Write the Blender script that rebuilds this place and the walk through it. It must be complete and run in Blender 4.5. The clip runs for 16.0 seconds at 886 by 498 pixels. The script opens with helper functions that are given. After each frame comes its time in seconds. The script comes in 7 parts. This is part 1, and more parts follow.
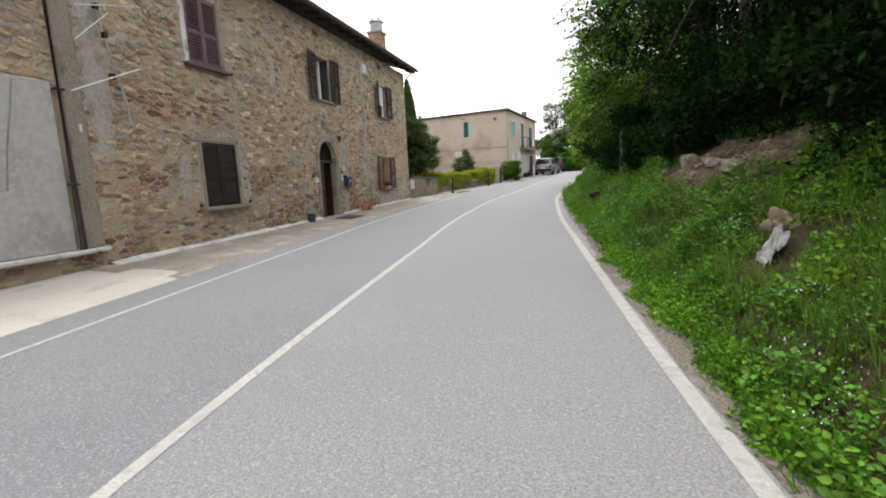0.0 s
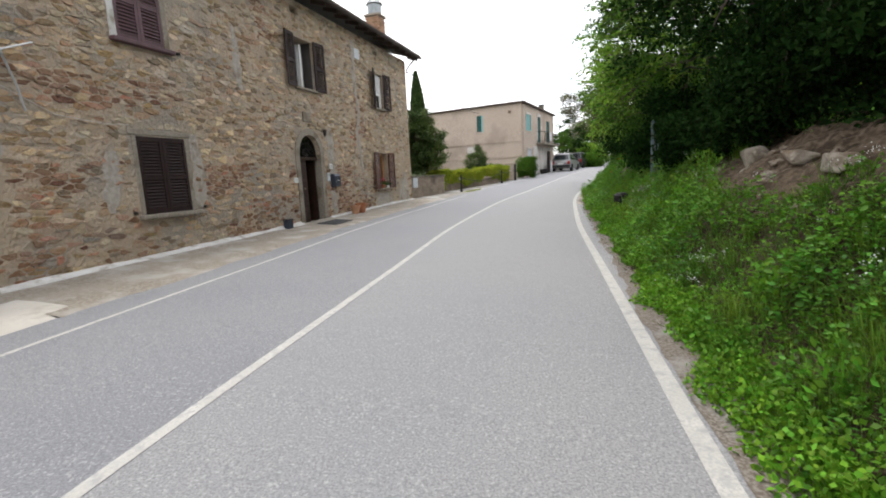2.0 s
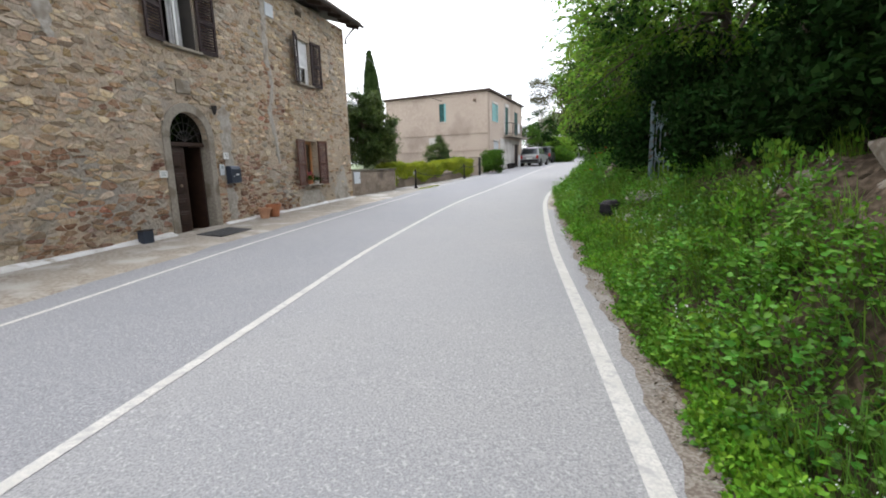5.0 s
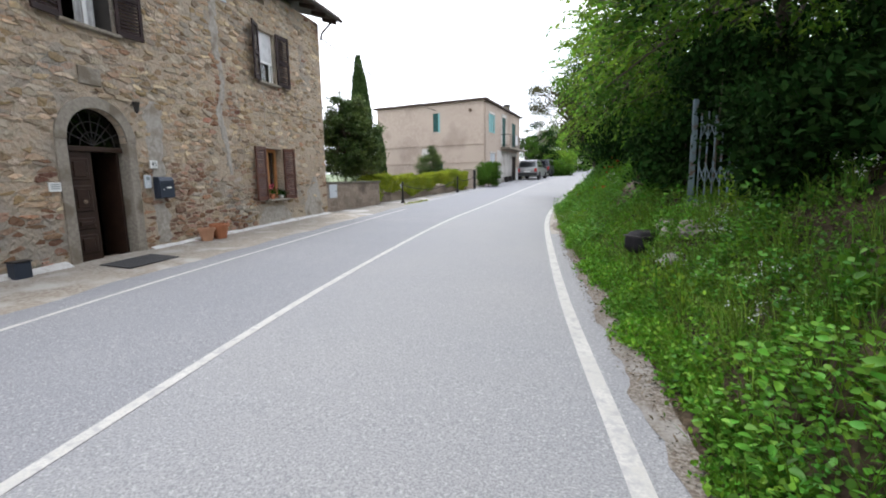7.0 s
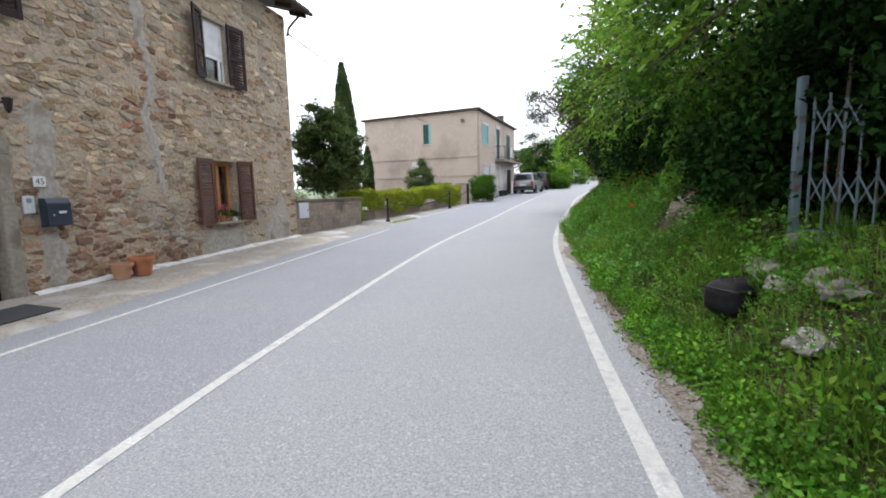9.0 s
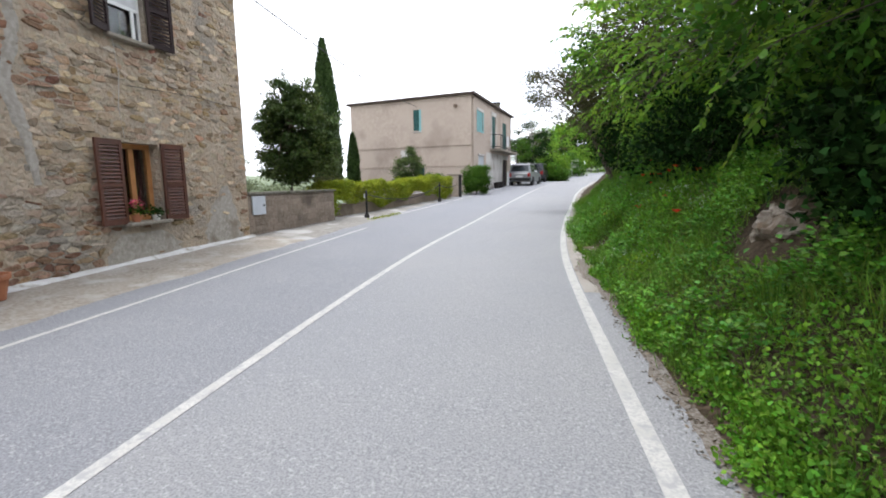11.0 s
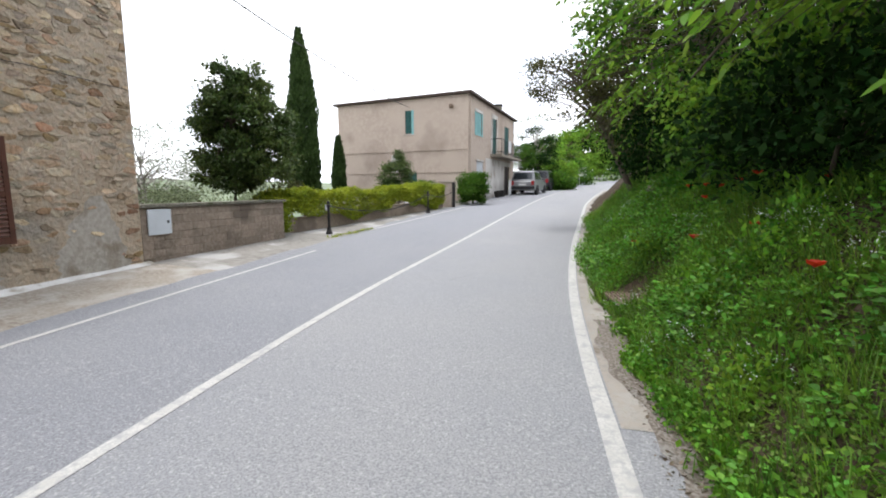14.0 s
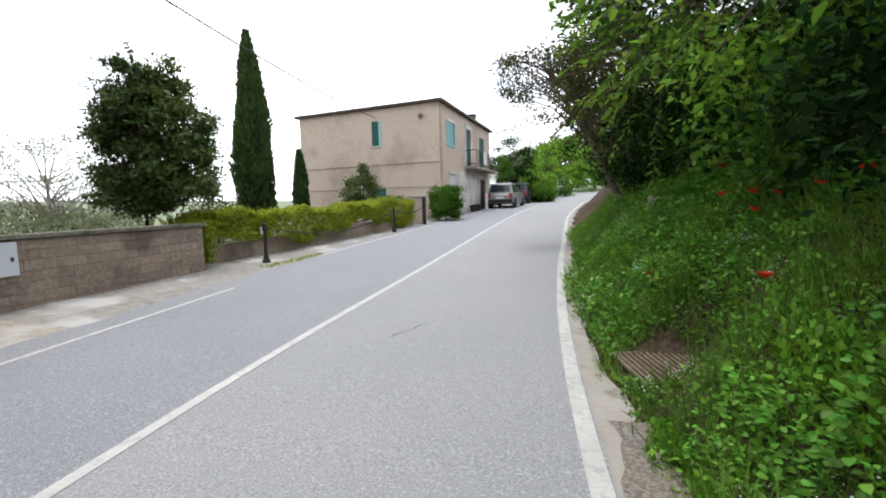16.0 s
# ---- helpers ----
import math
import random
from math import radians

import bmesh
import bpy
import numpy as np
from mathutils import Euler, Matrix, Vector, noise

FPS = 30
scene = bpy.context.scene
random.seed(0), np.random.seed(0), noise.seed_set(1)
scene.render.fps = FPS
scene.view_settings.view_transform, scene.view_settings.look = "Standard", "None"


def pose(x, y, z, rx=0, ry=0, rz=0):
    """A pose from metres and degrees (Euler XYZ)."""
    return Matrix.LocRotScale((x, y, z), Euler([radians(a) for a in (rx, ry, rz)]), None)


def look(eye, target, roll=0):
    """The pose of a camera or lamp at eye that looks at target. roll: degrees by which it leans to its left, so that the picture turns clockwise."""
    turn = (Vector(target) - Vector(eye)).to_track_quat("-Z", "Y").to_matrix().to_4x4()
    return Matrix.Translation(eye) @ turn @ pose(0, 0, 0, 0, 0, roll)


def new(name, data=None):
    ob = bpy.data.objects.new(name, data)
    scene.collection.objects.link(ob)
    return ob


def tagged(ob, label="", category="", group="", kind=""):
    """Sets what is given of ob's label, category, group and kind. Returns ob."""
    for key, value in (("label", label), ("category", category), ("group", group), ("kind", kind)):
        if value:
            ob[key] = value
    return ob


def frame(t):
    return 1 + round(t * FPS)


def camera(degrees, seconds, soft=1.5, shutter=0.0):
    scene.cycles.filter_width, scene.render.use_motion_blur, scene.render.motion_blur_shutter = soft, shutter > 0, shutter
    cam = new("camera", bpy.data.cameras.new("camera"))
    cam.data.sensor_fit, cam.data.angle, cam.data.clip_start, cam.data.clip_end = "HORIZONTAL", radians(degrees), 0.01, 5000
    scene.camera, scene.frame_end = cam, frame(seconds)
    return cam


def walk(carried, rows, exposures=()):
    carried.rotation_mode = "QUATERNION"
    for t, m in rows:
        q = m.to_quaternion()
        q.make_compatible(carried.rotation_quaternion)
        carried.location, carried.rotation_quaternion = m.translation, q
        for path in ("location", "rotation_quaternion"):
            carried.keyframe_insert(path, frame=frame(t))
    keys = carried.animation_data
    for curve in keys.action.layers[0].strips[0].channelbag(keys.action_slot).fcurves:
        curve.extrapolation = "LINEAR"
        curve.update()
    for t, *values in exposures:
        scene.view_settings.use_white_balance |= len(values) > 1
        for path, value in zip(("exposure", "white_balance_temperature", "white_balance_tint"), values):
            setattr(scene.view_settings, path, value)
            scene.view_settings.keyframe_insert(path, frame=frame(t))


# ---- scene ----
cam = camera(88.0, 16.0, 1.9)
PATH = [
    (0, (7.459, 3.444, 1.068), (6.901, 5.34, 0.763), -2.5),
    (0.5, (7.434, 3.944, 1.103), (6.888, 5.848, 0.825), -3.1),
    (1, (7.448, 4.461, 1.106), (6.808, 6.339, 0.858), -2.5),
    (1.5, (7.457, 4.941, 1.089), (6.854, 6.822, 0.773), -1.6),
    (2, (7.42, 5.46, 1.121), (6.788, 7.331, 0.803), -2.7),
    (2.5, (7.42, 5.977, 1.133), (6.737, 7.828, 0.801), -3.6),
    (3, (7.354, 6.535, 1.113), (6.704, 8.395, 0.766), -1.5),
    (3.5, (7.315, 7.049, 1.114), (6.68, 8.908, 0.739), -2.7),
    (4, (7.333, 7.62, 1.137), (6.758, 9.493, 0.738), -3.4),
    (4.5, (7.279, 8.145, 1.156), (6.765, 10.04, 0.773), -2.1),
    (7, (7.033, 10.665, 1.209), (6.542, 12.579, 0.903), -0.9),
    (7.5, (6.943, 11.155, 1.252), (6.503, 13.064, 0.853), -0.9),
    (8, (6.862, 11.642, 1.291), (6.394, 13.561, 0.974), -2.5),
    (8.5, (6.747, 12.161, 1.283), (6.321, 14.102, 1.062), -0.1),
    (9, (6.666, 12.678, 1.268), (6.199, 14.606, 1.019), -1.4),
    (11.5, (6.397, 15.284, 1.368), (5.959, 17.213, 1.074), -0.5),
    (12, (6.429, 15.754, 1.373), (5.992, 17.693, 1.152), -1.6),
    (12.5, (6.441, 16.187, 1.38), (6.026, 18.133, 1.185), -0.3),
    (13, (6.408, 16.746, 1.405), (6.041, 18.694, 1.134), -1.5),
    (13.5, (6.471, 17.184, 1.416), (6.039, 19.125, 1.201), -1.5),
    (14, (6.449, 17.661, 1.4), (5.984, 19.589, 1.137), -0.1),
    (14.5, (6.412, 18.162, 1.395), (5.962, 20.084, 1.074), -2.1),
    (15, (6.477, 18.64, 1.411), (5.986, 20.557, 1.122), -3.2),
    (15.5, (6.391, 19.133, 1.434), (5.962, 21.061, 1.117), -1.3),
    (16, (6.429, 19.623, 1.409), (6.043, 21.574, 1.208), -1.5),
]
walk(cam, [(t, look(eye, target, roll)) for t, eye, target, roll in PATH], [(0.0, 0.61, 6900, 11), (3.0, 0.69, 6650, 11), (4.5, 0.79, 6540, 11), (8.0, 0.82, 6280, 12), (9.2, 0.80, 6270, 12), (13.0, 0.78, 6420, 12), (16.0, 0.66, 6480, 11)])

# ---- daylight: bright overcast sky with a little blue, veiled sun ----
world = bpy.data.worlds.new("sky")
scene.world = world
world.use_nodes = True
wn, wl = world.node_tree.nodes, world.node_tree.links
wn.clear()
w_out = wn.new("ShaderNodeOutputWorld")
w_bg = wn.new("ShaderNodeBackground")
w_bg.inputs["Strength"].default_value = 0.15
w_sky = wn.new("ShaderNodeTexSky")
w_sky.sky_type = "NISHITA"
w_sky.sun_disc = False
w_sky.sun_elevation, w_sky.sun_rotation = radians(75), radians(-30)
w_cloud = wn.new("ShaderNodeTexNoise")
w_cloud.inputs["Scale"].default_value = 3.2
w_cloud.inputs["Detail"].default_value = 5
w_ramp = wn.new("ShaderNodeMapRange")
w_ramp.inputs["From Min"].default_value, w_ramp.inputs["From Max"].default_value = 0.34, 0.50
w_ramp.inputs["To Min"].default_value, w_ramp.inputs["To Max"].default_value = 0.42, 1.0
w_mix = wn.new("ShaderNodeMix")
w_mix.data_type = "RGBA"
w_mix.inputs["B"].default_value = (9.2, 9.45, 9.95, 1)
wl.new(w_cloud.outputs["Fac"], w_ramp.inputs["Value"])
wl.new(w_ramp.outputs["Result"], w_mix.inputs["Factor"])
wl.new(w_sky.outputs["Color"], w_mix.inputs["A"])
wl.new(w_mix.outputs["Result"], w_bg.inputs["Color"])
wl.new(w_bg.outputs["Background"], w_out.inputs["Surface"])

sun = new("sun", bpy.data.lights.new("sun", "SUN"))
sun.data.energy, sun.data.angle, sun.data.color = 1.5, radians(18), (1.0, 0.97, 0.92)
sun.matrix_world = look((-4, 7, 30), (0, 0, 0))


# ---- materials ----
def mat(name, base=(0.5, 0.5, 0.5), alt=None, scale=6.0, rough=0.8, metal=0.0, bump=0.0, bscale=60.0,
        fine=None, fscale=80.0, spots=None, sscale=2.0, slo=0.55, shi=0.65, vary=0.0, piece=0.0, trans=0.0, spec=0.4, palette=None, bdist=0.02):
    """Two colours mixed by broad noise, fine grain, stain spots, per-piece variation, bump."""
    m = bpy.data.materials.new(name)
    m.use_nodes = True
    n, l = m.node_tree.nodes, m.node_tree.links
    b = n["Principled BSDF"]
    b.inputs["Roughness"].default_value, b.inputs["Metallic"].default_value = rough, metal
    b.inputs["Specular IOR Level"].default_value = spec
    tc = n.new("ShaderNodeNewGeometry").outputs["Position"]

    def noise_tex(s, d=4):
        t = n.new("ShaderNodeTexNoise")
        t.inputs["Scale"].default_value, t.inputs["Detail"].default_value = s, d
        l.new(tc, t.inputs["Vector"])
        return t.outputs["Fac"]

    def mapped(v, lo, hi, a=0.0, z=1.0):
        r = n.new("ShaderNodeMapRange")
        for k, x in (("From Min", lo), ("From Max", hi), ("To Min", a), ("To Max", z)):
            r.inputs[k].default_value = x
        l.new(v, r.inputs["Value"])
        return r.outputs["Result"]

    def mixed(fac, a, c, mode="MIX"):
        x = n.new("ShaderNodeMix")
        x.data_type, x.blend_type = "RGBA", mode
        l.new(fac, x.inputs["Factor"])
        for k, v in (("A", a), ("B", c)):
            if isinstance(v, tuple):
                x.inputs[k].default_value = (*v, 1)
            else:
                l.new(v, x.inputs[k])
        return x.outputs["Result"]

    col = mixed(mapped(noise_tex(scale), 0.35, 0.65), base, alt or tuple(c * 0.75 for c in base))
    if fine:
        col = mixed(mapped(noise_tex(fscale, 3), 0.42, 0.62), col, fine)
    if spots:
        col = mixed(mapped(noise_tex(sscale, 6), slo, shi), col, spots)
    if vary or piece:
        oi = n.new("ShaderNodeObjectInfo").outputs["Random"]
        gi = n.new("ShaderNodeNewGeometry").outputs["Random Per Island"]
        add = n.new("ShaderNodeMath")
        add.operation = "ADD"
        l.new(oi, add.inputs[0]), l.new(gi, add.inputs[1])
        fr = n.new("ShaderNodeMath")
        fr.operation = "FRACT"
        l.new(add.outputs[0], fr.inputs[0])
        if palette:
            ramp = n.new("ShaderNodeValToRGB")
            while len(ramp.color_ramp.elements) < len(palette):
                ramp.color_ramp.elements.new(0.5)
            for k, c in enumerate(palette):
                ramp.color_ramp.elements[k].position = k / (len(palette) - 1)
                ramp.color_ramp.elements[k].color = (*c, 1)
            l.new(fr.outputs[0], ramp.inputs["Fac"])
            soft_mix = n.new("ShaderNodeMix")
            soft_mix.data_type = "RGBA"
            soft_mix.inputs["Factor"].default_value = 0.52
            l.new(col, soft_mix.inputs["A"]), l.new(ramp.outputs["Color"], soft_mix.inputs["B"])
            col = soft_mix.outputs["Result"]
        hsv = n.new("ShaderNodeHueSaturation")
        l.new(mapped(fr.outputs[0], 0, 1, 1 - vary, 1 + vary), hsv.inputs["Value"])
        if piece:
            mul = n.new("ShaderNodeMath")
            mul.operation = "MULTIPLY"
            l.new(fr.outputs[0], mul.inputs[0])
            mul.inputs[1].default_value = 7.13
            f2 = n.new("ShaderNodeMath")
            f2.operation = "FRACT"
            l.new(mul.outputs[0], f2.inputs[0])
            l.new(mapped(f2.outputs[0], 0, 1, 0.5 - piece, 0.5 + piece), hsv.inputs["Hue"])
        l.new(col, hsv.inputs["Color"])
        col = hsv.outputs["Color"]
    l.new(col, b.inputs["Base Color"])
    if bump:
        bp = n.new("ShaderNodeBump")
        bp.inputs["Strength"].default_value, bp.inputs["Distance"].default_value = bump, bdist
        l.new(noise_tex(bscale, 5), bp.inputs["Height"])
        l.new(bp.outputs["Normal"], b.inputs["Normal"])
    if trans:
        tr = n.new("ShaderNodeBsdfTranslucent")
        l.new(col, tr.inputs["Color"])
        mx = n.new("ShaderNodeMixShader")
        mx.inputs["Fac"].default_value = trans
        l.new(b.outputs["BSDF"], mx.inputs[1]), l.new(tr.outputs["BSDF"], mx.inputs[2])
        l.new(mx.outputs["Shader"], n["Material Output"].inputs["Surface"])
    return m


M = {
    "asphalt": mat("worn_asphalt", (0.262, 0.268, 0.285), (0.30, 0.30, 0.305), 0.4, 0.88, bump=0.5, bscale=120, fine=(0.195, 0.20, 0.21), fscale=85, spots=(0.355, 0.357, 0.362), sscale=55, slo=0.56, shi=0.66, spec=0.3),
    "asphaltdark": mat("darker_asphalt", (0.225, 0.232, 0.252), (0.255, 0.26, 0.275), 0.5, 0.86, bump=0.5, bscale=120, fine=(0.165, 0.17, 0.185), fscale=80, spots=(0.325, 0.33, 0.34), sscale=50, slo=0.57, shi=0.67, spec=0.3),
    "paint": mat("worn_road_paint", (0.50, 0.49, 0.465), (0.41, 0.40, 0.375), 5, 0.85, bump=0.3, bscale=150, fine=(0.38, 0.38, 0.37), fscale=60, spots=(0.33, 0.33, 0.33), sscale=14, slo=0.52, shi=0.66),
    "concrete": mat("pale_concrete", (0.33, 0.315, 0.285), (0.275, 0.26, 0.235), 2, 0.9, bump=0.4, bscale=50, fine=(0.29, 0.275, 0.25), fscale=20, spots=(0.21, 0.195, 0.175), sscale=2.2, slo=0.56, shi=0.7),
    "pavement": mat("dirty_grey_pavement", (0.235, 0.222, 0.20), (0.175, 0.163, 0.145), 1.1, 0.92, bump=0.5, bscale=40, fine=(0.255, 0.243, 0.22), fscale=9, spots=(0.37, 0.365, 0.35), sscale=0.7, slo=0.54, shi=0.6),
    "gutterc": mat("stained_gutter_concrete", (0.32, 0.302, 0.275), (0.25, 0.232, 0.207), 1.7, 0.95, bump=0.7, bscale=30, fine=(0.30, 0.27, 0.235), fscale=16, spots=(0.15, 0.125, 0.10), sscale=2.4, slo=0.56, shi=0.68),
    "earth": mat("loose_brown_earth", (0.098, 0.073, 0.052), (0.056, 0.042, 0.030), 2.2, 0.95, bump=1.0, bscale=14, bdist=0.05, fine=(0.16, 0.122, 0.088), fscale=18, spots=(0.06, 0.045, 0.031), sscale=3, spec=0.1),
    "palerock": mat("pale_fallen_rock", (0.27, 0.235, 0.195), (0.17, 0.135, 0.10), 3.5, 0.9, bump=1.0, bscale=11, bdist=0.05, fine=(0.34, 0.305, 0.255), fscale=14, spots=(0.19, 0.14, 0.095), sscale=3, spec=0.15),
    "ramp": mat("whitish_concrete", (0.52, 0.495, 0.445), (0.44, 0.415, 0.37), 1.5, 0.9, bump=0.3, bscale=50, fine=(0.47, 0.45, 0.41), fscale=20, spots=(0.33, 0.30, 0.26), sscale=1.8, slo=0.58, shi=0.72),
    "apron": mat("dirty_apron", (0.27, 0.235, 0.195), (0.205, 0.175, 0.142), 1.6, 0.95, bump=0.6, bscale=30, fine=(0.31, 0.285, 0.245), fscale=22, spots=(0.36, 0.345, 0.315), sscale=1.9, slo=0.5, shi=0.66),
    "soil": mat("soil", (0.050, 0.037, 0.024), (0.030, 0.024, 0.015), 2, 0.95, bump=0.8, bscale=25, fine=(0.080, 0.060, 0.040), fscale=22, spec=0.1),
    "verge": mat("gravel_verge", (0.135, 0.11, 0.09), (0.095, 0.076, 0.060), 3, 0.95, bump=0.4, bscale=60, fine=(0.22, 0.2, 0.175), fscale=50, spots=(0.24, 0.23, 0.215), sscale=3, slo=0.55, shi=0.68),
    "mortar": mat("lime_mortar", (0.44, 0.35, 0.26), (0.33, 0.255, 0.185), 1.6, 0.95, bump=1.0, bscale=15, bdist=0.06, fine=(0.38, 0.32, 0.245), fscale=12, spots=(0.29, 0.26, 0.22), sscale=0.8, slo=0.5, shi=0.62, spec=0.15),
    "stone": mat("rubble_stone", (0.48, 0.325, 0.185), (0.31, 0.245, 0.185), 0.55, 0.92, bump=1.0, bscale=15, bdist=0.055, fine=(0.42, 0.345, 0.245), fscale=12, spots=(0.31, 0.285, 0.24), sscale=0.6, slo=0.53, shi=0.64, vary=0.44, piece=0.010, spec=0.15, palette=((0.32, 0.265, 0.195), (0.48, 0.30, 0.125), (0.27, 0.245, 0.215), (0.44, 0.39, 0.315), (0.40, 0.30, 0.18), (0.28, 0.15, 0.09), (0.40, 0.36, 0.30), (0.19, 0.145, 0.10), (0.47, 0.36, 0.235))),
    "redstone": mat("red_brown_rubble", (0.27, 0.145, 0.09), (0.20, 0.125, 0.09), 0.9, 0.92, bump=1.0, bscale=15, bdist=0.055, fine=(0.31, 0.22, 0.16), fscale=12, spots=(0.28, 0.24, 0.195), sscale=1.1, slo=0.55, shi=0.66, vary=0.42, piece=0.010, spec=0.15, palette=((0.25, 0.12, 0.075), (0.36, 0.19, 0.10), (0.19, 0.12, 0.09), (0.40, 0.26, 0.14), (0.15, 0.09, 0.065), (0.30, 0.215, 0.16), (0.29, 0.12, 0.07))),
    "cement": mat("grey_cement", (0.255, 0.225, 0.185), (0.21, 0.185, 0.15), 2.5, 0.95, bump=0.6, bscale=35, fine=(0.29, 0.26, 0.215), fscale=22, spots=(0.17, 0.14, 0.105), sscale=2, spec=0.2),
    "smear": mat("pale_cement_smear", (0.345, 0.315, 0.275), (0.285, 0.255, 0.215), 2.2, 0.95, bump=0.7, bscale=24, fine=(0.39, 0.36, 0.315), fscale=14, spots=(0.23, 0.195, 0.155), sscale=3, slo=0.55, shi=0.68, spec=0.15),
    "stonecap": mat("mossy_coping", (0.15, 0.14, 0.11), (0.10, 0.095, 0.07), 2.5, 0.95, bump=0.7, bscale=30, fine=(0.19, 0.175, 0.14), fscale=16, spots=(0.07, 0.075, 0.04), sscale=3),
    "plaster": mat("grey_render", (0.40, 0.39, 0.37), (0.34, 0.33, 0.31), 1.2, 0.95, bump=0.3, bscale=40, fine=(0.43, 0.42, 0.4), fscale=14, spots=(0.27, 0.26, 0.25), sscale=1.4, slo=0.58, shi=0.75),
    "white": mat("white_plaster", (0.60, 0.60, 0.585), (0.48, 0.47, 0.44), 3, 0.9, bump=0.3, bscale=40, spots=(0.30, 0.27, 0.22), sscale=5, slo=0.54, shi=0.68),
    "b2wall": mat("stained_render", (0.455, 0.375, 0.31), (0.365, 0.295, 0.242), 0.35, 0.95, bump=0.3, bscale=15, fine=(0.44, 0.365, 0.30), fscale=5, spots=(0.30, 0.24, 0.195), sscale=0.5, slo=0.52, shi=0.70),
    "b2white": mat("pale_render", (0.55, 0.53, 0.5), (0.42, 0.4, 0.37), 1.2, 0.95, spots=(0.33, 0.29, 0.25), sscale=1.2),
    "brownwood": mat("dark_brown_shutter", (0.028, 0.015, 0.014), (0.020, 0.011, 0.010), 6, 0.6, vary=0.12, bump=0.1, bscale=40, spec=0.2),
    "redwood": mat("red_brown_shutter", (0.10, 0.036, 0.020), (0.07, 0.026, 0.015), 6, 0.5, vary=0.12, bump=0.1, bscale=40),
    "plumwood": mat("faded_plum_shutter", (0.12, 0.066, 0.075), (0.09, 0.05, 0.056), 6, 0.6, vary=0.12),
    "doorwood": mat("old_door_wood", (0.038, 0.020, 0.013), (0.026, 0.014, 0.010), 7, 0.5, bump=0.2, bscale=30, spec=0.25),
    "orangewood": mat("orange_window_wood", (0.46, 0.22, 0.085), (0.38, 0.17, 0.06), 8, 0.4),
    "teal": mat("dark_teal_shutter", (0.028, 0.10, 0.09), (0.02, 0.075, 0.07), 6, 0.6, vary=0.1, spec=0.2),
    "palet": mat("pale_teal_frame", (0.2, 0.42, 0.42), (0.16, 0.35, 0.35), 6, 0.6),
    "tile": mat("roof_tile", (0.20, 0.11, 0.075), (0.14, 0.085, 0.06), 3, 0.9, bump=0.4, bscale=20, spots=(0.2, 0.18, 0.14), sscale=4, vary=0.25, piece=0.02),
    "eave": mat("eave_boards", (0.055, 0.036, 0.026), (0.04, 0.027, 0.02), 3, 0.8, vary=0.2),
    "brick": mat("chimney_brick", (0.33, 0.20, 0.125), (0.27, 0.165, 0.105), 6, 0.9, bump=0.4, bscale=30, vary=0.25, piece=0.015),
    "zinc": mat("zinc_sheet", (0.30, 0.33, 0.34), (0.22, 0.25, 0.26), 4, 0.5, 0.7),
    "iron": mat("black_iron", (0.022, 0.022, 0.024), (0.03, 0.024, 0.02), 10, 0.5, 0.4),
    "rust": mat("rusty_grate", (0.235, 0.175, 0.13), (0.15, 0.105, 0.075), 10, 0.85, 0.3, bump=0.3),
    "pipe": mat("dark_brown_pipe", (0.05, 0.036, 0.03), (0.035, 0.026, 0.022), 5, 0.45, 0.2),
    "bluegrey": mat("blue_grey_gate_paint", (0.13, 0.18, 0.20), (0.10, 0.14, 0.155), 5, 0.6, spots=(0.10, 0.07, 0.05), sscale=9),
    "mailbox": mat("anthracite_mailbox", (0.035, 0.045, 0.065), (0.03, 0.038, 0.055), 4, 0.4, 0.2),
    "alu": mat("dull_aluminium", (0.55, 0.56, 0.57), (0.45, 0.46, 0.47), 9, 0.4, 0.7),
    "steel": mat("pale_grey_box", (0.52, 0.55, 0.58), (0.47, 0.5, 0.53), 4, 0.5),
    "ceramic": mat("white_ceramic", (0.72, 0.72, 0.70), (0.66, 0.66, 0.64), 5, 0.3),
    "blackink": mat("black_lettering", (0.02, 0.02, 0.02), (0.025, 0.025, 0.025), 5, 0.5),
    "terra": mat("terracotta", (0.42, 0.17, 0.085), (0.34, 0.13, 0.065), 5, 0.85, spots=(0.45, 0.32, 0.25), sscale=6, slo=0.6, shi=0.75),
    "terrapale": mat("pale_terracotta", (0.46, 0.26, 0.16), (0.38, 0.2, 0.12), 5, 0.85),
    "rubber": mat("doormat_rubber", (0.05, 0.05, 0.052), (0.035, 0.035, 0.037), 30, 0.95, bump=0.5, bscale=90),
    "bag": mat("black_bag", (0.007, 0.006, 0.008), (0.010, 0.009, 0.011), 4, 0.7, bump=0.4, bscale=14, spec=0.25),
    "plasticw": mat("clear_white_plastic", (0.42, 0.43, 0.43), (0.20, 0.20, 0.19), 9, 0.3, bump=0.6, bscale=18),
    "rock": mat("pale_rock", (0.215, 0.17, 0.13), (0.14, 0.10, 0.07), 2.5, 0.9, bump=1.0, bscale=12, fine=(0.27, 0.23, 0.185), fscale=14, spots=(0.10, 0.072, 0.045), sscale=2.5, spec=0.15),
    "graystone": mat("grey_stone", (0.26, 0.245, 0.215), (0.18, 0.165, 0.14), 4, 0.9, bump=0.8, bscale=20, vary=0.3),
    "blockwall": mat("weathered_block", (0.245, 0.195, 0.152), (0.195, 0.155, 0.122), 1.6, 0.95, bump=0.8, bscale=28, fine=(0.275, 0.225, 0.18), fscale=16, spots=(0.15, 0.12, 0.095), sscale=1.1, vary=0.16, spec=0.15),
    "curtain": mat("white_curtain", (0.62, 0.62, 0.62), (0.5, 0.5, 0.5), 6, 0.9),
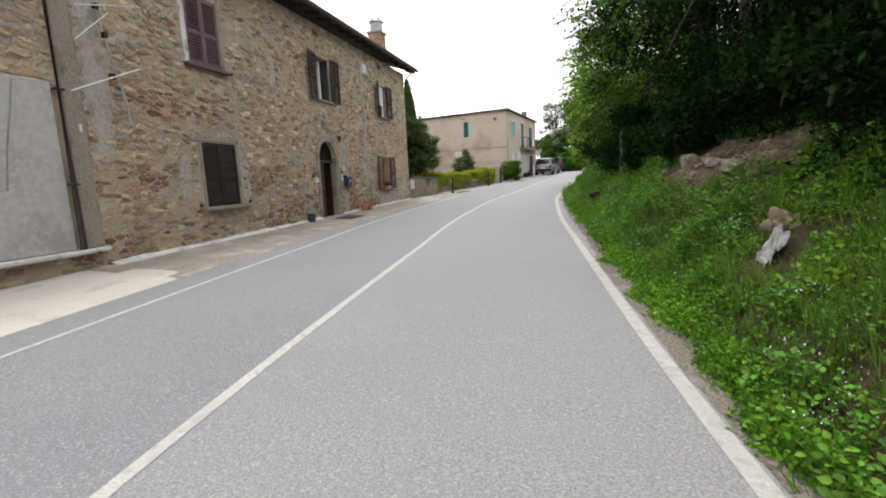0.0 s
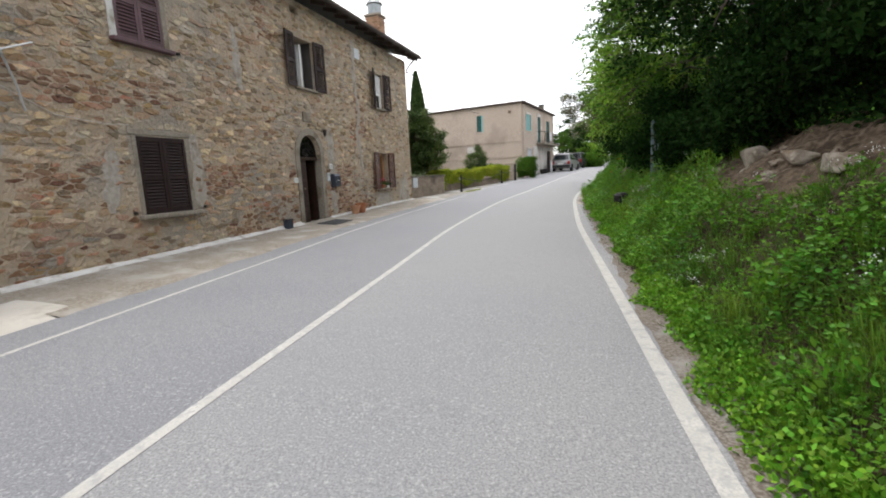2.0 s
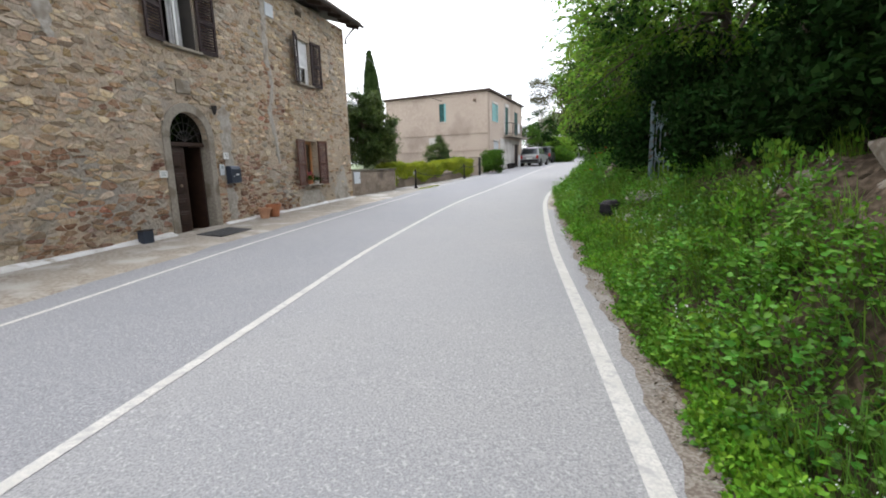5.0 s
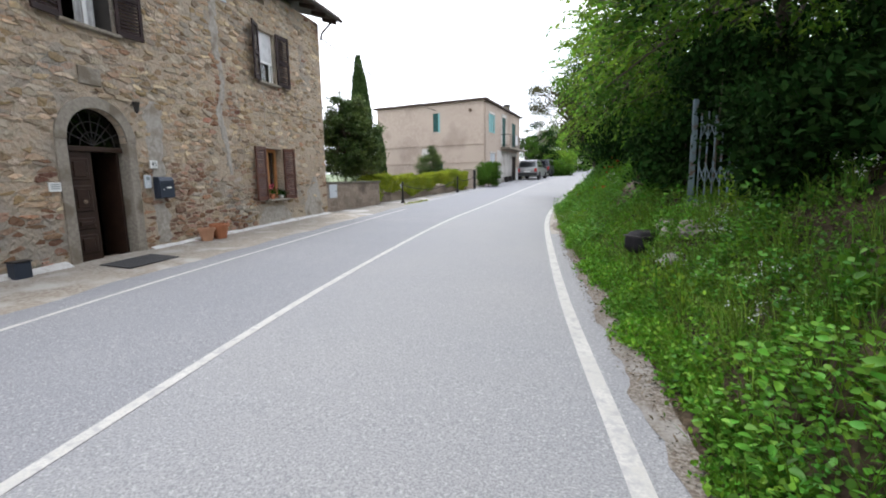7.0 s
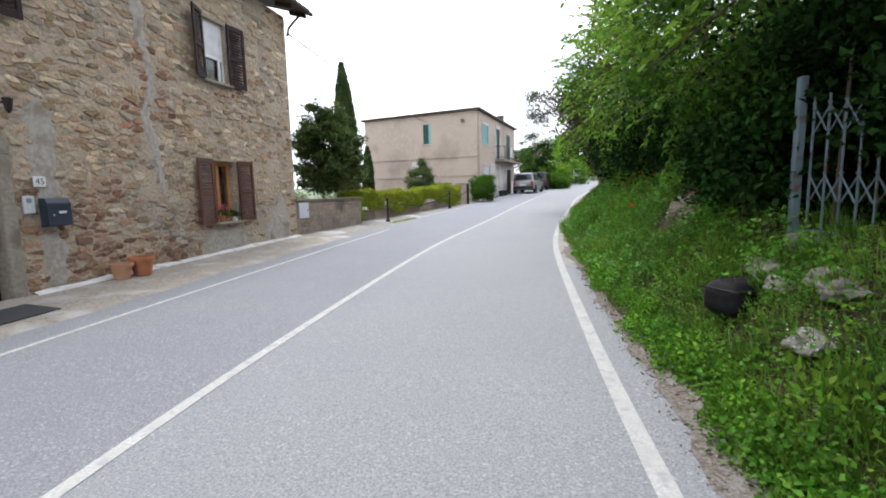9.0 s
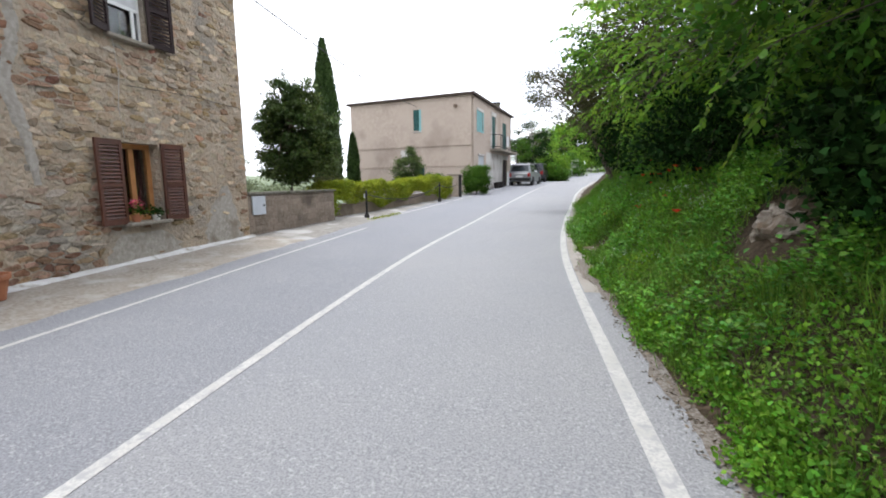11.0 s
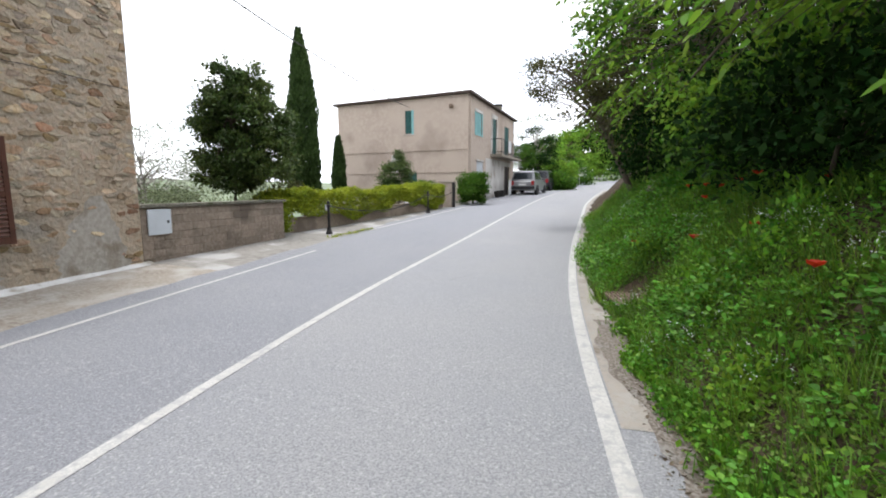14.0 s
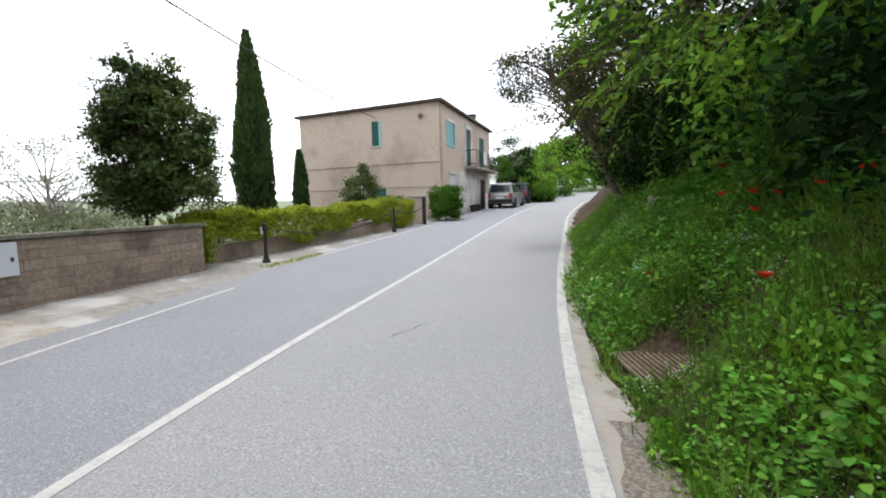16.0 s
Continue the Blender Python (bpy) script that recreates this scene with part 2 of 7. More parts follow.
    "redcurtain": mat("dark_red_curtain", (0.08, 0.025, 0.018), (0.05, 0.018, 0.013), 6, 0.9),
    # rooms behind the openings, their lack of light put into the colour
    "inside": mat("interior_shade", (0.06, 0.054, 0.048), (0.042, 0.039, 0.036), 2, 0.95),
    "bark": mat("bark", (0.10, 0.08, 0.06), (0.065, 0.05, 0.04), 6, 0.95, bump=0.8, bscale=20),
    "greybark": mat("pale_bark", (0.30, 0.28, 0.25), (0.22, 0.2, 0.175), 6, 0.95, bump=0.6, bscale=20),
    "leaf": mat("tree_leaf", (0.075, 0.165, 0.018), (0.045, 0.105, 0.012), 0.6, 0.6, vary=0.5, piece=0.02, trans=0.45, spec=0.15),
    # bright leaf; on crown sprays its paleness stands in for light
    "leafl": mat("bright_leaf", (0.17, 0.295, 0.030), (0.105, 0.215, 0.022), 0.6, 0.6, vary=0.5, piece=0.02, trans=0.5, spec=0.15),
    # dark green leaf; on the bank its darkness stands in for tree shade
    "leafd": mat("dark_and_shaded_leaf", (0.016, 0.042, 0.009), (0.010, 0.026, 0.006), 0.7, 0.75, vary=0.6, piece=0.018, trans=0.05, spec=0.03),
    "leafe": mat("evergreen_leaf", (0.092, 0.130, 0.032), (0.048, 0.084, 0.021), 0.9, 0.5, vary=0.55, piece=0.02, trans=0.22, spec=0.25),
    "leafb": mat("olive_brown_leaf", (0.085, 0.09, 0.03), (0.06, 0.06, 0.022), 0.7, 0.55, vary=0.4, piece=0.02, trans=0.3, spec=0.12),
    "leafp": mat("pale_blossom_leaf", (0.33, 0.36, 0.28), (0.24, 0.27, 0.20), 0.7, 0.6, vary=0.3, trans=0.4, spec=0.12),
    "leafg": mat("grey_green_leaf", (0.23, 0.27, 0.16), (0.15, 0.19, 0.10), 0.7, 0.6, vary=0.4, trans=0.3, spec=0.12),
    "cypress": mat("cypress_green", (0.055, 0.095, 0.027), (0.038, 0.068, 0.021), 1.2, 0.6, vary=0.4, trans=0.2, spec=0.12),
    "hedge": mat("yellow_green_hedge", (0.30, 0.34, 0.028), (0.19, 0.25, 0.022), 1.4, 0.6, vary=0.35, piece=0.015, trans=0.35, spec=0.15),
    "weed": mat("weed_green", (0.140, 0.310, 0.026), (0.075, 0.19, 0.019), 1.3, 0.55, vary=0.5, piece=0.02, trans=0.28, spec=0.15),
    "grass": mat("grass_blade", (0.15, 0.26, 0.032), (0.08, 0.17, 0.022), 1.1, 0.55, vary=0.5, piece=0.025, trans=0.3, spec=0.15),
    "broad": mat("broad_weed_leaf", (0.135, 0.315, 0.032), (0.070, 0.20, 0.024), 0.9, 0.5, vary=0.5, piece=0.02, trans=0.28, spec=0.25),
    "cover": mat("pale_ground_cover", (0.19, 0.285, 0.055), (0.10, 0.185, 0.035), 1.6, 0.6, vary=0.5, piece=0.02, trans=0.3, spec=0.15),
    "dry": mat("dry_litter", (0.17, 0.135, 0.095), (0.11, 0.085, 0.06), 6, 0.9, vary=0.4),
    "poppy": mat("poppy_red", (0.62, 0.045, 0.012), (0.5, 0.03, 0.01), 8, 0.5, trans=0.3),
    "pink": mat("pink_petal", (0.65, 0.09, 0.17), (0.55, 0.06, 0.12), 8, 0.5, vary=0.2),
    "daisy": mat("white_petal", (0.66, 0.68, 0.66), (0.55, 0.57, 0.55), 8, 0.6),
    "hill": mat("far_fields", (0.16, 0.20, 0.11), (0.12, 0.155, 0.09), 0.02, 0.95, spots=(0.09, 0.12, 0.075), sscale=0.04),
    "carpaint": mat("silver_car_paint", (0.26, 0.27, 0.28), (0.23, 0.24, 0.25), 2, 0.3, 0.6),
    "cardark": mat("dark_car_paint", (0.05, 0.055, 0.065), (0.04, 0.045, 0.05), 2, 0.3, 0.4),
    "tyre": mat("tyre_rubber", (0.015, 0.015, 0.015), (0.02, 0.02, 0.02), 10, 0.85),
    "redlamp": mat("red_lens", (0.35, 0.02, 0.02), (0.3, 0.02, 0.02), 10, 0.25),
    "cable": mat("black_cable", (0.02, 0.02, 0.02), (0.025, 0.025, 0.025), 10, 0.6),
    "palecable": mat("pale_cable", (0.45, 0.42, 0.38), (0.4, 0.37, 0.33), 10, 0.6),
}


def glass(name, tint=(0.8, 0.85, 0.85)):
    m = bpy.data.materials.new(name)
    m.use_nodes = True
    b = m.node_tree.nodes["Principled BSDF"]
    b.inputs["Base Color"].default_value = (*tint, 1)
    b.inputs["Roughness"].default_value = 0.04
    b.inputs["Transmission Weight"].default_value = 1.0
    b.inputs["IOR"].default_value = 1.45
    return m


M["glass"] = glass("window_glass")
M["darkglass"] = glass("tinted_glass", (0.10, 0.12, 0.13))


# ---- mesh helpers ----
def part(name, bm, material, parent=None, label=""):
    me = bpy.data.meshes.new(name)
    bm.to_mesh(me)
    bm.free()
    me.materials.append(material)
    ob = new(name, me)
    if parent is not None:
        ob.parent = parent
    if label:
        ob["label"] = label
    return ob


def raw(name, verts, faces, material, parent=None, label="", smooth=False):
    """verts: n x 3 array; faces: n x k array of one size."""
    verts, faces = np.asarray(verts, np.float32), np.asarray(faces, np.int32)
    me = bpy.data.meshes.new(name)
    k = faces.shape[1]
    me.vertices.add(len(verts))
    me.vertices.foreach_set("co", verts.ravel())
    me.loops.add(faces.size)
    me.loops.foreach_set("vertex_index", faces.ravel())
    me.polygons.add(len(faces))
    me.polygons.foreach_set("loop_start", np.arange(0, faces.size, k, dtype=np.int32))
    me.update(calc_edges=True)
    me.materials.append(material)
    if smooth:
        me.polygons.foreach_set("use_smooth", np.ones(len(faces), bool))
    ob = new(name, me)
    if parent is not None:
        ob.parent = parent
    if label:
        ob["label"] = label
    return ob


def empty(name, m=None, **tags):
    ob = new(name)
    ob.empty_display_size = 0.1
    if m is not None:
        ob.matrix_world = m
    return tagged(ob, **tags)


def box(lo, hi, bevel=0.0, bm=None):
    bm = bm or bmesh.new()
    c = [(a + b) / 2 for a, b in zip(lo, hi)]
    s = [b - a for a, b in zip(lo, hi)]
    r = bmesh.ops.create_cube(bm, size=1.0, matrix=Matrix.Translation(c) @ Matrix.Diagonal((*s, 1)))
    if bevel:
        es = {e for v in r["verts"] for e in v.link_edges}
        bmesh.ops.bevel(bm, geom=list(es), offset=bevel, segments=1, affect="EDGES")
    return bm


def tube(points, r, sides=8, bm=None, r2=None):
    """A round bar through points, tapering from r to r2."""
    bm = bm or bmesh.new()
    pts = [Vector(p) for p in points]
    rings = []
    for i, p in enumerate(pts):
        d = (pts[min(i + 1, len(pts) - 1)] - pts[max(i - 1, 0)]).normalized()
        q = d.to_track_quat("Z", "Y").to_matrix()
        rr = r if r2 is None else r + (r2 - r) * i / (len(pts) - 1)
        rings.append([bm.verts.new(p + q @ Vector((rr * math.cos(a), rr * math.sin(a), 0))) for a in [2 * math.pi * k / sides for k in range(sides)]])
    for a, b in zip(rings, rings[1:]):
        for k in range(sides):
            bm.faces.new((a[k], a[(k + 1) % sides], b[(k + 1) % sides], b[k]))
    bm.faces.new(rings[0][::-1]), bm.faces.new(rings[-1])
    return bm


def lathe(profile, sides=16, at=(0, 0, 0), bm=None):
    """Turned shape from (radius, height) pairs, closed below and above."""
    bm = bm or bmesh.new()
    rings = [[bm.verts.new((at[0] + r * math.cos(2 * math.pi * k / sides), at[1] + r * math.sin(2 * math.pi * k / sides), at[2] + z)) for k in range(sides)] for r, z in profile]
    for a, b in zip(rings, rings[1:]):
        for k in range(sides):
            bm.faces.new((a[k], a[(k + 1) % sides], b[(k + 1) % sides], b[k]))
    bm.faces.new(rings[0][::-1]), bm.faces.new(rings[-1])
    return bm


def prism(outline, depth, to_world):
    """An outline of (u, v) pairs pushed out along w by depth; to_world maps (u, v, w) to a place."""
    bm = bmesh.new()
    a = [bm.verts.new(to_world(u, v, 0.0)) for u, v in outline]
    b = [bm.verts.new(to_world(u, v, depth)) for u, v in outline]
    bm.faces.new(a[::-1]), bm.faces.new(b)
    for i in range(len(a)):
        j = (i + 1) % len(a)
        bm.faces.new((a[i], a[j], b[j], b[i]))
    bmesh.ops.recalc_face_normals(bm, faces=bm.faces[:])
    return bm


def lump(at, size, seed=0, detail=2, rough=0.25, squash=1.0):
    """An angular stone-like lump."""
    bm = bmesh.new()
    bmesh.ops.create_icosphere(bm, subdivisions=detail, radius=1.0)
    off = Vector((seed * 3.7, seed * 1.3, seed * 7.1))
    for v in bm.verts:
        d = 1 + rough * (noise.noise(v.co * 1.3 + off) * 1.4 + noise.noise(v.co * 3.1 + off) * 0.5)
        c = v.co * d
        v.co = Vector((at[0] + c.x * size[0], at[1] + c.y * size[1], at[2] + max(c.z, -0.55) * size[2] * squash))
    return bm


# ---- the plan: road lines and ground height along y ----
def smooth_line(knots, width=5):
    ys = np.arange(-80.0, 320.0, 0.5)
    xs = np.interp(ys, [k[0] for k in knots], [k[1] for k in knots])
    for _ in range(2):
        xs = np.convolve(np.pad(xs, width, mode="reflect", reflect_type="odd"), np.ones(2 * width + 1) / (2 * width + 1), "valid")
    return lambda y: np.interp(y, ys, xs)


line_r = smooth_line([(-80, 24.0), (-10, 10.6), (0, 8.98), (5.5, 8.22), (6.3, 8.1), (7.1, 7.98), (8.6, 7.84), (10.5, 7.62), (11.7, 7.5), (13.1, 7.35), (14.4, 7.19), (15.4, 7.09), (17.4, 6.96), (19.2, 6.85), (21, 6.75), (22, 6.71), (23, 6.70), (25, 6.74), (26.7, 6.83), (28.5, 6.93), (33, 7.3), (40, 7.85), (46, 8.6), (56, 10.2), (70, 14), (90, 23), (120, 42), (320, 220)], 2)
line_c = smooth_line([(-80, 20.8), (-10, 7.7), (0, 6.1), (4.85, 5.38), (6.15, 5.2), (7.7, 5.06), (9, 4.92), (10, 4.83), (11, 4.74), (13, 4.53), (14.2, 4.38), (15.4, 4.29), (17, 4.22), (19.2, 4.14), (21, 4.10), (22.5, 4.10), (24, 4.15), (25.5, 4.25), (28, 4.39), (30.4, 4.53), (34, 4.76), (37.7, 5.02), (46, 5.75), (56, 7.2), (70, 10.6), (90, 19.3), (120, 38), (320, 215)], 2)
line_l = smooth_line([(-80, 17.5), (-10, 5.0), (0, 3.5), (6, 2.79), (7.1, 2.67), (9, 2.49), (10.5, 2.36), (12.1, 2.25), (14.6, 1.99), (16, 1.91), (18, 1.87), (20.4, 1.82), (22.5, 1.78), (24, 1.78), (26, 1.79), (29, 1.8), (33, 1.92), (38, 2.4), (46, 3.3), (56, 4.6), (70, 7.8), (90, 16), (120, 34), (320, 210)], 2)
level = smooth_line([(-80, -2.0), (-20, -0.8), (15.2, -0.075), (23.6, 0.1), (29, 0.22), (35.3, 0.42), (60, 1.3), (100, 2.9), (320, 11)], 3)


def foot(y):
    """The foot of the bank."""
    return line_r(y) + 0.50 + 0.10 * np.sin(np.asarray(y) * 0.9) - 0.08 * np.clip((np.asarray(y) - 17) / 4, 0, 1)


def edge_r(y):
    """Where the grass begins."""
    return foot(y) - 0.20 * np.clip((np.asarray(y) - 20.3) / 1.5, 0, 1) - 0.18 * np.clip((12.5 - np.asarray(y)) / 3, 0, 1)


def bank(d):
    return np.interp(d, [-1, 0, 0.15, 0.6, 1.25, 2.5, 5, 12, 40, 400], [0, 0, 0.08, 0.52, 1.15, 1.95, 3.1, 4.6, 7, 16])


def terrain(x, y):
    x, y = np.asarray(x, float), np.asarray(y, float)
    z = level(y) + 0 * x
    d = x - foot(y)
    bumpy = 0.06 * np.sin(x * 2.1 + y * 1.3) + 0.05 * np.sin(y * 3.7 - x * 1.7) + 0.03 * np.sin(7 * y + 5 * x)
    # a level pocket cut into the bank for the drain grate
    pocket = np.exp(-(((x - 7.44) / 0.48) ** 4 + ((y - 23.28) / 0.44) ** 4))
    # the ground before the old gate lies lower
    dip = 1 - 0.27 * np.exp(-(((y - 16.6) / 0.9) ** 2)) * np.clip((d - 0.45) / 0.5, 0, 1)
    hump = 0.22 * np.exp(-(((x - 8.4) / 0.40) ** 2 + ((y - 19.1) / 0.5) ** 2))
    z = z + (bank(d) * dip + hump + bumpy * np.clip(d * 1.5, 0, 1)) * (1 - pocket)
    left = np.clip(-1.6 - x, 0, None)
    z = z - np.interp(left, [0, 1.5, 8, 60, 250, 420, 700, 3000], [0, 0.1, 1.2, 12, 20, -1, -7, -28])
    return z - 0.05 * ((d < 0) & (x > -1.6))


# ---- ground, road and its lines ----
def strip(name, left, right, y0, y1, lift, material, step=0.5, cols=1, crown=0.0, **tags):
    """A band that follows the road between two lines."""
    ys = np.arange(y0, y1 + 1e-6, step)
    us = np.linspace(0, 1, cols + 1)
    a, b = left(ys)[:, None], right(ys)[:, None]
    x = a + (b - a) * us
    z = level(ys)[:, None] + lift + crown * (1 - (2 * us - 1) ** 2)[None, :]
    v = np.stack([x, np.repeat(ys[:, None], cols + 1, 1), z], -1).reshape(-1, 3)
    i = (np.arange(len(ys) - 1)[:, None] * (cols + 1) + np.arange(cols)[None]).ravel()
    ob = raw(name, v, np.stack([i, i + 1, i + cols + 2, i + cols + 1], 1), material, smooth=True)
    return tagged(ob, **tags)


gy = np.unique(np.concatenate([np.arange(-80, 0, 2.0), np.arange(0, 40, 0.25), np.arange(40, 80, 1.0), np.arange(80, 320, 6.0), np.linspace(320, 3000, 24)]))
gu = np.unique(np.concatenate([np.linspace(-2500, -80, 22), np.linspace(-80, -8, 22), np.linspace(-8, 3.4, 30), np.arange(3.4, 7.2, 0.12), np.linspace(7.2, 16, 24), np.linspace(16, 60, 16), np.linspace(60, 2500, 20)]))
gx = line_c(np.clip(gy, -80, 319))[:, None] + gu[None]
gz = terrain(gx, np.clip(np.repeat(gy[:, None], len(gu), 1), -80, 319))
gv = np.stack([gx, np.repeat(gy[:, None], len(gu), 1), gz], -1).reshape(-1, 3)
gi = (np.arange(len(gy) - 1)[:, None] * len(gu) + np.arange(len(gu) - 1)[None]).ravel()
ground = raw("ground", gv, np.stack([gi, gi + 1, gi + len(gu) + 1, gi + len(gu)], 1), M["soil"], smooth=True)
ground.data.materials.append(M["hill"])
far = np.array([p.center.x < -14 or p.center.y > 58 for p in ground.data.polygons])
ground.data.polygons.foreach_set("material_index", far.astype(np.int32))
tagged(ground, label="brown soil bank and green fields falling to a valley", category="ground", kind="structure")

strip("road", line_c, lambda y: line_r(y) + np.interp(y, [9.0, 13.0, 17.0, 20.0, 22.0], [0.13, 0.24, 0.33, 0.29, 0.16]) + 0.02 * np.sin(y * 1.7) + 0.012 * np.sin(y * 6.1), -60, 300, 0.0, M["asphalt"], step=0.25, cols=4,
      label="worn pale grey asphalt lane with exposed aggregate", category="road", kind="structure")
# the left lane is darker and bluer than the right one
strip("road", lambda y: line_l(y) - 0.62, line_c, -60, 300, 0.0, M["asphaltdark"], cols=4,
      label="darker blue grey asphalt lane of the country road", category="road", kind="structure")
for nm, fn, w, a, b in (("centre_line", line_c, 0.046, -40, 120), ("edge_line_left", line_l, 0.034, -40, 26.0), ("edge_line_right", line_r, 0.055, -40, 120)):
    strip("road_marking", lambda y, f=fn, w=w: f(y) - w, lambda y, f=fn, w=w: f(y) + w, a, b, 0.004, M["paint"],
          label="worn white painted line along the asphalt road", category="road marking", kind="structure")
edge_far = smooth_line([(-80, 1.4), (29, 1.42), (31.6, 1.68), (38, 2.4), (46, 3.3), (60, 5.5), (320, 210)], 2)
strip("road_marking", lambda y: edge_far(y) - 0.04, lambda y: edge_far(y) + 0.04, 29.5, 60, 0.006, M["paint"],
      label="worn white painted line along the asphalt road", category="road marking", kind="structure")
strip("verge", lambda y: line_r(y) + np.interp(y, [9.5, 13, 17, 20.4, 21.2], [0.078, 0.20, 0.28, 0.24, 0.15]) + np.interp(y, [8, 12], [0.25, 1.0]) * (0.035 * np.sin(y * 2.7) * np.sin(y * 1.1) + 0.022 * np.sin(y * 8.3) + 0.014 * np.sin(y * 19.0)), lambda y: edge_r(y) + 0.25, -20, 22.4, 0.005, M["verge"], step=0.1, cols=3,
      label="gravel and dirt verge beside the asphalt road", category="verge", kind="structure")
strip("gutter", lambda y: line_r(y) + 0.07, lambda y: line_r(y) + 0.255 + 0.05 * np.sin(y * 2.3) + 0.03 * np.sin(y * 5.9), 20.3, 60, 0.003, M["gutterc"], step=0.25, cols=3,
      label="cracked stained concrete gutter strip beside the road", category="gutter", kind="structure")

for a, b, c in ((5.05, 23.85, 0.28),):
    tagged(raw("road_crack", [(a + 0.22 * k * c + 0.02 * math.sin(k * 4) + o, b + 0.12 * k, float(level(b + 0.12 * k)) + 0.007) for k in range(5) for o in (-0.005, 0.005)],
               [(2 * k, 2 * k + 1, 2 * k + 3, 2 * k + 2) for k in range(4)], M["tyre"]), label="thin dark crack in the worn asphalt", category="crack", kind="structure")


def apron(name, y0, y1, material, x0, rise, label, lift=0.0, gap=0.36):
    ys = np.arange(y0, y1 + 1e-6, 0.25)
    us = np.linspace(0, 1, 7)
    b = (line_l(ys) - gap + 0.03 * np.sin(ys * 1.9) + 0.02 * np.sin(ys * 5.3))[:, None]
    a = np.full_like(b, x0)
    x = a + (b - a) * us
    z = level(ys)[:, None] + 0.004 + lift + rise * (1 - us)[None] ** 1.3 + 0.006 * np.sin(ys[:, None] * 3.1 + us * 9)
    z[:, -1] = level(ys) - 0.02
    v = np.stack([x, np.repeat(ys[:, None], 7, 1), z], -1).reshape(-1, 3)
    i = (np.arange(len(ys) - 1)[:, None] * 7 + np.arange(6)[None]).ravel()
    return tagged(raw(name, v, np.stack([i, i + 1, i + 8, i + 7], 1), material, smooth=True), label=label, category="pavement", kind="structure")


apron("pavement", 8.7, 24.2, M["apron"], 0.0, 0.08, "dirty brown stone and dirt pavement along the house")
apron("pavement", -8, 9.0, M["ramp"], 0.0, 0.05, "whitish concrete ramp in front of the rendered house", 0.02, 0.62)
apron("pavement", 23.8, 28.2, M["pavement"], -0.1, 0.08, "broken dirty concrete pavement below the block wall", 0.006)
apron("pavement", 27.8, 42.5, M["pavement"], -1.2, 0.05, "grey concrete forecourt behind bollards and chain", 0.0, 0.2)


# ---- walls with openings ----
def wall_with_holes(name, y0, y1, z0, z1, holes, thick, material, place, parent, label=""):
    """A wall in (u along, z up); place maps (u, z, depth inward) to the world. holes: (u0, u1, z0, z1)."""
    us = sorted({y0, y1, *[h[0] for h in holes], *[h[1] for h in holes]})
    zs = sorted({z0, z1, *[h[2] for h in holes], *[h[3] for h in holes]})
    bm = bmesh.new()

    def solid(i, j):
        if not (0 <= i < len(us) - 1 and 0 <= j < len(zs) - 1):
            return False
        u, z = (us[i] + us[i + 1]) / 2, (zs[j] + zs[j + 1]) / 2
        return not any(h[0] < u < h[1] and h[2] < z < h[3] for h in holes)

    def quad(*ps):
        bm.faces.new([bm.verts.new(place(*p)) for p in ps])

    for i in range(len(us) - 1):
        for j in range(len(zs) - 1):
            if not solid(i, j):
                continue
            a, b, c, d = us[i], us[i + 1], zs[j], zs[j + 1]
            quad((a, c, 0), (b, c, 0), (b, d, 0), (a, d, 0))
            quad((a, d, thick), (b, d, thick), (b, c, thick), (a, c, thick))
            if not solid(i - 1, j):
                quad((a, c, 0), (a, d, 0), (a, d, thick), (a, c, thick))
            if not solid(i + 1, j):
                quad((b, d, 0), (b, c, 0), (b, c, thick), (b, d, thick))
            if not solid(i, j - 1):
                quad((b, c, 0), (a, c, 0), (a, c, thick), (b, c, thick))
            if not solid(i, j + 1):
                quad((a, d, 0), (b, d, 0), (b, d, thick), (a, d, thick))
    bmesh.ops.remove_doubles(bm, verts=bm.verts[:], dist=1e-4)
    bmesh.ops.recalc_face_normals(bm, faces=bm.faces[:])
    return part(name, bm, material, parent, label)


def at_front(u, z, d):
    return (-d, u, z)


def front(u, v, w):
    """(along the facade, up, outward)."""
    return (w, u, v)


HY0, HY1, HTOP = 9.06, 23.68, 5.74
W1, W3 = (11.42, 12.40, 0.68, 2.02), (20.66, 21.40, 0.76, 2.0)
U1, U2, U3 = (11.36, 12.24, 3.58, 4.95), (16.12, 16.98, 3.58, 4.84), (20.68, 21.38, 3.58, 4.78)
V1, V2 = (16.15, 16.50, 5.40, 5.58), (20.76, 21.10, 5.38, 5.55)
V0 = (12.9, 13.25, 5.42, 5.6)
DOOR = (15.97, 16.95, -0.02, 2.36)
SPRING = 1.87
HOLES = [W1, W3, U1, U2, U3, V1, V2, V0, DOOR]

house = empty("stone_house", label="old two storey rubble stone farmhouse with brown shutters", category="house")
wall = wall_with_holes("wall", HY0, HY1, -0.6, HTOP, HOLES, 0.5, M["mortar"], at_front, house, "lime mortar between rubble stones")
# spandrels beside the door arch
cy, rad = (DOOR[0] + DOOR[1]) / 2, (DOOR[1] - DOOR[0]) / 2
for s in (-1, 1):
    arc = [(cy + s * rad * math.cos(a), SPRING + rad * math.sin(a)) for a in np.linspace(0, math.pi / 2, 9)]
    part("spandrel", prism([(cy + s * rad, DOOR[3])] + arc, 0.35, lambda u, v, w: (-w - 0.003, u, v)), M["mortar"], house)
part("side_wall", box((-8.0, HY1 - 0.5, -2.0), (-0.502, HY1, HTOP)), M["mortar"], house)
part("side_wall", box((-8.0, HY0, -2.0), (-0.502, HY0 + 0.4, HTOP)), M["mortar"], house)
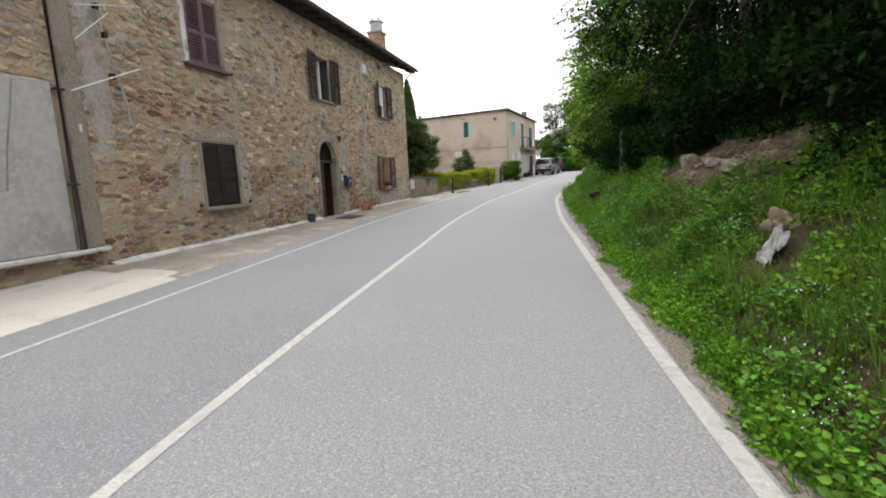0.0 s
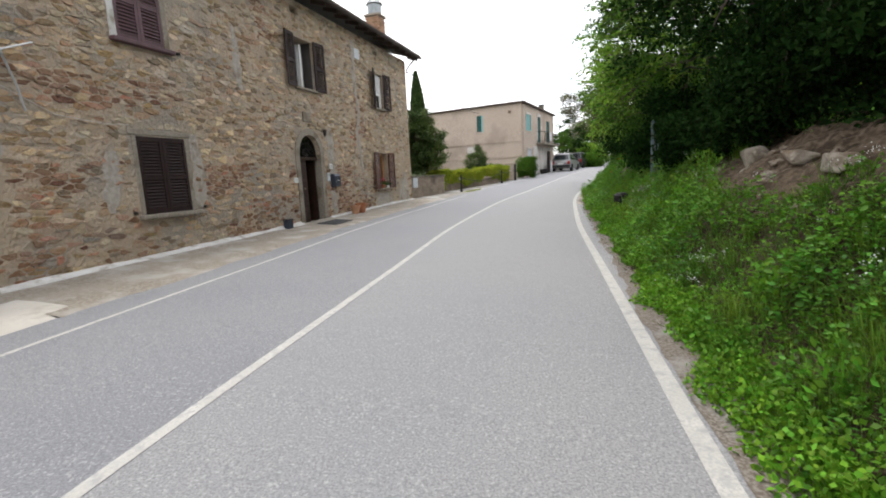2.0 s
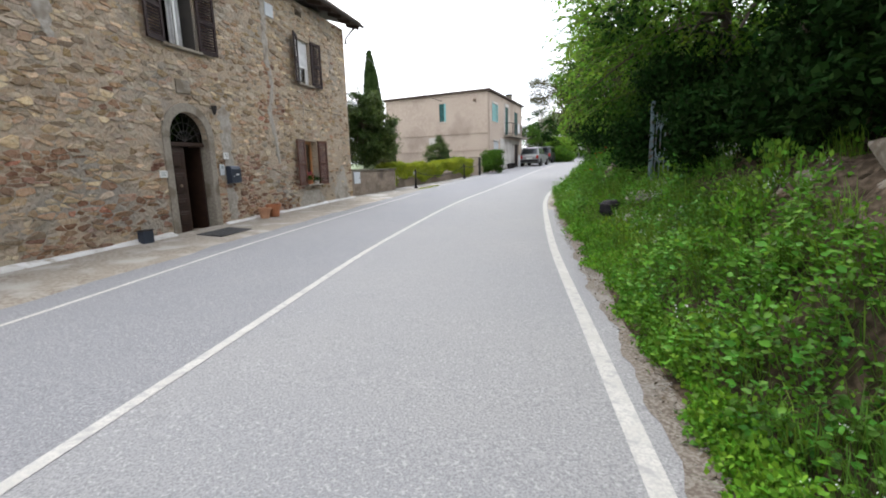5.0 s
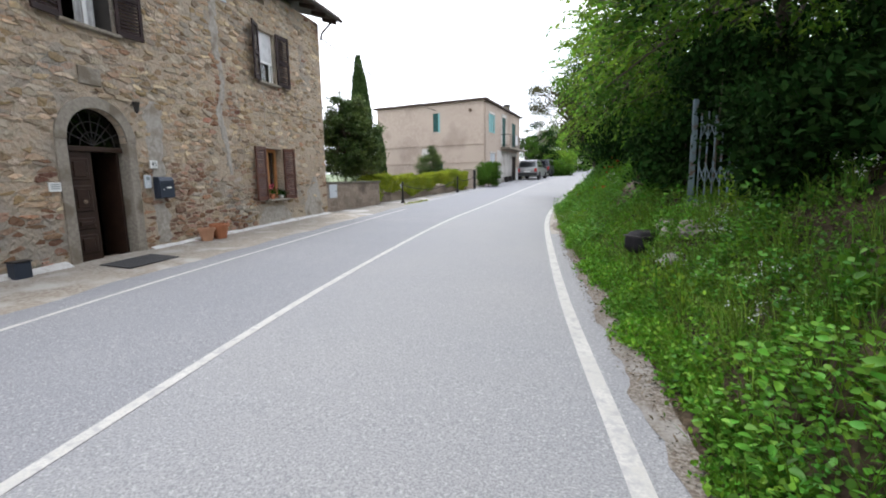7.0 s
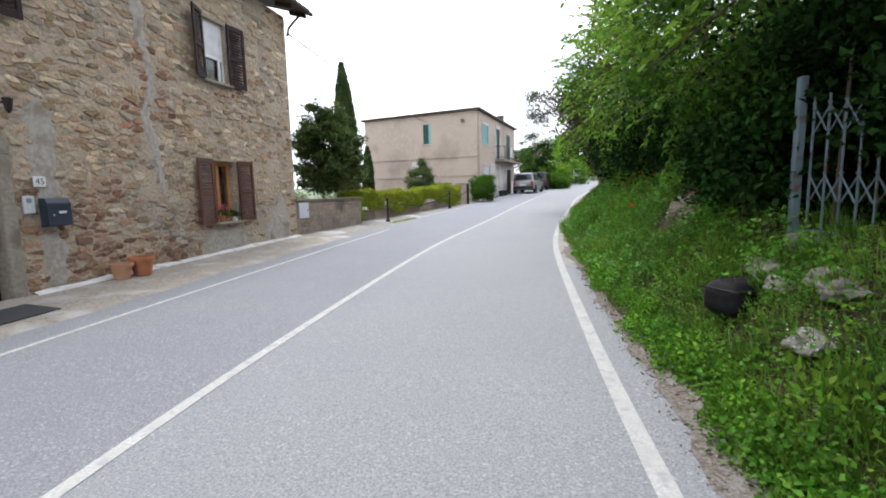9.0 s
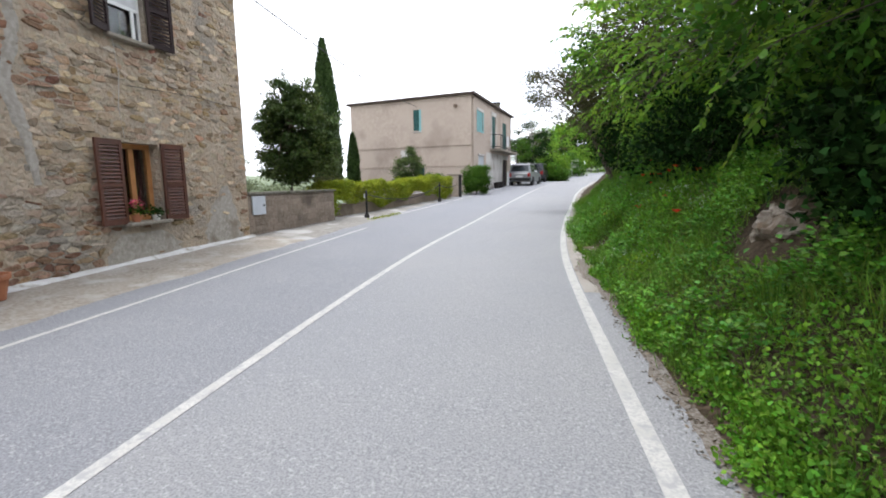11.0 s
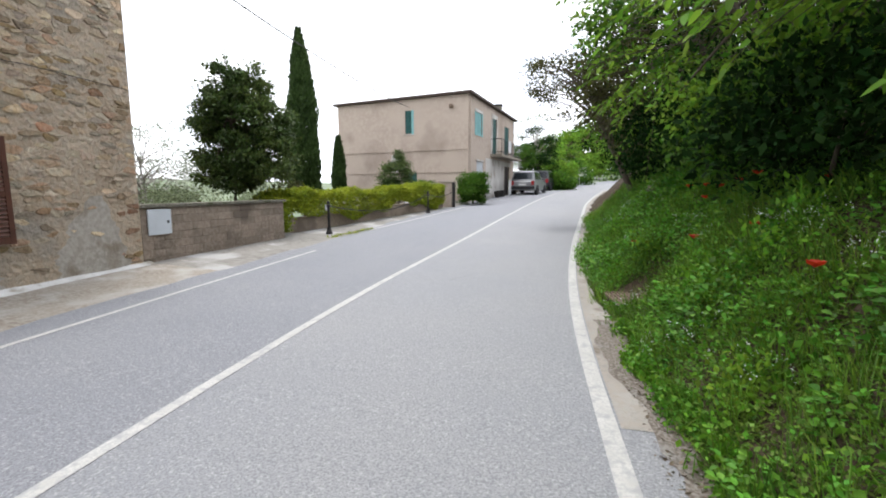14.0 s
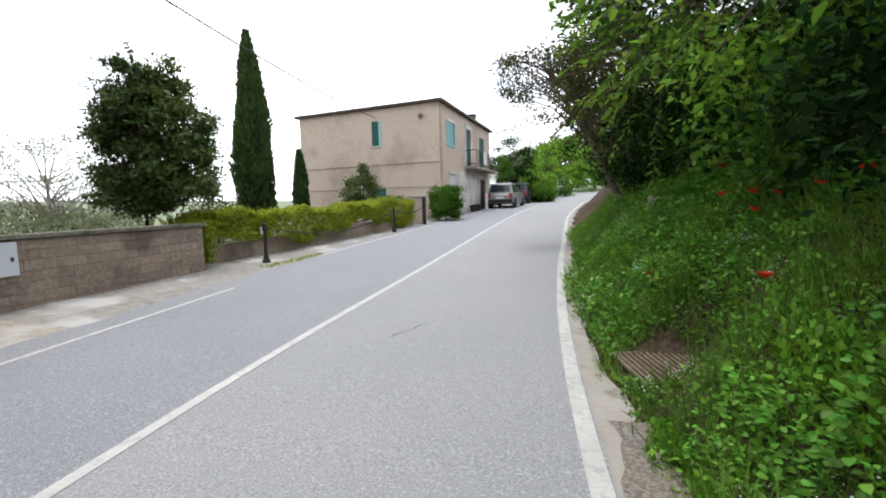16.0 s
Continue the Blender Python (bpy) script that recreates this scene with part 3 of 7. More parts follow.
part("back_wall", box((-8.4, HY0, -2.0), (-8.0, HY1, HTOP)), M["mortar"], house)
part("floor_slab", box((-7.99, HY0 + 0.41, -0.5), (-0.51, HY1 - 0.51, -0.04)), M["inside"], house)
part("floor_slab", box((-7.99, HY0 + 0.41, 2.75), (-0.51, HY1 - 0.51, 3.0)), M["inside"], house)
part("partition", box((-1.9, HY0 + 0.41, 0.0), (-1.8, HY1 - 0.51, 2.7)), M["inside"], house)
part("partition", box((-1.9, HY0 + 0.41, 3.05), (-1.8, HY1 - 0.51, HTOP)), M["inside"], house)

# roof: slabs, soffit boards, rows of tiles
EY0, EY1 = HY0 - 0.2, HY1 + 0.42


def roof_z(x):
    return 5.86 + 0.30 * (0.5 - x)


rp = [(0.50, roof_z(0.5)), (0.50, roof_z(0.5) + 0.06), (-4.2, roof_z(-4.2) + 0.06), (-8.9, roof_z(0.5) + 0.06), (-8.9, roof_z(0.5)), (-4.2, roof_z(-4.2))]
roof = part("roof", prism(rp, EY1 - EY0, lambda u, v, w: (u, EY0 + w, v)), M["eave"], house, "dark wooden eaves")

# ---- pale house with teal shutters farther along ----
A2, B2, C2 = Vector((1.94, 42.2, 0)), Vector((-6.59, 44.3, 0)), Vector((3.35, 53.4, 0))
gd, fd = (B2 - A2).normalized(), (C2 - A2).normalized()
GL, FL, TOP2 = (B2 - A2).length, (C2 - A2).length, 6.34
house2 = empty("rendered_house", label="two storey house with stained brown render and teal shutters", category="house")


def at_gable(u, z, d):
    p = A2 + gd * u + fd * d
    return (p.x, p.y, z)


def at_road(u, z, d):
    p = A2 + fd * u + gd * d
    return (p.x, p.y, z)


GH = [(3.52, 3.95, 4.46, 5.73), (3.2, 3.9, 1.5, 2.3)]
FH = [(1.25, 2.55, 4.46, 5.62), (4.95, 6.0, 3.55, 5.75), (8.2, 9.6, 3.6, 5.65), (1.5, 2.9, 1.84, 2.92), (8.4, 9.9, 0.8, 2.9)]
g_wall = wall_with_holes("wall", 0.3, GL, -0.5, TOP2, GH, 0.3, M["b2wall"], at_gable, house2)
f_wall = wall_with_holes("wall", 0.0, FL, -0.5, TOP2, FH, 0.3, M["b2wall"], at_road, house2)
part("wall", prism([(0, -0.5), (GL, -0.5), (GL, TOP2), (0, TOP2)], 0.3, lambda u, v, w: at_gable(u, v, FL - 0.3 + w)), M["b2wall"], house2)
part("wall", prism([(0.3, -0.5), (FL - 0.3, -0.5), (FL - 0.3, TOP2), (0.3, TOP2)], 0.3, lambda u, v, w: at_road(u, v, GL - 0.3 + w)), M["b2wall"], house2)
part("floor_slab", prism([(0.4, 0.4), (GL - 0.4, 0.4), (GL - 0.4, FL - 0.4), (0.4, FL - 0.4)], 0.3, lambda u, v, w: at_gable(u, 3.2 + w, v)), M["inside"], house2)
part("roof", prism([(-0.22, -0.22), (GL + 0.22, -0.22), (GL + 0.22, FL + 0.22), (-0.22, FL + 0.22)], 0.12, lambda u, v, w: at_gable(u, TOP2 + 0.003 + w, v)), M["eave"], house2, "thin dark roof edge")
for z in (3.46, 2.25):
    part("string_course", prism([(-0.05, -0.05), (GL, -0.05), (GL, 0.0), (-0.05, 0.0)], 0.07 if z > 3 else 0.03, lambda u, v, w, z=z: at_gable(u, z + w, v)), M["b2wall"], house2)


# ---- foliage: many small leaves ----
rng = np.random.default_rng(7)


def leaves(centres, out, length, width, tilt=0.9, droop=0.0):
    """One pointed, folded leaf of four corners per centre; out: the way it grows, n x 3."""
    n = len(centres)
    d = out + rng.normal(0, tilt, (n, 3))
    d[:, 2] -= droop
    d /= np.linalg.norm(d, axis=1)[:, None] + 1e-9
    s = np.cross(d, rng.normal(0, 1, (n, 3)) + np.array([0, 0, 1.2]))
    s /= np.linalg.norm(s, axis=1)[:, None] + 1e-9
    k = rng.uniform(0.65, 1.35, (n, 1))
    l, w = length * k, width * k
    up = np.cross(s, d)
    v = np.stack([centres, centres + d * l * 0.45 + s * w * 0.5 + up * w * 0.15, centres + d * l, centres + d * l * 0.45 - s * w * 0.5 + up * w * 0.15], 1)
    i = np.arange(n)[:, None] * 4
    return v.reshape(-1, 3), i + np.array([[0, 1, 2, 3]])


def crown_points(centre, radii, clumps, per, spread, shell=0.75, low=-0.9):
    """Leaf places in clumps near the surface of an uneven crown; gives places and outward ways."""
    c, out = [], []
    while len(c) < clumps:
        d = rng.normal(0, 1, 3)
        d /= np.linalg.norm(d)
        if d[2] < low:
            continue
        f = rng.uniform(shell, 1.0) ** 0.6 * (1 + 0.22 * noise.noise(Vector(d * 1.7 + np.array(centre))) * 2)
        c.append(np.array(centre) + d * np.array(radii) * f)
        out.append(d)
    c, out = np.array(c), np.array(out)
    idx = np.repeat(np.arange(clumps), per)
    stretch = rng.normal(0, 1, (len(idx), 3)) * spread * np.array([1, 1, 0.6])
    return c[idx] + stretch, out[idx], c


def broad_leaves(centres, out, length, width, tilt=0.5, droop=0.0):
    """Oval leaves folded along the midrib, two faces each; length may be one number or one a leaf."""
    n = len(centres)
    d = out + rng.normal(0, tilt, (n, 3))
    d[:, 2] -= droop
    d /= np.linalg.norm(d, axis=1)[:, None] + 1e-9
    s = np.cross(d, rng.normal(0, 0.45, (n, 3)) + np.array([0, 0, 1.0]))
    s /= np.linalg.norm(s, axis=1)[:, None] + 1e-9
    up = np.cross(s, d)
    k = rng.uniform(0.7, 1.3, (n, 1))
    l, w = np.reshape(length, (-1, 1)) * k, np.reshape(width, (-1, 1)) * k
    sag = np.array([0, 0, 1.0]) * l * 0.16
    v = np.stack([centres, centres + d * l * 0.30 + s * w * 0.48 + up * w * 0.14, centres + d * l * 0.68 + s * w * 0.40 + up * w * 0.10 - sag * 0.5,
                  centres + d * l - sag, centres + d * l * 0.68 - s * w * 0.40 + up * w * 0.10 - sag * 0.5, centres + d * l * 0.30 - s * w * 0.48 + up * w * 0.14], 1)
    i = np.arange(n)[:, None, None] * 6
    return v.reshape(-1, 3), (i + np.array([[0, 1, 2, 3], [0, 3, 4, 5]])[None]).reshape(-1, 4)


def arched_blades(roots, lean, length, width):
    """Grass blades that rise and bow over, two faces each."""
    n = len(roots)
    a = rng.uniform(0, 2 * math.pi, n)
    h = np.stack([np.cos(a), np.sin(a), np.zeros(n)], 1) * rng.uniform(0.15, 0.75, (n, 1)) + lean
    l = length * rng.uniform(0.6, 1.3, (n, 1))
    s = np.stack([-np.sin(a), np.cos(a), np.zeros(n)], 1) * width
    up = np.array([0, 0, 1.0])
    mid, tip = roots + h * l * 0.35 + up * l * 0.55, roots + h * l * 0.95 + up * l * rng.uniform(0.5, 0.9, (n, 1))
    v = np.stack([roots - s * 0.6, roots + s * 0.6, mid + s * 0.5, tip + s * 0.05, tip - s * 0.05, mid - s * 0.5], 1)
    i = np.arange(n)[:, None, None] * 6
    return v.reshape(-1, 3), (i + np.array([[0, 1, 2, 5], [5, 2, 3, 4]])[None]).reshape(-1, 4)


def sprays(centre, radii, n, parent, material, leaf=(0.10, 0.052), span=(0.45, 0.95), per=18, low=-0.55):
    """Leafy twigs that stand out of a crown on the side of the road and the sky."""
    centre, radii = np.array(centre, float), np.array(radii, float)
    wood, pos, way = bmesh.new(), [], []
    made = 0
    while made < n:
        d = rng.normal(0, 1, 3)
        d /= np.linalg.norm(d)
        if d[2] < low or d[0] > 0.55:
            continue
        made += 1
        o = centre + d * radii * rng.uniform(0.72, 1.0)
        axis = d + rng.normal(0, 0.35, 3) + np.array([-0.15, 0, 0.1])
        axis /= np.linalg.norm(axis)
        L = rng.uniform(*span)
        t = np.linspace(0.12, 1, per)[:, None]
        pts = o + axis * L * t - np.array([0, 0, 0.32]) * L * t * t
        side = np.cross(axis, [0, 0, 1.0])
        side /= np.linalg.norm(side) + 1e-9
        sign = np.where(np.arange(per) % 2, 1.0, -1.0)[:, None]
        pos.append(pts), way.append(axis * 0.55 + side * sign * 0.8 + np.array([0, 0, -0.12]))
        tube([tuple(o - axis * 0.3), tuple(pts[per // 2]), tuple(pts[-1])], 0.008, 3, wood, 0.002)
    tagged(part("twig_work", wood, M["bark"], parent), kind="stuff")
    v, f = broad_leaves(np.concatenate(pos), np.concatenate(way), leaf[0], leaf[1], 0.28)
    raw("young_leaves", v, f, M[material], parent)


def join(*pieces):
    vs, fs, n = [], [], 0
    for v, f in pieces:
        vs.append(v), fs.append(f + n)
        n += len(v)
    return np.concatenate(vs), np.concatenate(fs)


def tree(name, base, crowns, trunk_r, leaf, material, label, bark="bark", category="tree", limbs=9, lean=(0, 0)):
    """crowns: (centre, radii, clumps, leaves per clump, spread). leaf: (length, width)."""
    t = empty(name, label=label, category=category)
    bx, by = base
    bz = float(terrain(bx, by)) - 0.08
    c0 = np.array(crowns[0][0])
    top = Vector((c0[0] + lean[0], c0[1] + lean[1], c0[2] + crowns[0][1][2] * 0.3))
    pts = [Vector((bx, by, bz)).lerp(top, k) + Vector((0.06 * math.sin(5 * k + bx), 0.06 * math.cos(4 * k + by), 0)) * (k > 0) for k in np.linspace(0, 1, 6)]
    bm = tube(pts, trunk_r, 9, None, trunk_r * 0.3)
    ends = []
    pieces = []
    for centre, radii, clumps, per, spread in crowns:
        p, o, c = crown_points(centre, radii, clumps, per, spread)
        pieces.append(leaves(p, o * 0.7 + np.array([0, 0, 0.15]), *leaf))
        ends.extend(c[:: max(1, len(c) // limbs)])
    for e in ends:
        k = rng.uniform(0.35, 0.95)
        s = pts[0].lerp(pts[-1], k)
        e = Vector(e)
        mid = s.lerp(e, 0.5) + Vector((0, 0, 0.12 * (e - s).length))
        tube([s, mid, e], trunk_r * 0.32, 5, bm, trunk_r * 0.08)
    part("trunk", bm, M[bark], t)
    v, f = join(*pieces)
    raw("crown", v, f, M[material], t)
    return t


# row of trees on the bank; near crowns take the dark leaf in place of shade
TREES = [
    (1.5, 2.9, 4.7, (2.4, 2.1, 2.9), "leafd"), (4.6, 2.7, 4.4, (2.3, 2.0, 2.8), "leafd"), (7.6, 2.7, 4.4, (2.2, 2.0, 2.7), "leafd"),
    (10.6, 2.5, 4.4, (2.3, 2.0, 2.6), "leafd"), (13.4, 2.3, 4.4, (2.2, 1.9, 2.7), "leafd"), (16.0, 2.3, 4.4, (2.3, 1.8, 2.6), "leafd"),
    (18.6, 2.5, 4.1, (2.1, 1.7, 2.2), "leaf"), (21.2, 2.6, 4.0, (2.0, 1.8, 2.0), "leafl"), (23.8, 2.6, 4.2, (2.1, 1.8, 2.2), "leafl"),
    (26.4, 2.4, 4.1, (2.1, 1.8, 2.1), "leaf"), (29.2, 2.1, 3.9, (2.2, 1.9, 2.1), "leafb"), (32.2, 2.1, 3.8, (2.2, 2.0, 2.0), "leafd"),
    (35.8, 2.6, 4.0, (2.3, 2.2, 2.2), "leaf"), (40, 3.0, 4.2, (2.5, 2.6, 2.4), "leaf"),
]
for i, (y, off, z, r, m) in enumerate(TREES):
    x = float(edge_r(y)) + off
    zz = z + float(level(y)) * 0.6
    if y < 17.5:
        # crowns carried high, hanging over a dark hollow
        zz, r = zz + (0.75 if y > 9 else 0.30), (r[0] * 1.08, r[1], r[2] * 0.80)
    near = y < 33
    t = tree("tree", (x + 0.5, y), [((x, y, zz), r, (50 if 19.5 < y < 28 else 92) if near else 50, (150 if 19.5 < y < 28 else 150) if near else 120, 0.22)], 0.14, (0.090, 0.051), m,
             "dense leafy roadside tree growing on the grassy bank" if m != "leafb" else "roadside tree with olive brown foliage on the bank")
    # heart of the crown in the dark leaf, its shade put into the colour
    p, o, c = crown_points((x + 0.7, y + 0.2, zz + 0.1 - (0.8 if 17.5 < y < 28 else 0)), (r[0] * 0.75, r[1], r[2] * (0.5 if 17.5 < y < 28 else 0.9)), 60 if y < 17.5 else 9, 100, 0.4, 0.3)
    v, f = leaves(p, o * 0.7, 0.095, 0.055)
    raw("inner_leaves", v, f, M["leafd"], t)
    # mostly unseen crown overhead, added to keep skylight off the lower leaves
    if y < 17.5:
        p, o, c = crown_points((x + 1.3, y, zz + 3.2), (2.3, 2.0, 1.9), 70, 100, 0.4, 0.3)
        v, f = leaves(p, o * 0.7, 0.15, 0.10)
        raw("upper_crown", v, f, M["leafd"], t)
    # outer sprays on most trees take a lighter leaf, light put into the colour
    k = 1.10 if 17.5 < y < 28 else 1.0
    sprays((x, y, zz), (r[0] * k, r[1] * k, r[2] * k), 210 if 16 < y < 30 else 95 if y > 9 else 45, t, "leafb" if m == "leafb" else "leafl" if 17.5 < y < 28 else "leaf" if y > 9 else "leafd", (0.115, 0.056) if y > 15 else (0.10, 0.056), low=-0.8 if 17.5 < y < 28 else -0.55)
# a loose branch reaching over the road
tree("tree", (8.6, 31.6), [((6.5, 31.8, 4.5), (1.0, 0.8, 0.6), 26, 70, 0.14), ((7.4, 31.6, 4.1), (1.1, 1.0, 1.0), 40, 110, 0.2)], 0.09, (0.085, 0.042), "leafb", "leaning roadside tree with olive brown foliage", limbs=14, lean=(0.6, 0))
# undergrowth below the crowns, mostly in the dark leaf that stands in for shade
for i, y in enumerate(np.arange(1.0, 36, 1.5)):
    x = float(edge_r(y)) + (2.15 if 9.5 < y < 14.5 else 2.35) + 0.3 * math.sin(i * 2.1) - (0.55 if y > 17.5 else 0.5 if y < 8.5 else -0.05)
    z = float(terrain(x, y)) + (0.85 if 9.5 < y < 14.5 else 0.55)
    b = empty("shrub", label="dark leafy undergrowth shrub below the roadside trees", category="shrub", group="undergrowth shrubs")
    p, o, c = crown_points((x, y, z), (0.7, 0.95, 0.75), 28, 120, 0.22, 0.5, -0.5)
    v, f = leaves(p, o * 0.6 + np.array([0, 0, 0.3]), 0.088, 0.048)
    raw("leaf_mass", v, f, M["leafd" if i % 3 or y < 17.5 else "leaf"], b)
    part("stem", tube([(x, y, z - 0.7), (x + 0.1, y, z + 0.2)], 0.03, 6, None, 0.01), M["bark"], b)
# shrubs filling the black hollows, shade put into their leaf colour
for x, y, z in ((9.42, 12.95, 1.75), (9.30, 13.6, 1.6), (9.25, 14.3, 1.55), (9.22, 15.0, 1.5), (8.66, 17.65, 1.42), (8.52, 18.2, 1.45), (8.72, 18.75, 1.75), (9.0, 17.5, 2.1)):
    b = empty("shrub", label="leafy undergrowth shrub on the shaded bank, shade put into its colour", category="shrub", group="undergrowth shrubs")
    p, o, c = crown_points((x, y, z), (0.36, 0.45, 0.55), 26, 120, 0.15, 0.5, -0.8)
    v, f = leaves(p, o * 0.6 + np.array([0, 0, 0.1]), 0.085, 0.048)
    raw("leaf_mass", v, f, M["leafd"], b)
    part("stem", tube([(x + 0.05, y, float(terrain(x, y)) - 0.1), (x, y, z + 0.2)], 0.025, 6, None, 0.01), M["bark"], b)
# higher row filling the hollow, tree shade put into its dark leaf
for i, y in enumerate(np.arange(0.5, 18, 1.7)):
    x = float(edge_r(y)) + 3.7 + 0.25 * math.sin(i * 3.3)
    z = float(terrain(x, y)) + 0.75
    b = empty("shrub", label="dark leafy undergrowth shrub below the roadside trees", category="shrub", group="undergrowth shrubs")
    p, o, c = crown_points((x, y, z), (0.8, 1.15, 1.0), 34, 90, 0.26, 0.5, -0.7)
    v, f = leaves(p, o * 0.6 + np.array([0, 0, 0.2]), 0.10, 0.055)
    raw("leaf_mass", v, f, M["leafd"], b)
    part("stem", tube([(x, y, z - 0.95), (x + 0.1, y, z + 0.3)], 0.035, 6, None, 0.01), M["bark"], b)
# second row, added to close the view up the slope and hold back skylight
for i, y in enumerate(np.arange(-4, 44, 3.6)):
    x = float(edge_r(y)) + 6.6
    # the nearer trees carry their shade in the dark leaf colour
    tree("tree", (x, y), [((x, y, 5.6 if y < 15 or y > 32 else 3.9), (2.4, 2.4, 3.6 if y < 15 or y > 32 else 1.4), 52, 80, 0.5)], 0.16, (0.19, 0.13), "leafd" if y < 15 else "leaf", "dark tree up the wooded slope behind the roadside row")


# ---- grass and weeds on the bank ----
def on_bank(n, d0, d1, y0, y1, power=1.0):
    y = rng.uniform(y0, y1, n)
    d = d0 + (d1 - d0) * rng.uniform(0, 1, n) ** power
    x = edge_r(y) + d
    return np.stack([x, y, terrain(x, y)], 1), d


def bare(p):
    """Bare earth: the landslip with rocks and the strip under the trees."""
    x, y = p[:, 0], p[:, 1]
    d = x - foot(y)
    slip = np.exp(-(((y - 11.2) / 1.5) ** 2 + ((d - 1.4) / 0.6) ** 2)) + np.exp(-(((y - 23.28) / 0.44) ** 2 + ((x - 7.42) / 0.42) ** 2)) + np.exp(-(((y - 7.9) / 0.32) ** 2 + ((x - 9.05) / 0.25) ** 2)) + np.exp(-(((y - 18.75) / 0.55) ** 2 + ((x - 8.15) / 0.34) ** 2) + np.exp(-(((y - 16.35) / 0.62) ** 2 + ((x - 7.98) / 0.33) ** 2))) + np.exp(-(((y - 21.6) / 0.3) ** 2 + ((x - 7.0) / 0.22) ** 2))
    patchy = np.sin(x * 3.3 + 1.2 * np.sin(y * 2.1)) * np.sin(y * 2.7 + x)
    return (slip > 0.45) | (patchy > 0.95)


def lush(p):
    """How tall and thick the growth stands, in drifts."""
    x, y = p[:, 0], p[:, 1]
    return 0.5 + 0.5 * np.sin(x * 4.1 + 1.7 * np.sin(y * 1.9)) * np.sin(y * 3.3 + 1.3 * np.sin(x * 2.7)) + 0.18 * np.sin(9 * y + 7 * x)


def drift(p):
    """Drifts of stronger plants, about a metre across."""
    x, y = p[:, 0], p[:, 1]
    low = np.exp(-(((y - 16.0) / 0.75) ** 2 + ((x - 7.85) / 0.42) ** 2)) + np.exp(-(((y - 22.75) / 0.6) ** 2 + ((x - 7.3) / 0.45) ** 2))
    return (1 - 0.85 * np.clip(low, 0, 1)) * np.clip(0.5 + 0.42 * np.sin(y * 2.2 + 2.1 * np.sin(x * 1.7 + 0.4)) * np.sin(x * 3.1 + 1.4 * np.sin(y * 1.3)) + 0.28 * np.sin(y * 6.3 + x * 4.4) * np.sin(x * 7.9 - y * 2.6), 0, 1)


p, d = on_bank(27000, -0.02, 2.4, 0.5, 34, 0.85)
edge = np.interp(p[:, 1], [8, 9.5, 12.2, 12.8, 17.8, 18.6], [1.7, 1.4, 1.3, 0.9, 1.0, 2.0]) + 0.25 * np.sin(p[:, 1] * 2.3)
p = p[~bare(p) & (rng.uniform(0, 1, len(p)) < 0.25 + 0.75 * lush(p)) & ((d < edge) | (rng.uniform(0, 1, len(p)) < 0.12))]
k = 7
tall = np.repeat(0.04 + 0.24 * np.clip(lush(p), 0, 1.1), k)[:, None]
clump = np.repeat(p, k, 0) + np.concatenate([rng.normal(0, 0.05, (len(p) * k, 2)), rng.uniform(0.08, 1, (len(p) * k, 1)) * tall], 1)
v, f = leaves(clump, np.tile(np.array([[-0.2, 0, 0.3]]), (len(clump), 1)), 0.036, 0.025, 0.8)
tagged(raw("weeds", v, f, M["weed"]), label="lush green small leaved weeds covering the bank", category="weeds", kind="stuff")
# fine pale cover creeping between the stones
p, d = on_bank(9000, 0.0, 1.25, 13.5, 25)
p = p[(((p[:, 1] - 23.28) / 0.40) ** 2 + ((p[:, 0] - 7.44) / 0.40) ** 2 > 1) & (((p[:, 1] - 18.9) / 0.4) ** 2 + ((p[:, 0] - 8.27) / 0.3) ** 2 > 1)]
p = np.repeat(p, 6, 0) + np.concatenate([rng.normal(0, 0.035, (len(p) * 6, 2)), rng.uniform(0.0, 0.07, (len(p) * 6, 1))], 1)
v, f = leaves(p, np.tile(np.array([[-0.2, 0, 0.35]]), (len(p), 1)), 0.026, 0.018, 0.8)
tagged(raw("weeds", v, f, M["cover"]), label="fine pale green ground cover between the stones", category="weeds", kind="stuff")
# broad leaved plants standing in drifts, some tall, some low
p, d = on_bank(14500, 0.0, 2.3, 1.0, 31, 0.9)
p = p[~bare(p) & (rng.uniform(0, 1, len(p)) < 0.15 + 0.95 * drift(p)) & (d < np.interp(p[:, 1], [8, 9.5, 12.2, 12.8, 18, 18.7], [1.7, 1.4, 1.2, 0.9, 1.0, 2.3]))]
k = 12
size = np.clip(drift(p), 0.1, 1) * rng.uniform(0.5, 1.25, len(p))
h, sz = np.repeat(0.06 + 0.32 * size ** 1.4, k), np.repeat(0.029 + 0.022 * size * rng.uniform(0.6, 1.2, len(p)), k)
a = rng.uniform(0, 2 * math.pi, len(h))
u = rng.uniform(0.25, 1, len(h))
ring = np.stack([np.cos(a), np.sin(a), np.zeros(len(h))], 1)
c = np.repeat(p, k, 0) + ring * (h * 0.30 * (1.15 - u))[:, None] + np.stack([-0.25 * h * u, 0 * h, h * u], 1)
v, f = broad_leaves(c, ring + np.stack([np.full(len(h), -0.2), 0 * h, 0.1 + 0.5 * u], 1), sz, sz * 0.66, 0.3)
tagged(raw("weeds", v, f, M["broad"]), label="dense broad leaved green plants in uneven drifts", category="weeds", kind="stuff")
# low growth creeping over the dirt towards the line
y = rng.uniform(1.5, 22.4, 12500)
a = line_r(y) + np.interp(y, [9.5, 12.5], [0.22, 0.40]) + 0.07 * np.sin(y * 2.9) + 0.06 * np.sin(y * 7.3)
x = a + rng.uniform(0, 1, len(y)) ** 0.8 * np.clip(edge_r(y) + 0.12 - a, 0.02, None)
k = 5
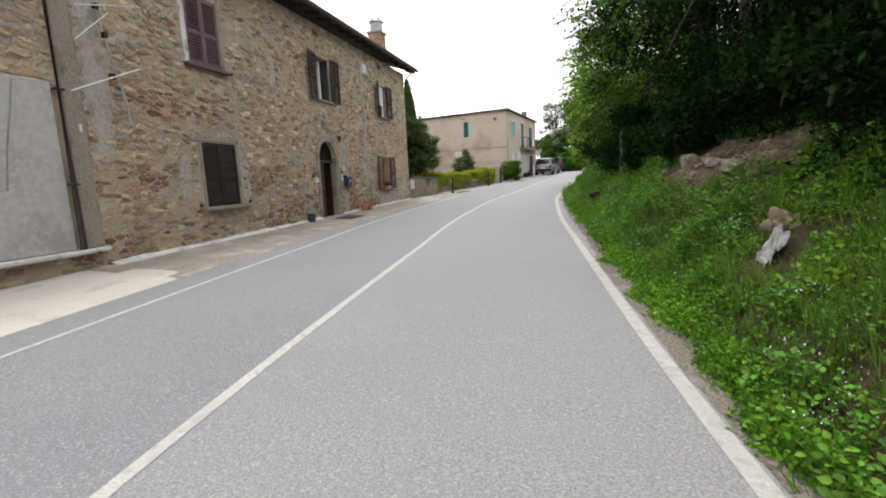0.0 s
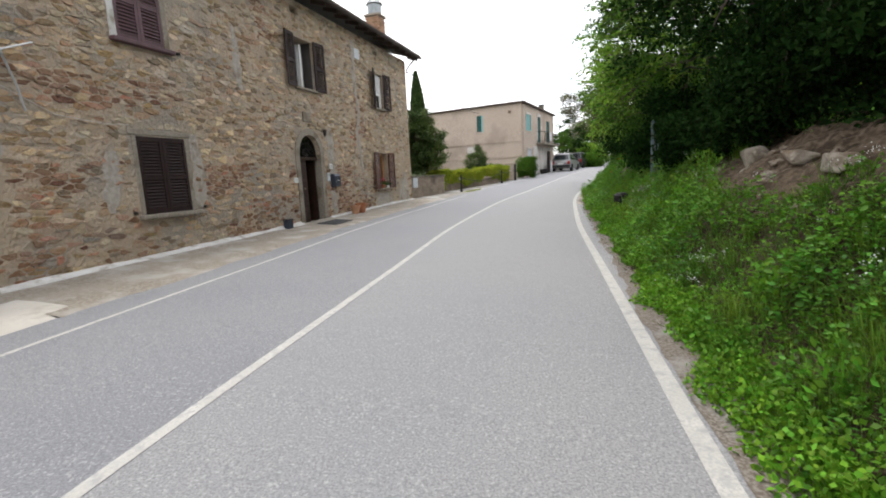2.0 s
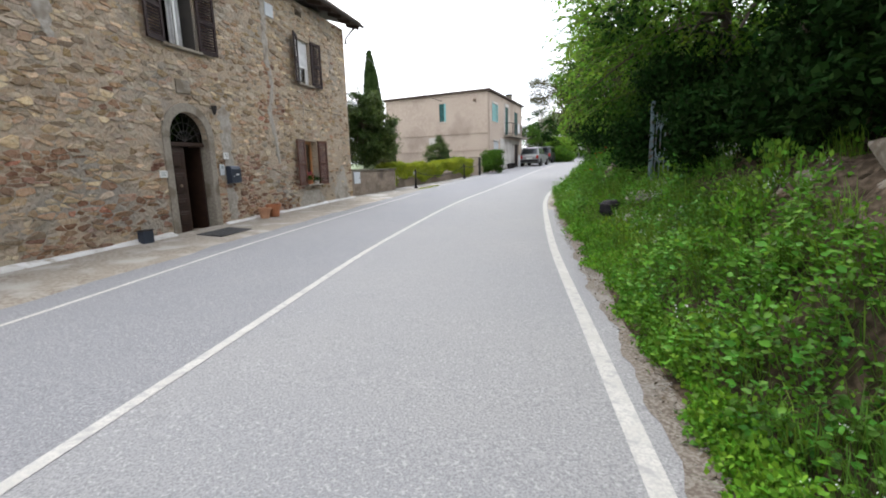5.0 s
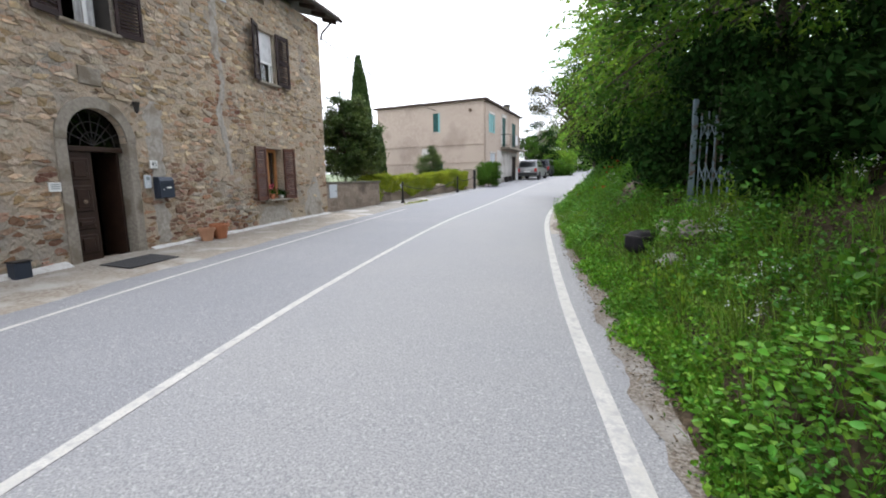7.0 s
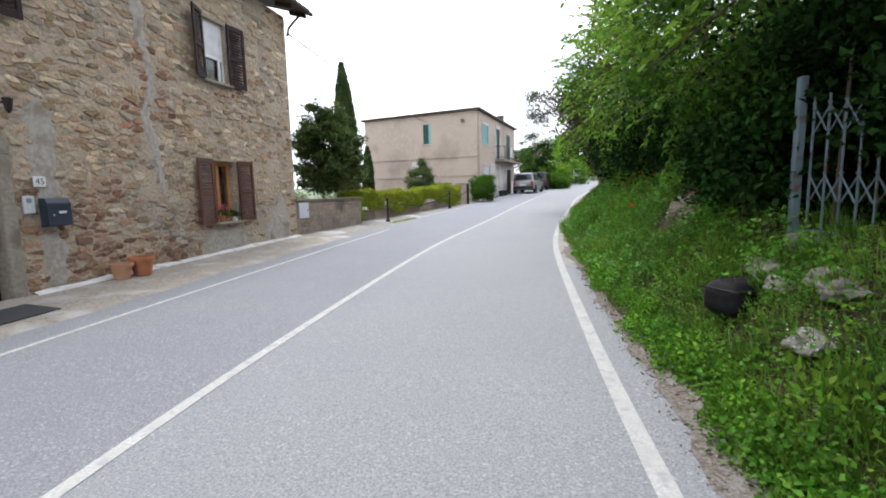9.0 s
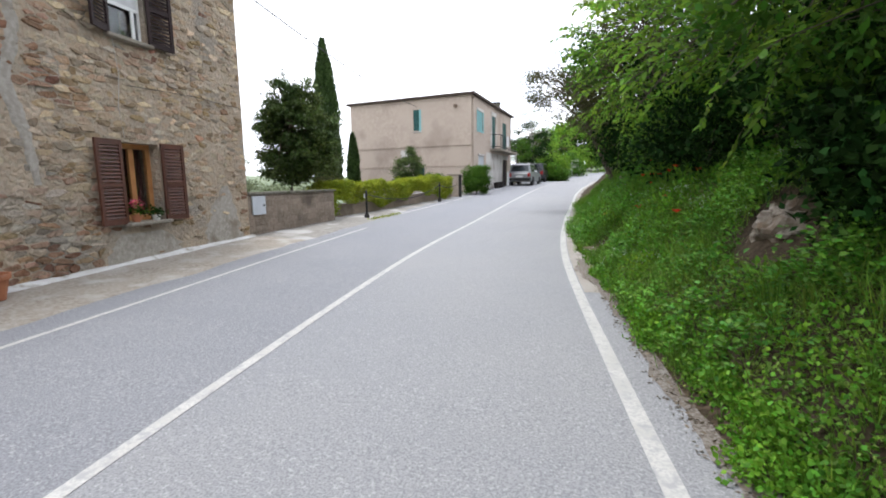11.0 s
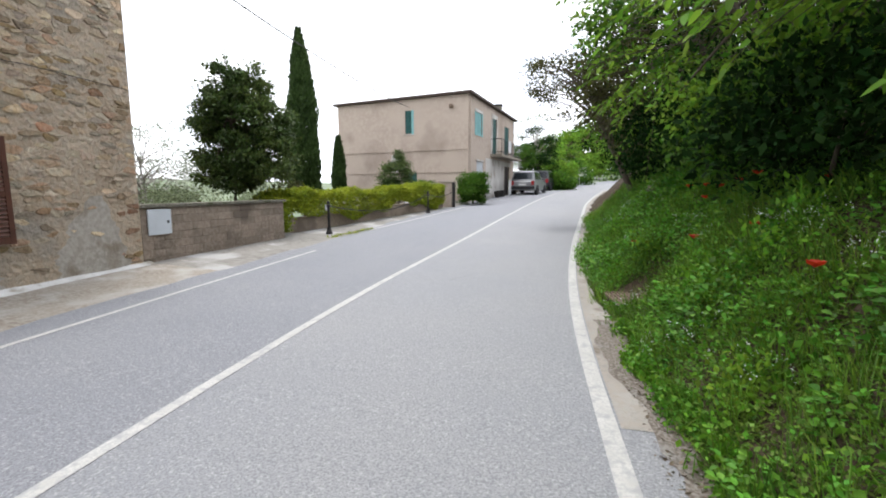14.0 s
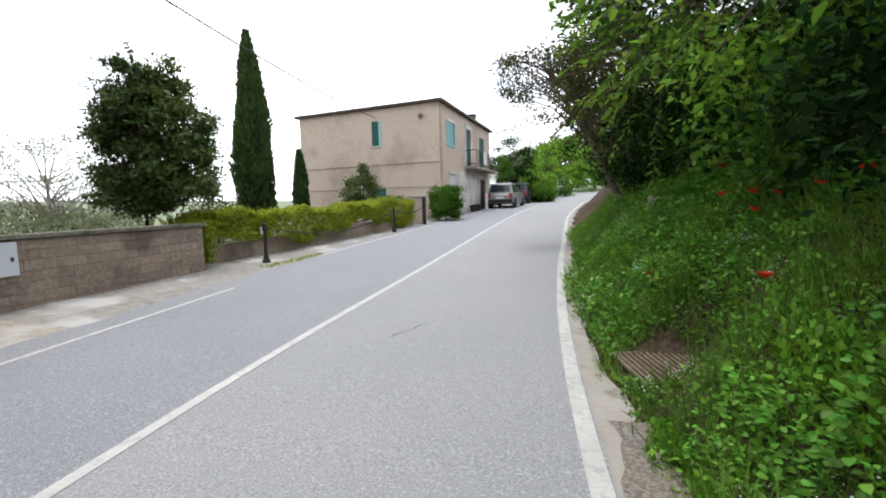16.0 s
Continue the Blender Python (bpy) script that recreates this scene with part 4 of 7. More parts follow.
p = np.repeat(np.stack([x, y, np.maximum(terrain(x, y), level(y))], 1), k, 0)
p = p + np.concatenate([rng.normal(0, 0.035, (len(p), 2)), rng.uniform(0.01, 0.13, (len(p), 1)) * np.repeat(np.clip((x - a) / 0.12, 0.25, 1.2), k)[:, None]], 1)
v, f = leaves(p, np.tile(np.array([[-0.25, 0, 0.35]]), (len(p), 1)), 0.034, 0.024, 0.75)
tagged(raw("weeds", v, f, M["weed"]), label="low green weeds creeping over the dirt verge", category="weeds", kind="stuff")
# leaf cover that darkens the upper slope, coloured as if in tree shade
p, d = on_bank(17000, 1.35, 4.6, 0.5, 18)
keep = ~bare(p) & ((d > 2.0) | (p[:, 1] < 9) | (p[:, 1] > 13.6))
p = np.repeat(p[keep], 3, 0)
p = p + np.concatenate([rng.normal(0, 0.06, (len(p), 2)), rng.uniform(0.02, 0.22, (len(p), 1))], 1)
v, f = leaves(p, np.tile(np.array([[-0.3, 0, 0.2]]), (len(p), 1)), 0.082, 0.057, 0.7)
tagged(raw("ground_ivy", v, f, M["leafd"]), label="ivy and saplings covering the upper bank, coloured dark as tree shade", category="ivy", kind="stuff")
p, d = on_bank(16000, -0.07, 2.0, 0.5, 36, 0.8)
edge = np.interp(p[:, 1], [12.2, 12.8, 17.8, 18.6], [1.3, 0.85, 0.95, 1.8])
p = p[~bare(p) & (rng.uniform(0, 1, len(p)) < 1.15 - 0.7 * lush(p)) & (d < edge)]
blade = np.repeat(p, 5, 0) + np.concatenate([rng.normal(0, 0.03, (len(p) * 5, 2)), np.zeros((len(p) * 5, 1))], 1)
v, f = leaves(blade, np.tile(np.array([[-0.1, 0, 1.0]]), (len(blade), 1)), 0.21, 0.0065, 0.42)
tagged(raw("grass", v, f, M["grass"]), label="uneven green grass tufts on the roadside bank", category="grass", kind="stuff")
p, d = on_bank(520, 0.0, 1.7, 1.5, 30, 0.8)
p = p[~bare(p)]
k = 34
root = np.repeat(p, k, 0) + np.concatenate([rng.normal(0, 0.045, (len(p) * k, 2)), np.full((len(p) * k, 1), -0.01)], 1)
v, f = arched_blades(root, np.array([-0.2, 0, 0]), np.repeat(rng.uniform(0.18, 0.42, len(p)), k)[:, None], 0.0045)
tagged(raw("grass", v, f, M["grass"]), label="long arching grass tufts among the weeds", category="grass", kind="stuff")
# taller plants standing out of the growth
for i in range(40):
    y = rng.uniform(4, 29)
    x = float(edge_r(y)) + rng.uniform(0.15, 1.25)
    z = float(terrain(x, y))
    if bare(np.array([[x, y, z]]))[0]:
        continue
    b = empty("wild_plant", label="taller leafy wild plant standing in the bank", category="wild plant", group="wild plants on the bank")
    h = rng.uniform(0.25, 0.45)
    c = np.array([x, y, z]) + rng.normal(0, 1, (150, 3)) * np.array([0.09, 0.1, 0.0]) + np.stack([np.zeros(150), np.zeros(150), rng.uniform(0.1, 1, 150) * h], 1)
    v, f = leaves(c, (c - np.array([x, y, z])) * 4 + np.array([0, 0, 0.2]), 0.052, 0.03, 0.7)
    tagged(raw("foliage", v, f, M["weed" if i % 3 else "leafl"], b), kind="stuff")
    part("stem", tube([(x, y, z - 0.03), (x - 0.03, y, z + h)], 0.006, 5), M["weed"], b)


# ---- stone house: openings, shutters, door ----
def shutter(parent, hinge, way, w, z0, z1, material, label="", slats=True):
    """A louvred leaf from its hinge (x, y) along way (dx, dy)."""
    d = Vector((way[0], way[1], 0)).normalized()
    nrm = Vector((d.y, -d.x, 0))
    if nrm.x < 0:
        nrm = -nrm

    def put(u, z, o):
        return (hinge[0] + d.x * u + nrm.x * o, hinge[1] + d.y * u + nrm.y * o, z)

    bm = bmesh.new()
    st = 0.055 * min(1, w / 0.4)

    def bar(u0, u1, a, b, o0=0.0, o1=0.035):
        vs = [bm.verts.new(put(u, z, o)) for o in (o0, o1) for u, z in ((u0, a), (u1, a), (u1, b), (u0, b))]
        for q in ((3, 2, 1, 0), (4, 5, 6, 7), (0, 1, 5, 4), (1, 2, 6, 5), (2, 3, 7, 6), (3, 0, 4, 7)):
            bm.faces.new([vs[k] for k in q])

    bar(0, st, z0, z1), bar(w - st, w, z0, z1)
    zm = z0 + (z1 - z0) * 0.47
    for a, b in ((z0, z0 + 0.09), (zm - 0.035, zm + 0.035), (z1 - 0.08, z1)):
        bar(st, w - st, a, b, 0.003, 0.032)
    bmesh.ops.recalc_face_normals(bm, faces=bm.faces[:])
    leaf = part("shutter", bm, material, parent, label)
    me = None
    for lo, hi in ((z0 + 0.09, zm - 0.035), (zm + 0.035, z1 - 0.08)):
        n = max(3, int((hi - lo) / 0.052))
        for k in range(n):
            z = lo + (hi - lo) * (k + 0.5) / n
            if me is None:
                sb = bmesh.new()
                prof = ((0.0, 0.018), (0.006, 0.024), (0.034, -0.014), (0.028, -0.022))
                rows = [[sb.verts.new(Vector(put(u, dz, o)) - Vector((hinge[0], hinge[1], 0))) for o, dz in prof] for u in (st - 0.004, w - st + 0.004)]
                for j in range(4):
                    sb.faces.new((rows[0][j], rows[0][(j + 1) % 4], rows[1][(j + 1) % 4], rows[1][j]))
                sb.faces.new(rows[0]), sb.faces.new(rows[1][::-1])
                bmesh.ops.recalc_face_normals(sb, faces=sb.faces[:])
                me = bpy.data.meshes.new("slat")
                sb.to_mesh(me)
                sb.free()
                me.materials.append(material)
            s = new("slat", me)
            s.location = (hinge[0], hinge[1], z)
            s.parent = leaf
    return leaf


def window(parent, h, fm, depth=0.16, mullion=True, bar=0.07):
    """Timber frame with two panes set back in its opening."""
    y0, y1, z0, z1 = h
    bm = box((-depth - 0.06, y0, z0), (-depth, y0 + bar, z1))
    box((-depth - 0.06, y1 - bar, z0), (-depth, y1, z1), 0, bm)
    box((-depth - 0.058, y0 + bar, z0), (-depth - 0.002, y1 - bar, z0 + bar), 0, bm)
    box((-depth - 0.058, y0 + bar, z1 - bar), (-depth - 0.002, y1 - bar, z1), 0, bm)
    w = part("window", bm, fm, parent)
    ym = (y0 + y1) / 2
    if mullion:
        part("mullion", box((-depth - 0.055, ym - 0.05, z0 + bar), (-depth + 0.004, ym + 0.05, z1 - bar), 0.006), fm, w)
    for a, b in (((y0 + bar, ym - 0.05), (ym + 0.05, y1 - bar)) if mullion else ((y0 + bar, y1 - bar),)):
        g = part("pane", box((-depth - 0.034, a, z0 + bar), (-depth - 0.028, b, z1 - bar)), M["glass"], w)
        g.visible_shadow = False
    return w


def sill(parent, h, material, over=0.12, out=0.12, thick=0.07):
    return part("sill", box((-0.14, h[0] - over, h[2] - thick), (out, h[1] + over, h[2] - 0.002), 0.012), material, parent)


def drape(parent, y0, y1, z0, z1, x, material, folds=6):
    ys = np.linspace(y0, y1, folds * 6)
    xs = x + 0.025 * np.sin((ys - y0) / (y1 - y0) * folds * 2 * math.pi)
    v = np.concatenate([np.stack([xs, ys, np.full_like(ys, z)], 1) for z in (z0, z1)])
    n = len(ys)
    i = np.arange(n - 1)
    return raw("curtain", v, np.stack([i, i + 1, i + 1 + n, i + n], 1), material, parent, smooth=True)


BR, RD, PL = M["brownwood"], M["redwood"], M["plumwood"]
# ground floor window with closed brown shutters
ym = (W1[0] + W1[1]) / 2
shutter(house, (-0.03, W1[0] + 0.005), (0, 1), ym - W1[0] - 0.008, W1[2] + 0.004, W1[3] - 0.004, BR, "closed dark brown louvred shutter")
shutter(house, (-0.03, ym + 0.003), (0, 1), ym - W1[0] - 0.008, W1[2] + 0.004, W1[3] - 0.004, BR, "closed dark brown louvred shutter")
sill(house, W1, M["cement"], 0.14, 0.13, 0.08)
for lo, hi in (((-0.02, W1[0] - 0.09, W1[2] - 0.02), (0.010, W1[0], W1[3] + 0.02)), ((-0.02, W1[1], W1[2] - 0.02), (0.008, W1[1] + 0.11, W1[3] + 0.02)), ((-0.02, W1[0] - 0.15, W1[3] + 0.02), (0.014, W1[1] + 0.13, W1[3] + 0.12))):
    part("surround", box(lo, hi, 0.012), M["cement"], house)
for y in (W1[0] - 0.22, W1[1] + 0.28):
    part("shutter_stop", box((0.0, y - 0.02, W1[2] + 0.02), (0.06, y + 0.02, W1[2] + 0.07), 0.008), M["iron"], house)
# upper window with plum shutters
ym = (U1[0] + U1[1]) / 2
shutter(house, (-0.03, U1[0] + 0.005), (0, 1), ym - U1[0] - 0.008, U1[2] + 0.004, U1[3] - 0.004, PL, "closed faded plum louvred shutter")
shutter(house, (-0.03, ym + 0.003), (0, 1), ym - U1[0] - 0.008, U1[2] + 0.004, U1[3] - 0.004, PL, "closed faded plum louvred shutter")
sill(house, U1, PL, 0.14, 0.12, 0.07)
for a, b in ((U1[0] - 0.12, U1[0]), (U1[1], U1[1] + 0.11)):
    part("surround", box((-0.02, a, U1[2]), (0.018, b, U1[3] + 0.1), 0.01), M["white" if a < U1[0] else "cement"], house)
part("shutter_stop", box((0.0, U1[1] + 0.22, U1[2] - 0.04), (0.07, U1[1] + 0.28, U1[2] + 0.01), 0.008), M["iron"], house)
# upper window over the door: shutters folded back, pale casement
shutter(house, (0.03, U2[0] - 0.005), (0.16, -1), 0.46, U2[2] - 0.02, U2[3] + 0.03, BR, "open dark brown louvred shutter")
shutter(house, (0.03, U2[1] + 0.005), (0.10, 1), 0.45, U2[2] - 0.02, U2[3] + 0.03, BR, "open dark brown louvred shutter")
sill(house, U2, M["cement"], 0.06, 0.08, 0.06)
# dark slab added over the far reveal, in place of shade in the opening
part("window_lining", box((-0.49, U2[1] - 0.014, U2[2] + 0.003), (-0.05, U2[1] - 0.003, U2[3] - 0.003)), M["inside"], house, "dark slab standing in for shade in the window opening")
drape(house, U2[0] + 0.45, U2[1] - 0.08, U2[2] + 0.05, U2[3] - 0.06, -0.28, M["curtain"], 4)
part("casement", box((-0.20, U2[0] + 0.50, U2[2] + 0.06), (-0.16, U2[0] + 0.56, U2[3] - 0.07), 0.005), M["ceramic"], house)
# upper window near the corner: blind half down
w = window(house, U3, M["ceramic"], 0.09, False, 0.05)
part("blind", box((-0.085, U3[0] + 0.055, U3[2] + 0.52), (-0.075, U3[1] - 0.055, U3[3] - 0.055), 0.003), M["curtain"], house, "white half lowered blind")
part("casement_rail", box((-0.09, U3[0] + 0.05, U3[2] + 0.46), (-0.06, U3[1] - 0.05, U3[2] + 0.517), 0.005), M["ceramic"], house)
part("casement", box((-0.09, U3[1] - 0.19, U3[2] + 0.052), (-0.062, U3[1] - 0.13, U3[2] + 0.46), 0.005), M["ceramic"], house)
shutter(house, (0.03, U3[0] - 0.005), (0.34, -0.94), 0.42, U3[2] - 0.02, U3[3] + 0.06, BR, "half open dark brown louvred shutter")
shutter(house, (0.03, U3[1] + 0.005), (0.12, 1), 0.46, U3[2] - 0.02, U3[3] + 0.03, BR, "open dark brown louvred shutter")
sill(house, U3, M["cement"], 0.06, 0.10, 0.06)
# ground floor window near the corner: orange timber, red brown shutters
w = window(house, W3, M["orangewood"], 0.18, True, 0.085)
drape(house, W3[0] + 0.08, W3[1] - 0.08, W3[2] + 0.06, W3[3] - 0.06, -0.30, M["redcurtain"], 5)
shutter(house, (0.03, W3[0] - 0.005), (0.12, -1), 0.48, W3[2] - 0.02, W3[3] + 0.02, RD, "open red brown louvred shutter")
shutter(house, (0.03, W3[1] + 0.005), (0.10, 1), 0.44, W3[2] - 0.02, W3[3] + 0.02, RD, "open red brown louvred shutter")
sill(house, W3, M["cement"], 0.05, 0.14, 0.06)
# low vents under the eaves, each closed by a plate coloured as inner shade
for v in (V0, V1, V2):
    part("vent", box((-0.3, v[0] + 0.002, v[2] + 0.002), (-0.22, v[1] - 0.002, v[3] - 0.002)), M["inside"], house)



def smear(path, seed, wall_x=0.0):
    """Cement worked over the stones: an uneven band up the wall through (along, up, half width)."""
    zs = np.arange(path[0][1], path[-1][1] + 1e-6, 0.05)
    yc, hw = (np.interp(zs, [p[1] for p in path], [p[k] for p in path]) for k in (0, 2))
    us = np.linspace(-1, 1, 9)
    v = []
    for z, y, w in zip(zs, yc, hw):
        a, b = (1 + 0.55 * noise.noise(Vector((z * 4.5, seed * 3.1 + q, 1))) + 0.3 * noise.noise(Vector((z * 13, seed + q, 4))) for q in (0.0, 7.7))
        for u in us:
            x = 0.020 * (1 - u ** 4) - 0.004 + 0.008 * noise.noise(Vector((u * w * 9, z * 9, seed)))
            v.append((wall_x + x, y + u * w * (a if u < 0 else b), z))
    i = (np.arange(len(zs) - 1)[:, None] * 9 + np.arange(8)[None]).ravel()
    return raw("cement_patch", v, np.stack([i, i + 1, i + 10, i + 9], 1), M["smear"], house, "pale grey cement smeared over the stones", smooth=True)


smear([(17.55, 0.12, 0.16), (17.50, 1.0, 0.15), (17.52, 1.9, 0.17), (17.55, 2.45, 0.22), (17.55, 2.62, 0.10)], 1)
smear([(19.45, 1.35, 0.05), (19.38, 2.0, 0.09), (19.20, 2.6, 0.10), (19.42, 3.3, 0.08), (19.25, 4.0, 0.12), (19.30, 5.5, 0.12)], 2)
smear([(22.85, 0.15, 0.62), (22.9, 0.55, 0.48), (22.95, 0.95, 0.30), (23.0, 1.3, 0.10)], 3)
smear([(12.62, 0.72, 0.14), (12.66, 1.2, 0.20), (12.62, 1.8, 0.15), (12.6, 2.15, 0.08)], 4)
smear([(9.34, 1.6, 0.16), (9.36, 2.6, 0.24), (9.34, 3.8, 0.26), (9.32, 5.3, 0.18)], 5)
smear([(10.85, 0.75, 0.10), (10.9, 1.3, 0.20), (10.95, 1.75, 0.12)], 6)
smear([(21.05, 0.13, 0.75), (21.0, 0.35, 0.65), (21.0, 0.6, 0.35)], 8)
smear([(14.1, 3.1, 0.05), (14.0, 3.5, 0.16), (14.05, 4.1, 0.12), (14.0, 4.5, 0.04)], 9)

# arched doorway
SW = 0.165
for y in (DOOR[0] - SW, DOOR[1]):
    part("door_jamb", box((-0.30, y, -0.10), (0.03, y + SW, SPRING), 0.012), M["cement"], house, "smooth grey stone jamb")
outer = [(cy + (rad + SW) * math.cos(a), SPRING + (rad + SW) * math.sin(a)) for a in np.linspace(0, math.pi, 25)]
inner = [(cy + rad * math.cos(a), SPRING + rad * math.sin(a)) for a in np.linspace(math.pi, 0, 25)]
arch = bmesh.new()
for i in range(24):
    q = [outer[i], outer[i + 1], inner[23 - i], inner[24 - i]]
    lo = [arch.verts.new((-0.30, *p)) for p in q]
    hi = [arch.verts.new((0.032, *p)) for p in q]
    arch.faces.new(hi), arch.faces.new(lo[::-1])
    for k in (0, 2):
        arch.faces.new((lo[k], lo[k + 1], hi[k + 1], hi[k]))
bmesh.ops.remove_doubles(arch, verts=arch.verts[:], dist=1e-4)
bmesh.ops.recalc_face_normals(arch, faces=arch.faces[:])
part("door_arch", arch, M["cement"], house, "smooth grey stone arch")
part("threshold", box((-0.5, DOOR[0] - 0.12, -0.16), (0.16, DOOR[1] + 0.12, -0.025), 0.015), M["cement"], house, "worn stone doorstep")
part("transom", box((-0.170, DOOR[0], 1.70), (-0.090, DOOR[1], 1.78), 0.008), M["doorwood"], house)
fl = [(cy + (rad - 0.002) * math.cos(a), SPRING + (rad - 0.002) * math.sin(a)) for a in np.linspace(0, math.pi, 21)]
part("fanlight", prism([(DOOR[1], 1.782)] + fl + [(DOOR[0], 1.782)], 0.012, lambda u, v, w: (-0.140 + w, u, v)), M["darkglass"], house, "dark arched fanlight")
grille = bmesh.new()
for a in np.linspace(math.pi / 8, math.pi * 7 / 8, 7):
    tube([(-0.110, cy, 1.79), (-0.110, cy + rad * 0.95 * math.cos(a), SPRING - 0.05 + rad * 0.98 * math.sin(a))], 0.009, 5, grille)
for rr in (0.2, 0.36):
    tube([(-0.110, cy + rr * math.cos(a), 1.80 + rr * math.sin(a)) for a in np.linspace(0, math.pi, 13)], 0.008, 5, grille)
part("fanlight_grille", grille, M["iron"], house)
door = part("door_leaf", box((-0.170, DOOR[0] + 0.01, 0.0), (-0.125, DOOR[0] + 0.45, 1.70), 0.005), M["doorwood"], house, "closed half of a dark wooden door")
for z0, z1 in ((0.12, 0.42), (0.50, 0.68), (0.78, 1.18), (1.26, 1.60)):
    bm = box((-0.130, DOOR[0] + 0.075, z0), (-0.105, DOOR[0] + 0.385, z1), 0.012)
    box((-0.110, DOOR[0] + 0.13, z0 + 0.05), (-0.092, DOOR[0] + 0.33, z1 - 0.05), 0.012, bm)
    part("panel", bm, M["doorwood"], door)
part("knob", lathe([(0.012, 0), (0.012, 0.03), (0.03, 0.045), (0.03, 0.06), (0.01, 0.07)], 10), M["rust"], door).matrix_world = Matrix.Translation((-0.120, DOOR[0] + 0.23, 0.93)) @ Matrix.Rotation(math.pi / 2, 4, "Y")
part("door_leaf", box((-0.650, DOOR[1] - 0.06, 0.0), (-0.175, DOOR[1] - 0.015, 1.70), 0.005), M["doorwood"], house, "open half of a dark wooden door")

# roof edge: gutter, tiles, chimney
gut = bmesh.new()
for a0, a1 in zip(np.linspace(math.pi, 2 * math.pi, 9)[:-1], np.linspace(math.pi, 2 * math.pi, 9)[1:]):
    for y in (0,):
        vs = [gut.verts.new((0.54 + 0.06 * math.cos(a), y, roof_z(0.5) + 0.04 + 0.06 * math.sin(a))) for y, a in ((EY0, a0), (EY0, a1), (EY1, a1), (EY1, a0))]
        gut.faces.new(vs)
bmesh.ops.remove_doubles(gut, verts=gut.verts[:], dist=1e-4)
g = part("gutter", gut, M["pipe"], house, "dark half round gutter")
g.modifiers.new("thick", "SOLIDIFY").thickness = 0.004
tl = bmesh.new()
for k, y in enumerate(np.arange(EY0 + 0.08, EY1, 0.19)):
    for a, b in ((0, 1), (1, 2), (2, 3), (3, 4)):
        t0, t1 = math.pi * a / 4, math.pi * b / 4
        vs = [tl.verts.new((x, y + 0.085 * math.cos(t), roof_z(x) + 0.065 + 0.06 * math.sin(t))) for x, t in ((0.55, t0), (0.55, t1), (-4.2, t1), (-4.2, t0))]
        tl.faces.new(vs)
tr = part("roof_tiles", tl, M["tile"], house, "weathered terracotta pan tiles")
tr.modifiers.new("thick", "SOLIDIFY").thickness = 0.012
tagged(tr, kind="stuff")
for k, y in enumerate(np.arange(EY0 + 0.2, EY1, 0.62)):
    part("rafter", prism([(0.44, roof_z(0.44) - 0.11), (0.44, roof_z(0.44) - 0.003), (0.003, roof_z(0.003) - 0.003), (0.003, roof_z(0.003) - 0.11)], 0.08, lambda u, v, w, y=y: (u, y + w, v)), M["eave"], house)
part("eave_strut", tube([(0.02, HY1 + 0.08, 5.30), (0.06, HY1 + 0.1, 5.5), (0.34, HY1 + 0.2, 5.82)], 0.03, 7), M["pipe"], house)
ch = empty("chimney", label="brick chimney with a zinc cowl on the tiled roof", category="chimney")
CX, CY = -0.85, 22.95
part("stack", box((CX - 0.27, CY - 0.27, 6.0), (CX + 0.27, CY + 0.27, 7.32)), M["mortar"], ch)
bmesh_b = {}
for row in range(13):
    z = 6.28 + row * 0.08
    for side in range(4):
        for k in range(2):
            o = -0.14 + 0.28 * k + (0.07 if row % 2 else -0.07) * (0.5)
            key = side % 2
            if key not in bmesh_b:
                bb = box((-0.125, -0.012, -0.034), (0.125, 0.012, 0.034), 0.006) if key == 0 else box((-0.012, -0.125, -0.034), (0.012, 0.125, 0.034), 0.006)
                me = bpy.data.meshes.new("brick")
                bb.to_mesh(me)
                bb.free()
                me.materials.append(M["brick"])
                bmesh_b[key] = me
            s = new("brick", bmesh_b[key])
            s.location = ((CX + o, CY - 0.272, z), (CX + 0.272, CY + o, z), (CX + o, CY + 0.272, z), (CX - 0.272, CY + o, z))[side]
            s.parent = ch
part("crown", box((CX - 0.33, CY - 0.33, 7.32), (CX + 0.33, CY + 0.33, 7.40), 0.01), M["cement"], ch)
part("cowl", lathe([(0.27, 7.40), (0.27, 7.78), (0.33, 7.80), (0.20, 7.98), (0.03, 8.02)], 12, (CX, CY, 0)), M["zinc"], ch, "grey zinc cowl")

# neighbouring rendered house
annex = empty("neighbour_house", label="house with grey rendered lower wall and stone above", category="house")
part("wall", box((-8.0, -7.0, -1.2), (0.0, HY0 - 0.004, 5.9)), M["mortar"], annex)
part("render_panel", box((-0.02, -7.0, 0.21), (0.045, 8.62, 2.72), 0.012), M["plaster"], annex, "grey stained cement render")
part("corner_strip", box((-0.02, 8.76, 0.21), (0.05, HY0 - 0.01, 5.6), 0.012), M["cement"], annex)
part("ledge", box((-0.02, -7.0, 0.13), (0.15, HY0 + 0.03, 0.205), 0.02), M["white"], annex, "white painted ledge")
part("roof", prism([(0.5, 5.95), (0.5, 6.03), (-4.2, 7.4), (-8.9, 6.03), (-8.9, 5.95)], 6.0 + HY0, lambda u, v, w: (u, -7.0 + w + 0.7, v)), M["tile"], annex)
part("downpipe", tube([(0.085, 8.69, 0.21), (0.085, 8.69, 5.4), (0.085, 8.68, 5.55), (0.4, 8.66, 5.9)], 0.05, 10), M["pipe"], annex, "dark brown downpipe")
for z in (1.2, 2.6, 4.0):
    part("pipe_clip", box((0.03, 8.625, z), (0.14, 8.755, z + 0.03), 0.004), M["pipe"], annex)
